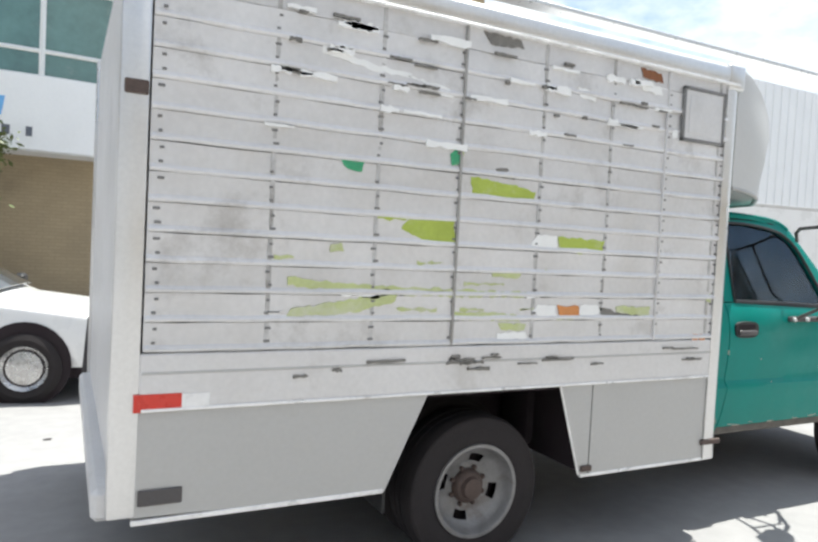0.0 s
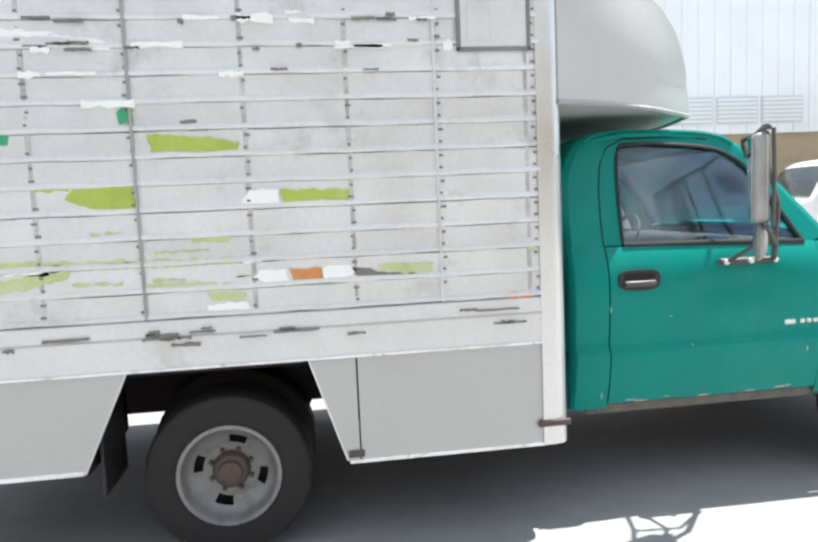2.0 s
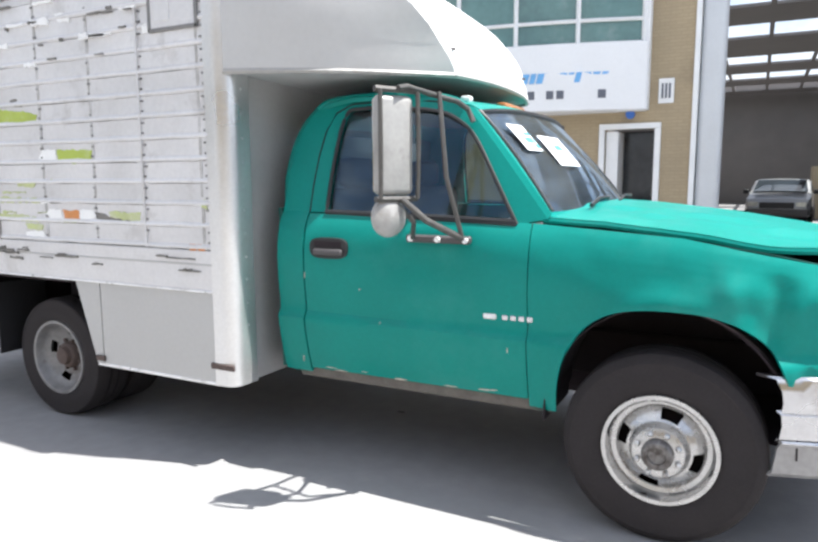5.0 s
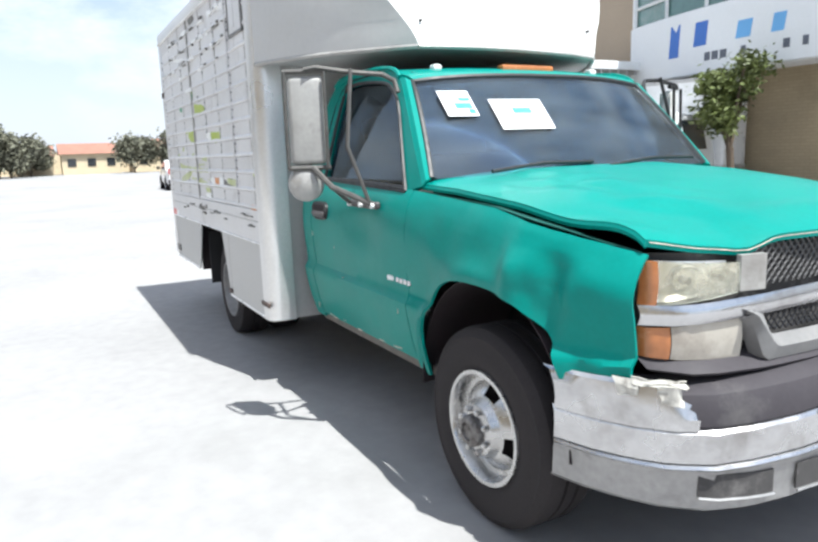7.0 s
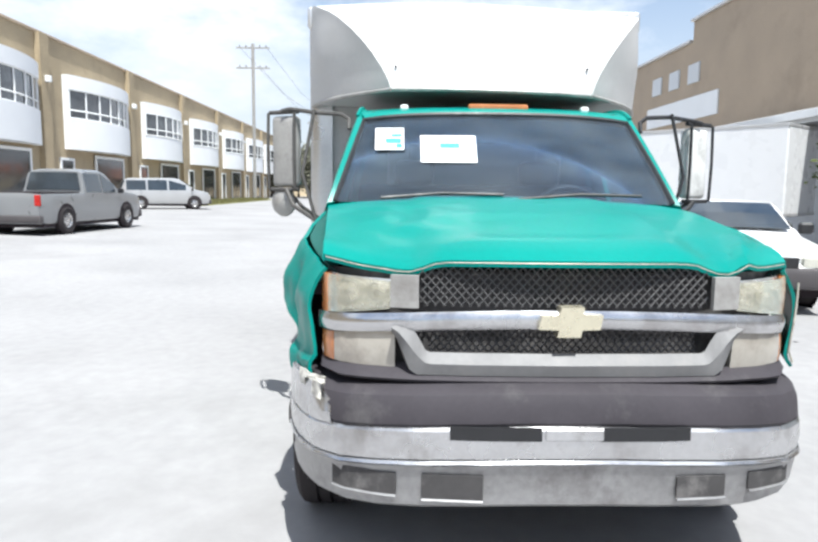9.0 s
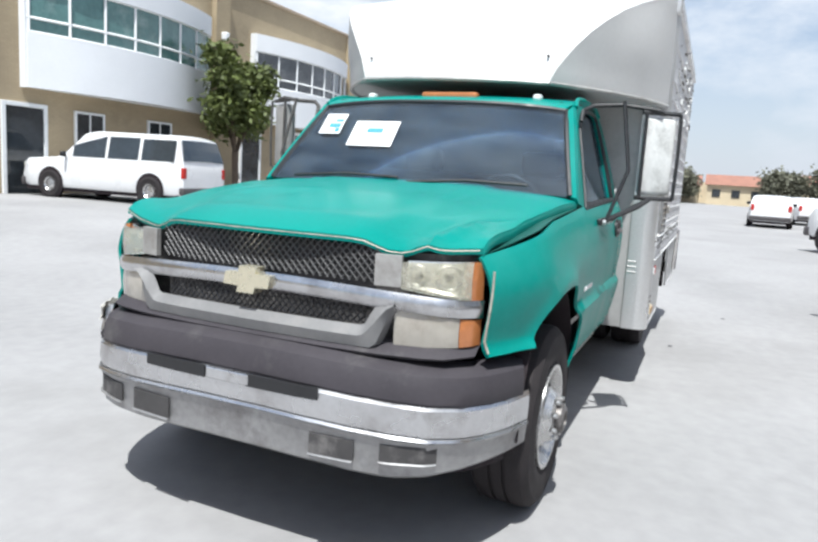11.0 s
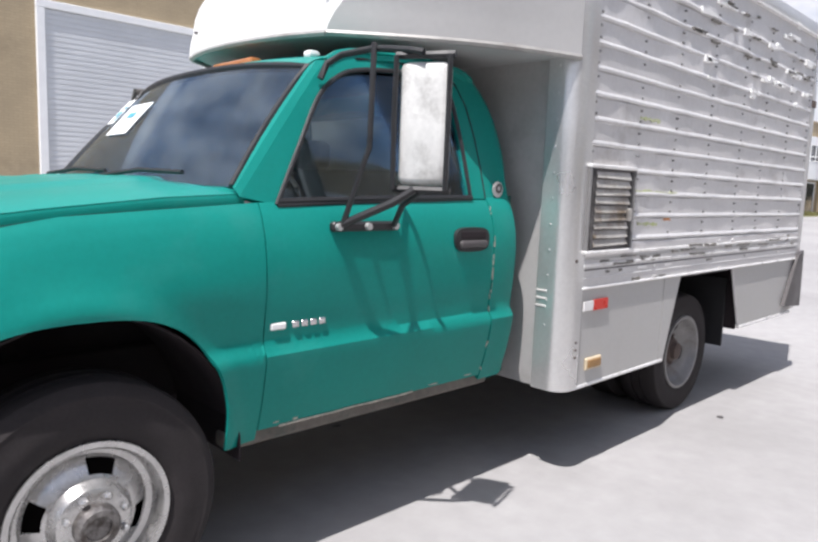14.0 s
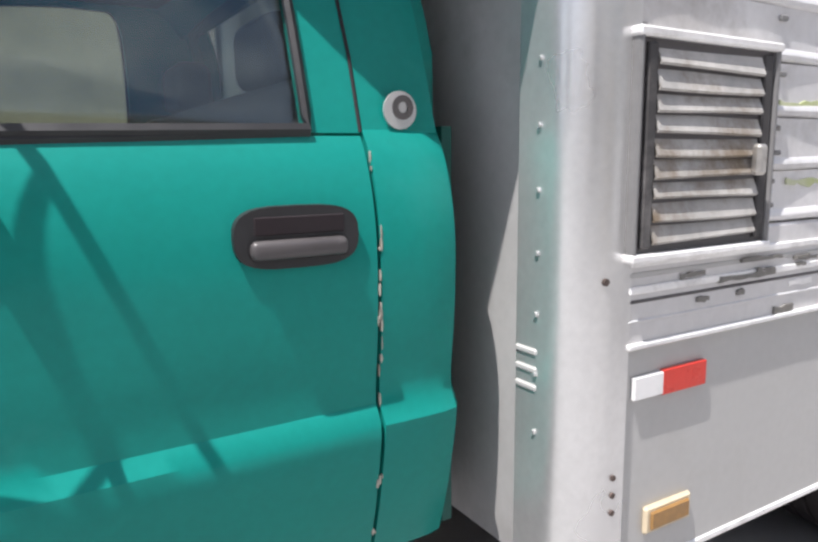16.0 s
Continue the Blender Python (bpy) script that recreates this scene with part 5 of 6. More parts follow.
# pressed ribs and dents in the left belt
for z0, z1, o, m_ in ((1.040, 1.054, 0.013, M_RIDGE), (0.990, 1.004, 0.012, M_RIDGE), (0.972, 0.979, 0.008, M_GREYP), (0.935, 0.941, 0.009, M_ALU)):
    part("belt_rib", slab(BX0 + 0.06, BX1 - 0.1, BY, BY + o, z0, z1, 0.002), m_, cargo)
rb = random.Random(77)
for k in range(26):
    x, z = rb.uniform(-4.9, -2.15), rb.choice((0.905, 0.96, 1.012, 1.07))
    ln, hh = rb.uniform(0.02, 0.11), rb.uniform(0.004, 0.011)
    up = [(x + ln * (j / 5 - 0.5), z + hh * rb.uniform(0.3, 1)) for j in range(6)]
    dn = [(x + ln * (j / 5 - 0.5), z - hh * rb.uniform(0.3, 1)) for j in range(5, -1, -1)]
    part("belt_dent", prism(up + dn, BY + 0.0, BY + rb.uniform(0.008, 0.012)), rb.choice((M_RIDGE, M_RIDGE, M_BDECAL)), cargo, "", False)
for z in (0.575, 0.61, 0.645):
    part("column_rivet", tube([(-2.045, BY + 0.006, z), (-2.045, BY + 0.012, z)], 0.006, 8), M_HUB, cargo)
part("column_rivet", tube([(-2.01, BY + 0.004, 1.02), (-2.01, BY + 0.010, 1.02)], 0.007, 8), M_HUB, cargo)
# louvred hatch on the left side, small hatch on the right
hat = part("vent_hatch", slab(-2.455, -2.055, BY + 0.0, BY + 0.018, 1.06, 1.445, 0.004), M_GREYP, cargo, "dark louvred steel hatch")
for a, b in ((-2.435, -2.408), (-2.10, -2.075)):
    part("hatch_jamb", slab(a, b, BY + 0.016, BY + 0.026, 1.075, 1.43, 0.003), M_HOLE, hat)
for a, b, c, d in ((-2.458, -2.444, 1.055, 1.45), (-2.064, -2.052, 1.055, 1.45)):
    part("hatch_frame", slab(a, b, BY, BY + 0.028, c, d, 0.004), M_DULL, hat)
for c, d in ((1.438, 1.455), (1.05, 1.066)):
    part("hatch_frame", slab(-2.462, -2.048, BY, BY + 0.031, c, d, 0.004), M_RIDGE, hat)
for k in range(9):
    zz = 1.083 + k * 0.0385
    bm = grid([[(x, BY + 0.019, zz + 0.033 + 0.002 * math.sin(9 * x + 3 * k)) for x in linspace(-2.405, -2.103, 5)], [(x, BY + 0.030, zz + 0.004 + 0.003 * math.sin(7 * x + 2 * k)) for x in linspace(-2.405, -2.103, 5)], [(x, BY + 0.026, zz + 0.003 * math.sin(7 * x + 2 * k)) for x in linspace(-2.405, -2.103, 5)]])
    part("louvre", thick(bm, 0.003), M_LOUVRE, hat)
part("latch", slab(-2.40, -2.37, BY + 0.03, BY + 0.05, 1.20, 1.26, 0.006), M_STEELTUBE, hat)
hat = part("roof_hatch", slab(-2.405, -2.105, -BY - 0.012, -BY, 2.165, 2.43, 0.004), M_ALU, cargo, "small grey square hatch")
for a, b, c, d in ((-2.415, -2.398, 2.155, 2.44), (-2.112, -2.095, 2.155, 2.44), (-2.415, -2.095, 2.155, 2.172), (-2.415, -2.095, 2.423, 2.44)):
    part("hatch_frame", slab(a, b, -BY - 0.018, -BY, c, d, 0.003), M_DULL, hat)
part("hatch_panel", slab(-2.37, -2.27, -BY - 0.016, -BY - 0.01, 2.20, 2.40, 0.003), M_SLAT, hat)
for ol in ([(-2.70, 1.70), (-2.5, 1.70), (-2.5, 1.69), (-2.7, 1.688)], [(-2.95, 1.345), (-2.5, 1.35), (-2.5, 1.335), (-2.95, 1.33)], [(-2.75, 1.185), (-2.55, 1.19), (-2.55, 1.175), (-2.75, 1.17)]):
    decal("faded_patch", ol, M_PALEGREEN, 1, "faded green decal remnant")
decal("orange_patch", [(-2.9, 1.205), (-2.82, 1.21), (-2.82, 1.195), (-2.9, 1.19)], M_ORANGE, 1)


# ---- the yard: materials ----
M_BRICKW = mat("tan_render", (0.40, 0.32, 0.21), 0.9, 0, 0.12, 1.2, 26, 0.004, (0.30, 0.24, 0.16), 0.64)
brickwork(M_BRICKW)
M_BROWN = mat("brown_render", (0.40, 0.32, 0.24), 0.9, 0, 0.10, 0.8, 20, 0.004, (0.33, 0.265, 0.20), 0.62)
M_WPANEL = mat("white_panel", (0.80, 0.81, 0.82), 0.55, 0, 0.04, 0.9, 20, 0.001, (0.68, 0.68, 0.67), 0.72)
M_SHUTTER = mat("shutter_steel", (0.60, 0.62, 0.64), 0.5, 0.1, 0.06, 1.5, 30, 0.001)
M_WFRAME = mat("white_frame", (0.80, 0.81, 0.81), 0.5, 0, 0.04, 5, 40)
M_PANE = mat("green_pane", (0.09, 0.19, 0.18), 0.08, 0.0, 0.25, 1.3, 8, 0, (0.20, 0.30, 0.28), 0.6, 0.6)
# near-black: window glass, and sheets that stand in for shade in openings
M_DKPANE_VOID = mat("dark_pane_and_void", (0.03, 0.035, 0.04), 0.1, 0, 0.3, 2, 8, 0, None, 0.6, 0.5)
M_HALL = mat("hall_grey", (0.23, 0.212, 0.20), 0.9, 0, 0.12, 1, 20, 0.002)
M_SBLUE = mat("sign_blue", (0.05, 0.16, 0.52), 0.5, 0, 0.05)
M_SLIGHT = mat("sign_light_blue", (0.16, 0.42, 0.75), 0.5, 0, 0.05)
M_SDARK = mat("sign_grey", (0.12, 0.13, 0.16), 0.5, 0, 0.05)
M_GRASS = mat("dry_grass", (0.16, 0.155, 0.06), 0.9, 0, 0.3, 1.2, 14, 0.01)
M_BARK = mat("bark", (0.12, 0.09, 0.065), 0.95, 0, 0.3, 6, 60, 0.01)
M_LEAF = mat("leaves", (0.10, 0.125, 0.03), 0.6, 0, 0.4, 1.5, 12, 0.0)
# far leaves: distance haze put into the colour, paler and duller than M_LEAF
M_LEAF_HAZE = mat("leaves_hazed", (0.15, 0.15, 0.105), 0.7, 0, 0.35, 0.4, 5, 0.0)
M_POLE = mat("pole_concrete", (0.30, 0.29, 0.275), 0.9, 0, 0.12, 2, 30, 0.003)
M_CARW = mat("car_white", (0.80, 0.80, 0.80), 0.3, 0, 0.03, 2, 30, 0, None, 0.7, 0.6)
M_CARG = mat("car_grey", (0.26, 0.265, 0.27), 0.35, 0.3, 0.06, 2, 30, 0, None, 0.7, 0.6)
M_CARS = mat("car_silver", (0.48, 0.48, 0.48), 0.35, 0.4, 0.05, 2, 30, 0, None, 0.7, 0.6)
M_CARGLASS = mat("car_glass", (0.03, 0.04, 0.05), 0.08, 0, 0.3, 2, 10, 0, None, 0.6, 0.8)
M_TAIL = mat("tail_red", (0.45, 0.02, 0.015), 0.25, 0, 0.1)
M_ROOFTILE = mat("red_roof", (0.30, 0.15, 0.11), 0.9, 0, 0.2, 1, 15, 0.01)
M_CREAM = mat("cream_wall", (0.62, 0.52, 0.36), 0.9, 0, 0.1, 0.6, 10)


# ---- parked vehicles ----
def vehicle(name, label, where, heading, paint, top, belt_z, W, wheels, r=0.33, roof_from=None, side_windows=(), screen=None, rear=None, group="parked vehicles", ground=0.30, category="car", lamp_z=0.7, tail_z=0.9, cargo_box=None, bed=None):
    """top: (x, height) pairs from tail to nose; x to the nose. Windows are laid proud of the body."""
    v = tagged(empty(name), label, category, group)
    x0, x1 = top[0][0], top[-1][0]
    roof = max(z for _, z in top)

    def sect(x, z_top):
        end = min((x - x0), (x1 - x)) 
        w = W / 2 - 0.10 * (1 - smooth01(end / 0.35))
        b = min(belt_z, z_top - 0.04)
        lean = max(0, z_top - b - 0.04) * 0.22
        half_ = [(w - 0.05, ground), (w - 0.005, ground + 0.10), (w, (ground + b) / 2 + 0.05), (w - 0.012, b), (w - 0.02 - lean * 0.85, z_top - 0.07 if z_top > b + 0.1 else z_top - 0.02), (w - 0.10 - lean, z_top - 0.012), ((w - 0.1 - lean) * 0.5, z_top + 0.01)]
        return [(x, y, z) for y, z in half_] + [(x, 0, z_top + 0.015)] + [(x, -y, z) for y, z in reversed(half_)]

    xs = sorted({x for x, _ in top} | set(linspace(x0, x1, 28)))
    rows = [sect(x, lerp(x, top)) for x in xs]
    bm = grid(rows)
    bm.verts.ensure_lookup_table()
    n = len(rows[0])
    bm.faces.new([bm.verts[k] for k in range(n)])
    bm.faces.new([bm.verts[len(bm.verts) - n + k] for k in range(n)])
    bmesh.ops.recalc_face_normals(bm, faces=bm.faces)
    part("body", bm, paint, v)
    part("underside", slab(x0 + 0.15, x1 - 0.15, -W / 2 + 0.08, W / 2 - 0.08, ground - 0.1, ground + 0.02), M_DARK, v)
    for s in (1, -1):
        for a, b, zt in side_windows:
            lean = (roof - belt_z - 0.04) * 0.22
            zt_a, zt_b = (zt if isinstance(zt, tuple) else (zt, zt))
            def wy(z):
                u = (z - belt_z) / max(0.01, roof - 0.07 - belt_z)
                return s * (W / 2 - 0.012 + (-0.008 - lean * 0.85) * u + 0.004)
            q = [[(a, wy(belt_z + 0.03), belt_z + 0.03), (b, wy(belt_z + 0.03), belt_z + 0.03)], [(a + 0.03 * (zt_a < zt_b), wy(zt_a), zt_a), (b, wy(zt_b), zt_b)]]
            part("side_glass", thick(grid(q), 0.008), M_CARGLASS, v, "", False)
        for wx in wheels:
            wv = part("wheel", lathe([(0.18, 0.08), (r - 0.05, 0.105), (r, 0.08), (r, -0.1), (0.1, -0.1)], 28), M_RUBBER, v)
            wv.matrix_local = Matrix.Translation((wx, s * (W / 2 - 0.06), r)) @ (Matrix.Identity(4) if s > 0 else Matrix.Rotation(math.pi, 4, "Z"))
            rv_ = lathe([(0.20, 0.07), (0.195, 0.095), (0.16, 0.06), (0.06, 0.085), (0, 0.085)], 20)
            part("rim", rv_, M_RIM, wv)
            # dark disc on the body side stands in for the arch's shade
            ar = lathe([(0.0, 0), (r + 0.07, 0), (r + 0.07, 0.004), (0.0, 0.004)], 28)
            ao = part("arch_shade_disc", ar, M_DARK, v)
            ao.location = (wx, s * (W / 2 - 0.0005) - (0 if s > 0 else 0.004), r + 0.03)
        part("headlight", slab(x1 - 0.16, x1 - 0.02, s * (W / 2 - 0.38), s * (W / 2 - 0.1), lamp_z - 0.07, lamp_z + 0.07, 0.02), M_LENS, v)
        part("tail_light", slab(x0 - 0.01, x0 + 0.08, s * (W / 2 - 0.22), s * (W / 2 - 0.075), tail_z - 0.14, tail_z + 0.14, 0.015), M_TAIL, v)
        part("wing_mirror", slab((screen[0] if screen else x1 - 1.4) - 0.2, (screen[0] if screen else x1 - 1.4) - 0.1, s * (W / 2 + 0.02), s * (W / 2 + 0.2), belt_z, belt_z + 0.15, 0.03), M_BLACK, v)
    for gl_ in (screen, rear):
        if gl_:
            xa, za, xb, zb = gl_
            w0, w1 = W / 2 - 0.12, W / 2 - 0.12 - max(0, zb - belt_z) * 0.20
            sg = 1 if xa > xb else -1
            q = [[(xa + sg * (0.012 + 0.012 * (1 - (y / w0) ** 2)), y, za + 0.012 + 0.02 * (1 - (y / w0) ** 2)) for y in linspace(-w0, w0, 7)], [((xa + xb) / 2 + sg * (0.012 + 0.02 * (1 - (y / w0) ** 2)), y, (za + zb) / 2 + 0.02 + 0.03 * (1 - (y / w0) ** 2)) for y in linspace(-(w0 + w1) / 2, (w0 + w1) / 2, 7)], [(xb + sg * (0.012 + 0.01 * (1 - (y / w1) ** 2)), y, zb + 0.016 + 0.014 * (1 - (y / w1) ** 2)) for y in linspace(-w1, w1, 7)]]
            part("windscreen" if sg > 0 else "rear_glass", thick(grid(q), 0.008), M_CARGLASS, v, "", False)
    part("front_bumper", slab(x1 - 0.10, x1 + 0.05, -W / 2 + 0.04, W / 2 - 0.04, ground, ground + 0.24, 0.05, seg=2), M_GREYP, v, "dark grey bumper")
    part("rear_bumper", slab(x0 - 0.05, x0 + 0.12, -W / 2 + 0.04, W / 2 - 0.04, ground + 0.02, ground + 0.22, 0.05, seg=2), M_GREYP, v)
    part("grille", slab(x1 - 0.08, x1 + 0.012, -W / 2 + 0.42, W / 2 - 0.42, lamp_z - 0.12, lamp_z + 0.06, 0.01), M_BLACK, v)
    if cargo_box:
        a, b, z0, z1, hw = cargo_box
        part("load_box", slab(a, b, -hw, hw, z0, z1, 0.03), M_CARW, v, "white load box")
        for z in (z0 + 0.02, z1 - 0.02):
            part("box_rail", slab(a - 0.01, b + 0.01, -hw - 0.01, hw + 0.01, z - 0.04, z + 0.04, 0.01), M_SILVER, v)
    if bed:
        a, b, z0, z1 = bed
        # dark block in place of the open bed, for its shade
        part("bed_shade", slab(a, b, -W / 2 + 0.10, W / 2 - 0.10, z0, z1 + 0.03), M_DARK, v)
    x, y = where
    v.matrix_world = Matrix.Translation((x, y, ground_z(x, y))) @ Matrix.Rotation(radians(heading), 4, "Z")
    return v


SUV_TOP = [(-2.75, 0.95), (-2.72, 1.2), (-2.55, 1.80), (-2.3, 1.88), (0.2, 1.90), (0.55, 1.84), (1.25, 1.22), (1.4, 1.16), (2.45, 1.08), (2.68, 0.95), (2.75, 0.65)]
vehicle("suv", "long white suv parked beside the bay-fronted unit", (-11.7, -14.0), -85, M_CARW, SUV_TOP, 1.15, 2.0, (-1.75, 1.65), 0.38, None, ((-2.5, -1.45, 1.74), (-1.35, -0.35, 1.76), (-0.25, 0.85, (1.76, 1.48))), (1.22, 1.25, 0.58, 1.80), (-2.72, 1.2, -2.57, 1.74), lamp_z=0.88)
PICK_TOP = [(-2.7, 0.95), (-2.65, 1.08), (-0.75, 1.10), (-0.65, 1.70), (-0.4, 1.76), (0.35, 1.76), (0.6, 1.70), (1.25, 1.18), (2.3, 1.05), (2.6, 0.92), (2.68, 0.6)]
vehicle("pickup", "grey pickup parked on the open yard", (-17.3, -10.1), 174, M_CARG, PICK_TOP, 1.08, 1.85, (-1.65, 1.6), 0.36, None, ((-0.6, 0.2, 1.64), (0.28, 0.95, (1.64, 1.34))), (1.22, 1.2, 0.66, 1.66), (-0.745, 1.15, -0.67, 1.64), lamp_z=0.85, bed=(-2.55, -0.85, 0.7, 1.09), category="pickup")
VAN_TOP = [(-2.35, 0.9), (-2.33, 1.2), (-2.15, 1.62), (-1.9, 1.70), (0.4, 1.72), (0.7, 1.66), (1.5, 1.10), (2.2, 0.95), (2.35, 0.6)]
vehicle("minivan", "silver minivan parked along the far units", (-36.0, -13.5), 115, M_CARS, VAN_TOP, 1.02, 1.85, (-1.4, 1.45), 0.33, None, ((-2.1, -1.1, 1.58), (-1.0, 0.0, 1.6), (0.1, 1.0, (1.6, 1.34))), (1.48, 1.14, 0.74, 1.62), (-2.33, 1.15, -2.18, 1.56), lamp_z=0.75)
SEDAN_TOP = [(-2.2, 0.75), (-2.15, 0.95), (-1.55, 1.02), (-0.9, 1.40), (-0.5, 1.45), (0.3, 1.44), (0.95, 1.02), (1.05, 0.98), (2.0, 0.85), (2.2, 0.6)]
COUPE_TOP = [(x, z * 0.87) for x, z in SEDAN_TOP]
vehicle("sedan", "low white saloon car with a dark bumper", (-6.7, 4.0), -12, M_CARW, COUPE_TOP, 0.85, 1.70, (-1.3, 1.35), 0.30, None, ((-0.95, -0.15, 1.165), (-0.05, 0.75, (1.18, 0.975))), (0.98, 0.905, 0.34, 1.22), (-1.5, 0.905, -0.92, 1.19), lamp_z=0.60)
HATCH_TOP = [(-2.0, 0.8), (-1.99, 1.05), (-1.90, 1.55), (-1.7, 1.74), (0.2, 1.76), (0.5, 1.68), (1.15, 1.12), (1.9, 0.95), (2.05, 0.6)]
van = vehicle("van", "small white van with tall red tail lamps", (3.45, 9.4), 91, M_CARW, HATCH_TOP, 1.02, 1.56, (-1.3, 1.25), 0.31, None, (), (1.13, 1.14, 0.53, 1.66), None, lamp_z=0.7, tail_z=1.15)
for y in (-0.35, 0.35):
    part("plate_bar", slab(-2.035, -1.985, y - 0.15, y + 0.15, 0.88, 0.98, 0.008), M_GREYP, van)
TRK_TOP = [(-1.2, 1.0), (-1.15, 2.0), (-1.0, 2.08), (0.4, 2.08), (0.6, 1.98), (1.05, 1.32), (1.75, 1.18), (1.95, 1.0), (2.0, 0.6)]
vehicle("delivery_truck", "small white box truck parked nose out beside the canopy", (-8.0, 8.85), -76, M_CARW, [(x, z * 0.97) for x, z in TRK_TOP], 1.24, 1.72, (-1.5, 1.15), 0.38, None, ((-0.6, 0.3, 1.84), (0.36, 0.8, (1.84, 1.50))), (1.02, 1.32, 0.62, 1.88), None, ground=0.40, category="truck", lamp_z=0.87, cargo_box=(-2.35, -1.2, 0.85, 2.72, 0.92), tail_z=0.75)
for wh, hd, lb, rear, rw in (((-17.1, 5.8), -139, "white box truck parked at a slant across the row", -5.2, -3.6), ((7.6, 8.6), 172, "white box truck facing along the units", -5.2, -3.6)):
    vehicle("delivery_truck", lb, wh, hd, M_CARW, TRK_TOP, 1.28, 2.0, (rw, 1.15), 0.4, None, ((-0.6, 0.3, 1.9), (0.36, 0.8, (1.9, 1.55))), (1.02, 1.36, 0.62, 1.94), None, ground=0.42, category="truck", lamp_z=0.9, cargo_box=(rear, -1.25, 0.85, 2.95, 1.05), tail_z=0.75)
GREYCAR = vehicle("sedan", "grey saloon car parked inside the hall", (1.0, 22.0), -95, M_CARG, SEDAN_TOP, 0.98, 1.78, (-1.3, 1.35), 0.31, None, ((-0.95, -0.15, 1.34), (-0.05, 0.75, (1.36, 1.12))), (0.98, 1.04, 0.34, 1.40), None, lamp_z=0.68)


copy_thing(GREYCAR, Matrix.Translation((3.9, 21.5, 0)) @ Matrix.Rotation(radians(-80), 4, "Z"))
rack = tagged(empty("storage_rack"), "pale steel storage rack with upright bars in the hall", "rack")
for k in range(7):
    part("bar", slab(3.9 + k * 0.17, 3.98 + k * 0.17, 16.0, 16.06, 0, 2.15), M_WFRAME, rack)
for z in (0.9, 2.1):
    part("rail", slab(3.88, 5.0, 16.065, 16.12, z, z + 0.08), M_SHUTTER, rack)
for k in range(3):
    part("shelf", slab(3.88, 5.0, 16.13, 16.7, 0.1 + k * 0.8, 0.16 + k * 0.8), M_SHUTTER, rack)
tagged(mesh_ob("cardboard_box", slab(2.0, 3.0, 25.0, 26.0, 0, 1.9, 0.02), M_CREAM, False), "tall pale packing case standing in the hall", "box")

# ---- units on both sides ----
M_FARPANE = mat("grey_pane", (0.075, 0.08, 0.088), 0.1, 0, 0.3, 1.3, 8, 0, (0.15, 0.155, 0.16), 0.6, 0.5)


def bay_front(parent, xc, halfw, y, out, base, bands, pane=None):
    """A shallow bow of white panels with a band of green windows. out: -1 or 1, the way the bow faces along y."""
    zb, zw0, zw1, zt = bands
    n = 16
    def P(u, d=0.0):
        return (xc + halfw * u, y + out * (0.25 + 0.75 * (1 - u * u) + d))
    for name, z0, z1, d in (("spandrel", zb, zw0, 0.0), ("parapet", zw1, zt, 0.0)):
        rows = [[(*P(u, d), base + z0) for u in linspace(-1, 1, n)], [(*P(u, d), base + z1) for u in linspace(-1, 1, n)]]
        part(name, thick(grid(rows), 0.08), M_WPANEL, parent, "white curved facade panel")
    for u in (-1, 1):
        x_, y_ = P(u)
        part("bay_cheek", slab(x_ - 0.05, x_ + 0.05, y, y_, base + zb, base + zt), M_WPANEL, parent)
    bm = bmesh.new()
    for z in (zb + 0.02, zt - 0.02):
        vs = [bm.verts.new((*P(u, -0.04), base + z)) for u in linspace(-1, 1, n)]
        vs += [bm.verts.new((xc + halfw, y, base + z)), bm.verts.new((xc - halfw, y, base + z))]
        bm.faces.new(vs)
    part("bay_soffit", thick(bm, 0.04), M_WPANEL, parent)
    k = 7
    us = linspace(-0.985, 0.985, k + 1)
    zt_ = zw0 + (zw1 - zw0) * 0.28
    for a, b in zip(us, us[1:]):
        for z0, z1 in ((zw0, zt_), (zt_, zw1)):
            w = part("window", thick(grid([[(*P(a, -0.05), base + z0), (*P(b, -0.05), base + z0)], [(*P(a, -0.05), base + z1), (*P(b, -0.05), base + z1)]]), 0.02), pane or M_PANE, parent, "tinted window pane", False)
    for u in us:
        part("mullion", tube([(*P(u, -0.01), base + zw0), (*P(u, -0.01), base + zw1)], 0.05, 4), M_WFRAME, parent)
    for z in (zw0, zt_, zw1):
        part("window_rail", tube([(*P(u, -0.01), base + z) for u in linspace(-1, 1, n)], 0.04, 4), M_WFRAME, parent)


def opening_frame(parent, x0, x1, y, out, z0, z1, w=0.08, pane=M_DKPANE_VOID, name="window"):
    pn = part(name, slab(x0, x1, y - 0.02 + out * 0.03, y + 0.02 + out * 0.03, z0, z1), pane, parent, "", False)
    for a, b, c, d in ((x0 - w, x0, z0, z1 + w), (x1, x1 + w, z0, z1 + w), (x0 + 0.002, x1 - 0.002, z1, z1 + w), (x0, x1, z0 - w * 0.4, z0)):
        part("frame", slab(a, b, y, y + out * 0.09, c, d, 0.008), M_WFRAME, pn)


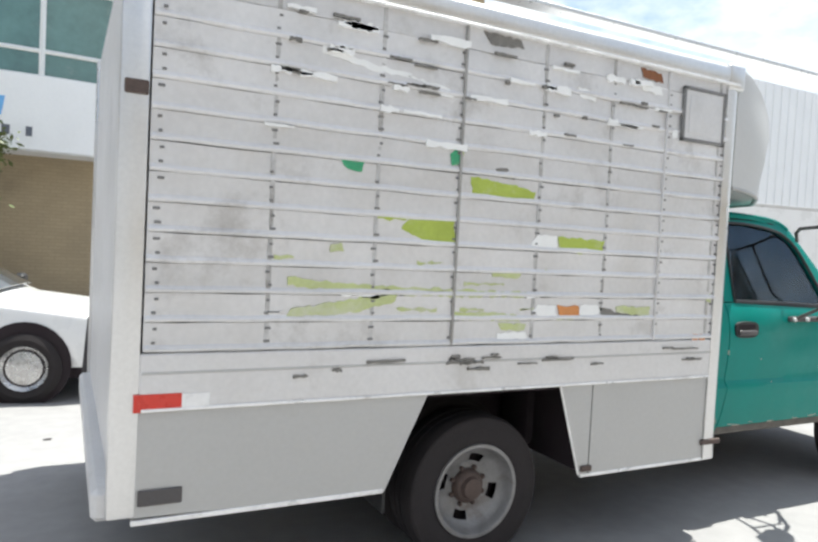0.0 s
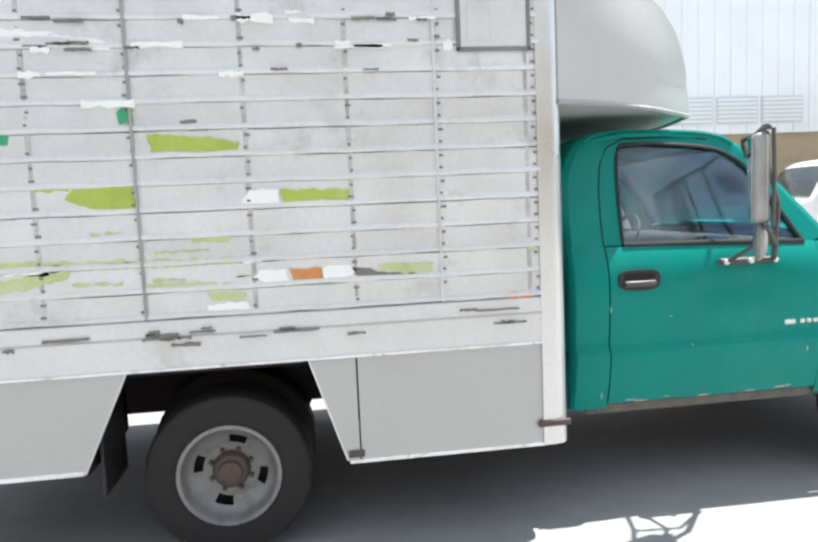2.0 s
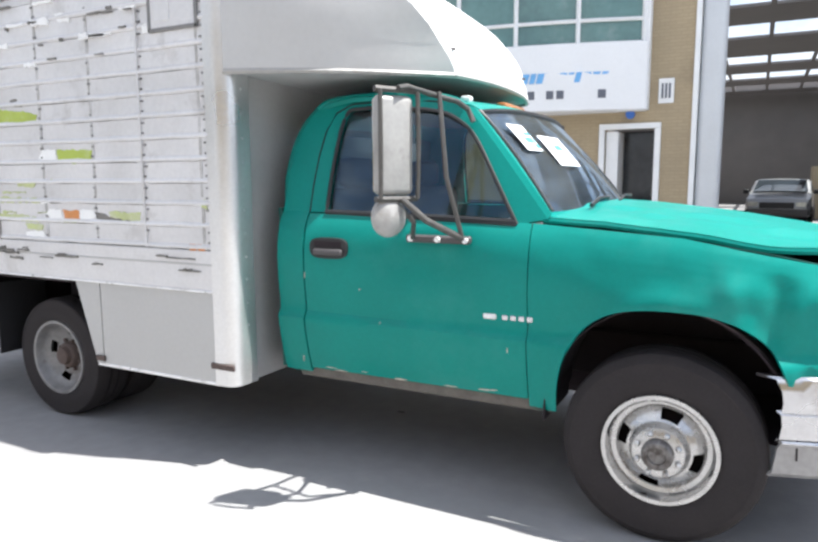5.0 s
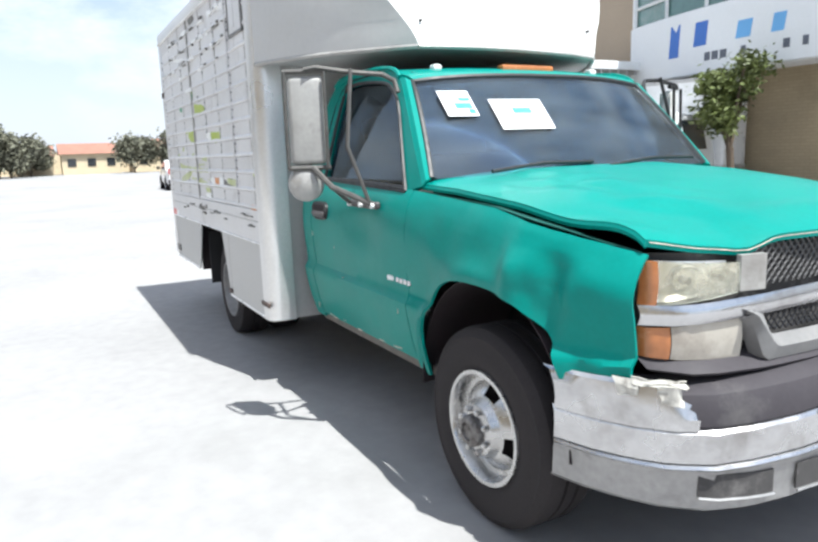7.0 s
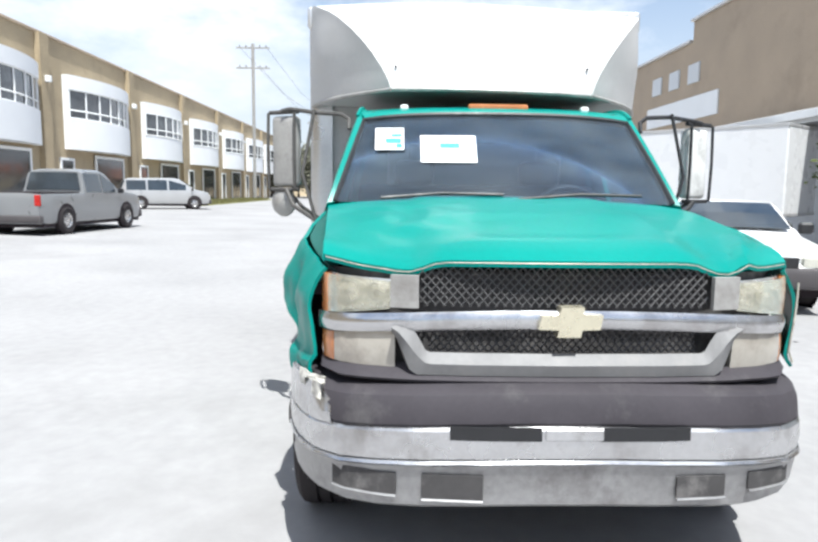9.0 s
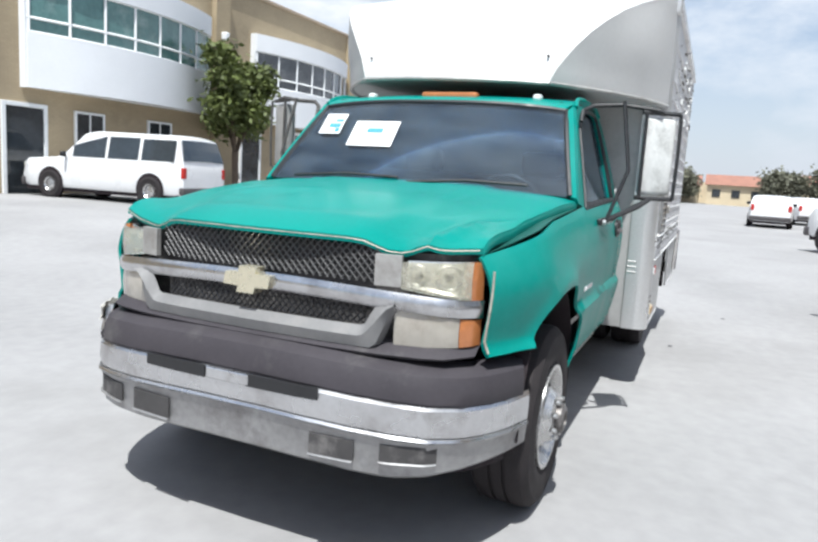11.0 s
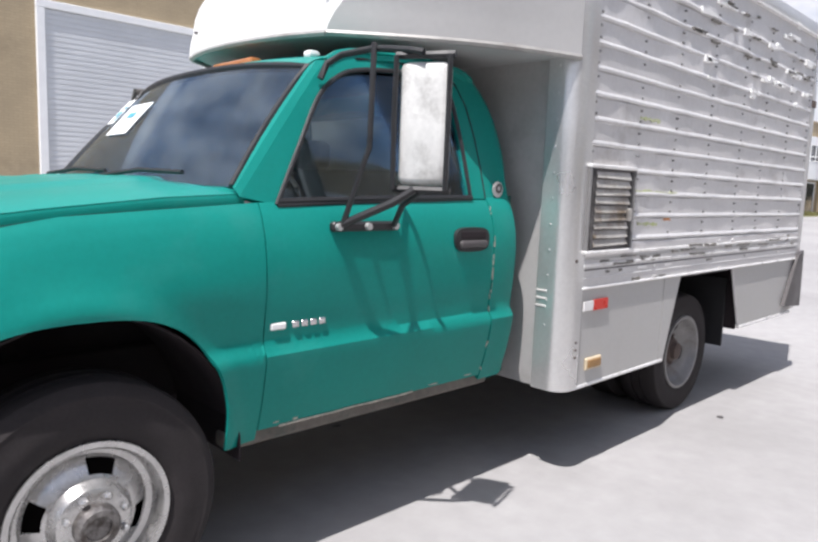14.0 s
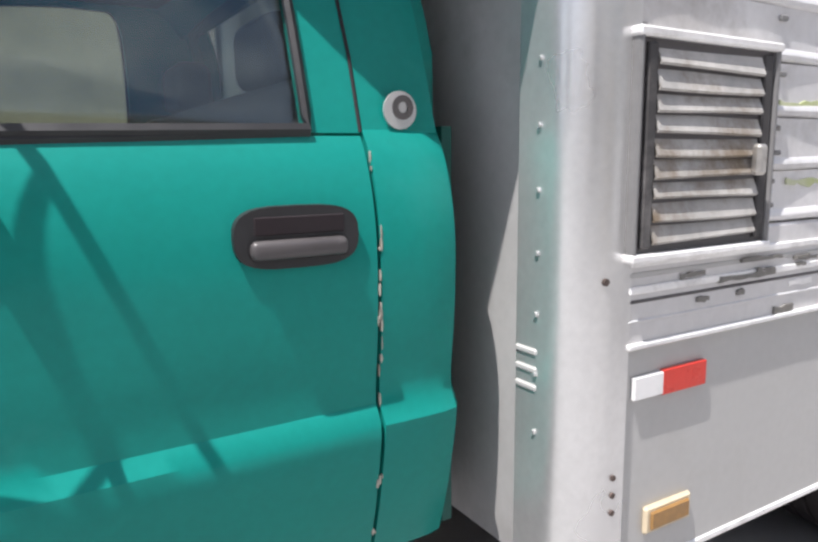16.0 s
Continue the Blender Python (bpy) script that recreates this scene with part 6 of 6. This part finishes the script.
# row beyond the truck's left side
YA = 11.5
ROOF_A = 8.2
wall_a = tagged(empty("wall_left_row"), "tan rendered industrial unit with a white bow front and an open loading bay", "building", kind="structure")
for x0, x1, z0, z1, m_ in ((-62, -25, 0, 7.4, M_BROWN), (-25, -10.9, 0, ROOF_A, M_BROWN), (-10.9, -2.72, 0, ROOF_A, M_BRICKW), (-2.72, -1.70, 2.52, ROOF_A, M_BRICKW), (-1.70, -0.98, 0, ROOF_A, M_BRICKW), (-0.98, 3.74, 5.9, ROOF_A, M_BRICKW), (3.74, 4.30, 0, ROOF_A, M_BRICKW), (4.30, 46, 0, 2.93, M_BRICKW)):
    part("wall_panel", slab(x0, x1, YA, YA + 0.35, z0, z1), m_, wall_a)
part("white_wall", slab(4.30, 46, YA - 0.06, YA + 0.3, 2.93, ROOF_A - 0.6), M_WPANEL, wall_a, "white profiled wall cladding")
for k in range(40):
    x = 4.65 + k * 0.42
    part("cladding_rib", slab(x, x + 0.05, YA - 0.085, YA - 0.055, 2.94, ROOF_A - 0.62), M_WPANEL, wall_a)
for x0 in (5.58, 6.78, 7.98):
    lv = part("wall_vent", slab(x0, x0 + 1.1, YA - 0.10, YA - 0.05, 3.17, 3.82), M_SHUTTER, wall_a, "grey louvred wall vent")
    for j in range(6):
        part("blade", slab(x0 + 0.04, x0 + 1.06, YA - 0.13, YA - 0.09, 3.22 + j * 0.1, 3.27 + j * 0.1), M_WFRAME, lv)
bay_front(wall_a, -6.37, 4.48, YA, -1, 0.0, (2.88, 4.22, 5.9, 6.6))
# open door beside the loading bay; a dark sheet stands for its unlit room
dr = part("doorway", slab(-2.70, -1.72, YA + 0.8, YA + 0.85, 0, 2.50), M_DKPANE_VOID, wall_a, "open doorway in a white frame, a dark sheet for its unlit room")
for a, b, c, d in ((-2.84, -2.72, 0, 2.50), (-1.70, -1.58, 0, 2.50), (-2.84, -1.58, 2.503, 2.62)):
    part("frame", slab(a, b, YA - 0.06, YA + 0.05, c, d, 0.01), M_WFRAME, dr)
part("door_leaf", slab(-2.70, -2.45, YA + 0.05, YA + 0.75, 0.02, 2.46), M_WFRAME, dr)
part("notice_board", slab(-1.66, -1.36, YA - 0.05, YA, 3.0, 3.5, 0.01), M_WFRAME, wall_a, "small framed notice")
for k in range(3):
    part("notice_bar", slab(-1.60 + 0.07 * k, -1.56 + 0.07 * k, YA - 0.058, YA - 0.05, 3.1, 3.4), M_SDARK, wall_a)
part("round_lamp", lathe([(0, 0), (0.09, 0), (0.09, 0.08), (0, 0.1)], 16, None, None, -2.2, 2.80), M_SBLUE, wall_a).location = (0, YA - 0.1, 0)
for x0 in (-0.98, 3.74):
    part("bay_jamb", slab(x0 - (0.02 if x0 < 0 else 0.08), x0 + (0.08 if x0 < 0 else 0.02), YA - 0.05, YA + 0.36, 0, 5.89), M_WFRAME, wall_a)
part("bay_jamb", slab(-0.89, -0.42, YA + 0.02, YA + 0.34, 0, 5.89, 0.12, seg=4), M_SHUTTER, wall_a, "pale rounded steel jamb")
part("bay_lintel", slab(-1.0, 3.76, YA - 0.05, YA + 0.05, 5.895, 6.01), M_WFRAME, wall_a)
part("roof_edge", slab(-25.1, 46, YA - 0.12, YA + 0.4, ROOF_A, ROOF_A + 0.12, 0.02), M_SILVER, wall_a)
part("roof_edge", slab(-62, -25.1, YA - 0.12, YA + 0.4, 7.4, 7.52, 0.02), M_SILVER, wall_a)
part("low_wall", slab(-34, -11.0, YA - 0.03, YA - 0.004, 0, 3.3), M_WPANEL, wall_a, "pale painted lower wall under the canopy")
part("pale_panel", slab(-29.5, -22.5, YA - 0.06, YA - 0.004, 4.3, 5.2), M_WPANEL, wall_a, "pale band on the brown wall")
for k in range(3):
    part("small_window", slab(-29.0 + 1.9 * k, -28.0 + 1.9 * k, YA - 0.06, YA - 0.004, 5.75, 6.5), M_SHUTTER, wall_a)
part("hall_wall", slab(-8, -7.8, YA + 0.35, 42, 0, 7.0), M_HALL, wall_a)
part("hall_wall", slab(7.0, 7.2, YA + 0.35, 42, 0, 7.0), M_HALL, wall_a)
part("hall_wall", slab(-8, 7.2, 42, 42.3, 0, 7.0), M_HALL, wall_a)
part("back_block", slab(-62, -8.1, YA + 0.35, 24, 0, 7.3), M_BROWN, wall_a)
part("back_block", slab(7.3, 46, YA + 0.35, 24, 0, ROOF_A - 0.6), M_WPANEL, wall_a)
# hall roof: sheets with rows of roof lights between them
y_ = YA + 0.35
for yl in (16.6, 21.6, 28.0, 33.0, 37.6, 41.9):
    part("roof_sheet", slab(-8, 7.2, y_, yl, 6.4, 6.5), M_HALL, wall_a)
    for xx in [float(v) for v in np.linspace(-7.9, 6.9, 10)]:
        part("roof_strip", slab(xx, xx + 0.14, yl, yl + 2.5, 6.4, 6.5), M_HALL, wall_a)
    y_ = yl + 2.5
for k in range(7):
    part("brace", tube([(6.9, YA + 1.0 + k * 4.0, 1.8), (6.9, YA + 4.6 + k * 4.0, 5.9)], 0.10, 6), M_HALL, wall_a)
    part("wall_post", slab(6.85, 7.0, YA + 0.9 + k * 4.0, YA + 1.1 + k * 4.0, 0, 6.4), M_HALL, wall_a)
# sign on the bow: plain bars for the lettering
def bow_y(x):
    u = (x + 6.37) / 4.48
    return YA - 0.25 - 0.75 * (1 - u * u) - 0.03


sign = part("sign_board", thick(grid([[(x, bow_y(x) - 0.01, z) for x in linspace(-10.75, -2.0, 16)] for z in (2.95, 4.15)]), 0.02), M_WPANEL, wall_a, "white company sign with blue lettering")
rs = random.Random(5)
x = -9.3
while x < -2.7:
    big = x < -4.7
    w = rs.uniform(0.24, 0.36) if big else rs.uniform(0.10, 0.15)
    hh = (rs.choice((0.34, 0.34, 0.5)) if x > -9.0 else 0.7) if big else 0.2
    zz = 3.45 if x > -9.0 else 3.3
    part("letter_bar", thick(grid([[(xx + 0.05 * (z > zz), bow_y(xx) - 0.04, z) for xx in (x, x + w)] for z in (zz, zz + hh)]), 0.02), M_SBLUE if x < -7.4 else M_SLIGHT, sign)
    x += w + (0.07 if big else 0.035)
x = -8.4
while x < -2.45:
    w = rs.uniform(0.10, 0.16)
    part("letter_bar", thick(grid([[(xx, bow_y(xx) - 0.04, z) for xx in (x, x + w)] for z in (3.12, 3.29)]), 0.02), M_SDARK, sign)
    x += w + (0.06 if rs.random() < 0.88 else 0.18)

# low canopy further along that row
can = tagged(empty("canopy"), "low grey steel canopy with a pale rim against the units", "canopy")
part("roof", slab(-30, -10.5, 9.5, YA - 0.01, 3.28, 3.34, 0.01), M_SILVER, can)
part("rim", slab(-30, -10.45, 9.42, 9.5, 3.20, 3.40, 0.01), M_WFRAME, can)
part("rim", slab(-10.5, -10.42, 9.42, YA - 0.01, 3.20, 3.40, 0.01), M_WFRAME, can)
for k in range(7):
    part("purlin", slab(-30, -10.53, 9.55 + k * 0.28, 9.61 + k * 0.28, 3.10, 3.28), M_SILVER, can)
for xx in (-29.5, -25, -20.0, -14.9):
    part("beam", slab(xx, xx + 0.12, 9.5, YA - 0.01, 2.90, 3.10), M_SILVER, can)
    part("post", tube([(xx + 0.06, 9.58, 0), (xx + 0.06, 9.58, 2.93)], 0.05, 8), M_SILVER, can)

# row beyond the truck's right side
YB = -17.0
for k in range(9):
    xr = -10.7 - 10.5 * k
    base = ground_z(xr - 4, YB) + 0.0
    unit = tagged(empty("unit_right_row"), "tan industrial unit with a white bow front and green windows", "building", "units of the right row", kind="structure")
    x0, x1 = xr - 9.2, xr + 1.3
    part("wall", slab(x0, x1, YB - 6, YB, base - 1.0, base + 8.2), M_BRICKW, unit)
    part("parapet_cap", slab(x0, x1, YB - 6, YB + 0.1, base + 8.2, base + 8.32, 0.02), M_BROWN, unit)
    part("pier", slab(xr - 8.9, xr - 8.1, YB, YB + 0.25, base - 1, base + 8.2), M_BRICKW, unit)
    bay_front(unit, xr - 3.9, 3.8, YB, 1, base, (3.05, 4.6, 6.0, 6.7), M_FARPANE if k > 0 else None)
    opening_frame(unit, xr - 0.75, xr + 0.45, YB, 1, base, base + 2.5, 0.12, M_DKPANE_VOID, "door")
    for j in range(2 if k < 1 else 0):
        opening_frame(unit, xr - 2.9 - j * 3.0, xr - 1.9 - j * 3.0, YB, 1, base + 1.3, base + 2.5, 0.07)
        part("bar", slab(xr - 2.42 - j * 3.0, xr - 2.38 - j * 3.0, YB, YB + 0.08, base + 1.3, base + 2.5), M_WFRAME, unit)
    # wide openings under the far bays: a dark sheet stands for their shade
    if k > 0:
        opening_frame(unit, xr - 7.0, xr - 3.4, YB + 0.05, 1, base, base + 2.75, 0.14, M_DKPANE_VOID, "garage_opening_shade")
    part("wall_lamp", slab(xr - 8.6, xr - 8.35, YB + 0.25, YB + 0.5, base + 6.0, base + 6.3, 0.04), M_WFRAME, unit)
# the near unit's tall white shutter
base = ground_z(-6, YB)
sh = tagged(empty("unit_right_row"), "tan unit wall with a tall white roller shutter", "building", "units of the right row", kind="structure")
part("wall", slab(-9.4, 40, YB - 6, YB, base - 1, base + 8.2), M_BRICKW, sh)
shut = part("roller_shutter", slab(-9.4, -5.0, YB, YB + 0.06, base, base + 5.4), M_SHUTTER, sh, "pale grey roller shutter")
for j in range(40):
    part("lath", slab(-9.4, -5.0, YB + 0.06, YB + 0.075, base + 0.02 + j * 0.135, base + 0.11 + j * 0.135, 0.006), M_SHUTTER, shut)
for a, b, c, d in ((-9.6, -9.4, base, base + 5.4), (-5.0, -4.8, base, base + 5.4), (-9.6, -4.8, base + 5.403, base + 5.6)):
    part("frame", slab(a, b, YB, YB + 0.14, c, d, 0.01), M_WFRAME, shut)

# ---- trees ----
def tree(where, height, spread, leaf, count, seed, label, trunk_h=0.3, size=0.16):
    rng = random.Random(seed)
    t_ = tagged(empty("tree"), label, "tree", "yard trees")
    tops = []
    bm = bmesh.new()
    th = height * trunk_h
    tube([(0, 0, -0.1), (0.05, 0.02, th * 0.5), (0.02, -0.03, th)], height * 0.022, 8, bm)
    for k in range(9):
        a = rng.uniform(0, math.tau)
        e = rng.uniform(0.35, 1.0)
        tip = Vector((math.cos(a) * spread * rng.uniform(0.35, 0.85), math.sin(a) * spread * rng.uniform(0.35, 0.85), th + (height - th) * e * 0.85))
        mid = Vector((tip.x * 0.4, tip.y * 0.4, th + (tip.z - th) * 0.5))
        tube([(0.02, -0.03, th * 0.9), mid, tip], height * 0.008, 5, bm)
        tops += [tip, mid.lerp(tip, 0.5), tip + Vector((rng.gauss(0, 0.3), rng.gauss(0, 0.3), rng.gauss(0, 0.2))) * spread * 0.4]
    part("trunk", bm, M_BARK, t_)
    vs, fs = [], []
    for k in range(count):
        c = rng.choice(tops)
        p = c + Vector((rng.gauss(0, 1), rng.gauss(0, 1), rng.gauss(0, 0.75))) * spread * 0.22
        if p.z < th * 0.75:
            continue
        s_ = size * rng.uniform(0.6, 1.3)
        d1 = Vector((rng.gauss(0, 1), rng.gauss(0, 1), rng.gauss(0, 0.6))).normalized()
        d2 = d1.cross(Vector((rng.gauss(0, 1), rng.gauss(0, 1), rng.gauss(0, 1)))).normalized()
        i = len(vs)
        vs += [p - d1 * s_, p + d2 * s_ * 0.45, p + d1 * s_, p - d2 * s_ * 0.45]
        fs.append((i, i + 1, i + 2, i + 3))
    me = bpy.data.meshes.new("crown")
    me.from_pydata([tuple(v) for v in vs], [], fs)
    me.materials.append(leaf)
    cr = new("crown", me)
    cr.parent = t_
    x, y = where
    t_.matrix_world = Matrix.Translation((x, y, ground_z(x, y)))
    return t_


tree((-18.2, -15.2), 5.6, 1.35, M_LEAF, 5200, 11, "leafy green tree in front of the units", 0.3, 0.15)
tree((-11.0, 8.8), 2.8, 0.55, M_LEAF, 2600, 13, "small bushy tree under the canopy edge", 0.35, 0.065)
tree((-6.7, 9.5), 3.2, 0.65, M_LEAF, 3600, 12, "slim young tree beside the parked trucks", 0.4, 0.065)
rt = random.Random(3)
for k in range(12):
    yy = -16.5 + k * 1.45 + rt.uniform(-0.5, 0.5)
    if k > 9:
        yy = 8.5 + (k - 10) * 5
    tree((-90 + rt.uniform(-5, 5), yy), (7.4 if yy < -10 else 7.4 + (yy + 10) * -0.33) * rt.uniform(0.88, 1.0) if k < 10 else 4.9, rt.uniform(2.2, 2.9), M_LEAF_HAZE, 5200, 50 + k, "distant dull green tree paled for haze at the end of the yard", 0.07, 0.26)

# ---- far end of the yard ----
for k, (yy, w, hgt) in enumerate(((4, 7, 2.6), (13, 8, 3.0), (-3, 5, 2.4), (24, 10, 3.2))):
    h_ = tagged(empty("house"), "low cream building with a red tiled roof far off", "building", "far houses")
    part("wall", slab(-101, -96, yy - w / 2, yy + w / 2, 0, hgt), M_CREAM, h_)
    rf = bmesh.new()
    prism([(-101.4, hgt), (-95.6, hgt), (-98.5, hgt + 1.4)], yy - w / 2 - 0.3, yy + w / 2 + 0.3, 0, rf)
    part("roof", rf, M_ROOFTILE, h_)
    for j in range(3):
        yw = yy - w / 2 + w * (j + 0.5) / 3
        part("window", slab(-95.99, -95.93, yw - 0.5, yw + 0.5, 1.0, 2.0), M_DKPANE_VOID, h_)
tagged(mesh_ob("boundary_wall", slab(-104, -103.6, -160, 160, 0, 3.0), M_CREAM, False), "pale boundary wall at the end of the yard", "wall", kind="structure")
for wh, hd in (((-33.5, 4.0), 176), ((-40, 6.0), 190), ((-62, 9), 170), ((-70, -7), 180)):
    vehicle("sedan", "white car parked far across the yard", wh, hd, M_CARW, SEDAN_TOP, 0.98, 1.78, (-1.3, 1.35), 0.31, None, ((-0.95, -0.15, 1.34), (-0.05, 0.75, (1.36, 1.12))), (0.98, 1.04, 0.34, 1.40), None, lamp_z=0.68)

# power pole
pole = tagged(empty("power_pole"), "tall grey concrete power pole with two crossarms", "pole")
part("shaft", tube([(0, 0, -0.2), (0, 0, 8), (0, 0, 15.8)], 0.16, 10), M_POLE, pole)
for z, L_ in ((15.4, 1.7), (13.4, 1.7)):
    part("crossarm", slab(-0.06, 0.06, -L_, L_, z - 0.07, z + 0.07, 0.01), M_POLE, pole)
    for yy in (-1.35, -0.7, 0.7, 1.35):
        part("insulator", lathe([(0.0, 0), (0.06, 0.0), (0.05, 0.2), (0, 0.22)], 8), M_GREYP, pole).matrix_local = Matrix.Translation((0, yy, z + 0.06)) @ Matrix.Rotation(math.pi / 2, 4, "X")
pole.matrix_world = Matrix.Translation((-68.5, -15.0, ground_z(-68.5, -15.0)))
for yy, z in ((-1.35, 15.65), (1.35, 15.65), (0.7, 13.65)):
    tagged(mesh_ob("power_cable", tube([(-68.5, -15 + yy, z), (-95, -15 + yy, z - 0.9), (-125, -15 + yy, z)], 0.02, 4), M_DARK), "thin sagging power cable", "cable")
# second pole far off to the side
p2 = copy_thing(pole, Matrix.Translation((-125, -15, 0)))

# planted strip in front of the far units
rv_ = random.Random(88)
vs, fs = [], []
for k in range(5200):
    x, y = rv_.uniform(-68, -42), rv_.uniform(-16.2, -13.3)
    z = ground_z(x, y) + 0.06
    a, h, w = rv_.uniform(0, math.tau), rv_.uniform(0.10, 0.28), rv_.uniform(0.03, 0.06)
    i = len(vs)
    vs += [(x - w * math.cos(a), y - w * math.sin(a), z - 0.08), (x + w * math.cos(a), y + w * math.sin(a), z - 0.08), (x + rv_.uniform(-0.08, 0.08), y + rv_.uniform(-0.08, 0.08), z + h)]
    fs.append((i, i + 1, i + 2))
me = bpy.data.meshes.new("grass")
me.from_pydata(vs, [], fs)
me.materials.append(M_GRASS)
tagged(new("grass", me), "dry yellow-green grass on the planted strip", "grass", kind="stuff")
tagged(mesh_ob("grass_verge", grid([[(x, y, ground_z(x, y) + z) for x in [float(v) for v in np.linspace(-68.2, -41.8, 12)]] for y, z in ((-16.4, 0.0), (-16.35, 0.06), (-13.15, 0.06), (-13.1, -0.02))]), M_GRASS), "dry planted strip along the far units", "verge", kind="structure")

# worn marks on the yard
rg_ = random.Random(21)
for k in range(9):
    x, y = rg_.uniform(-7, 3), rg_.uniform(-1.6, 3.2)
    bm = bmesh.new()
    r0 = rg_.uniform(0.012, 0.035)
    vs = [bm.verts.new((x + r0 * rg_.uniform(0.6, 1.2) * math.cos(a) * 1.4, y + r0 * rg_.uniform(0.6, 1.2) * math.sin(a), 0.004)) for a in linspace(0, math.tau, 9)[:-1]]
    bm.faces.new(vs)
    tagged(mesh_ob("oil_stain", bm, M_GREYP, False), "small dark oil spot on the concrete", "stain", "oil spots", kind="structure")
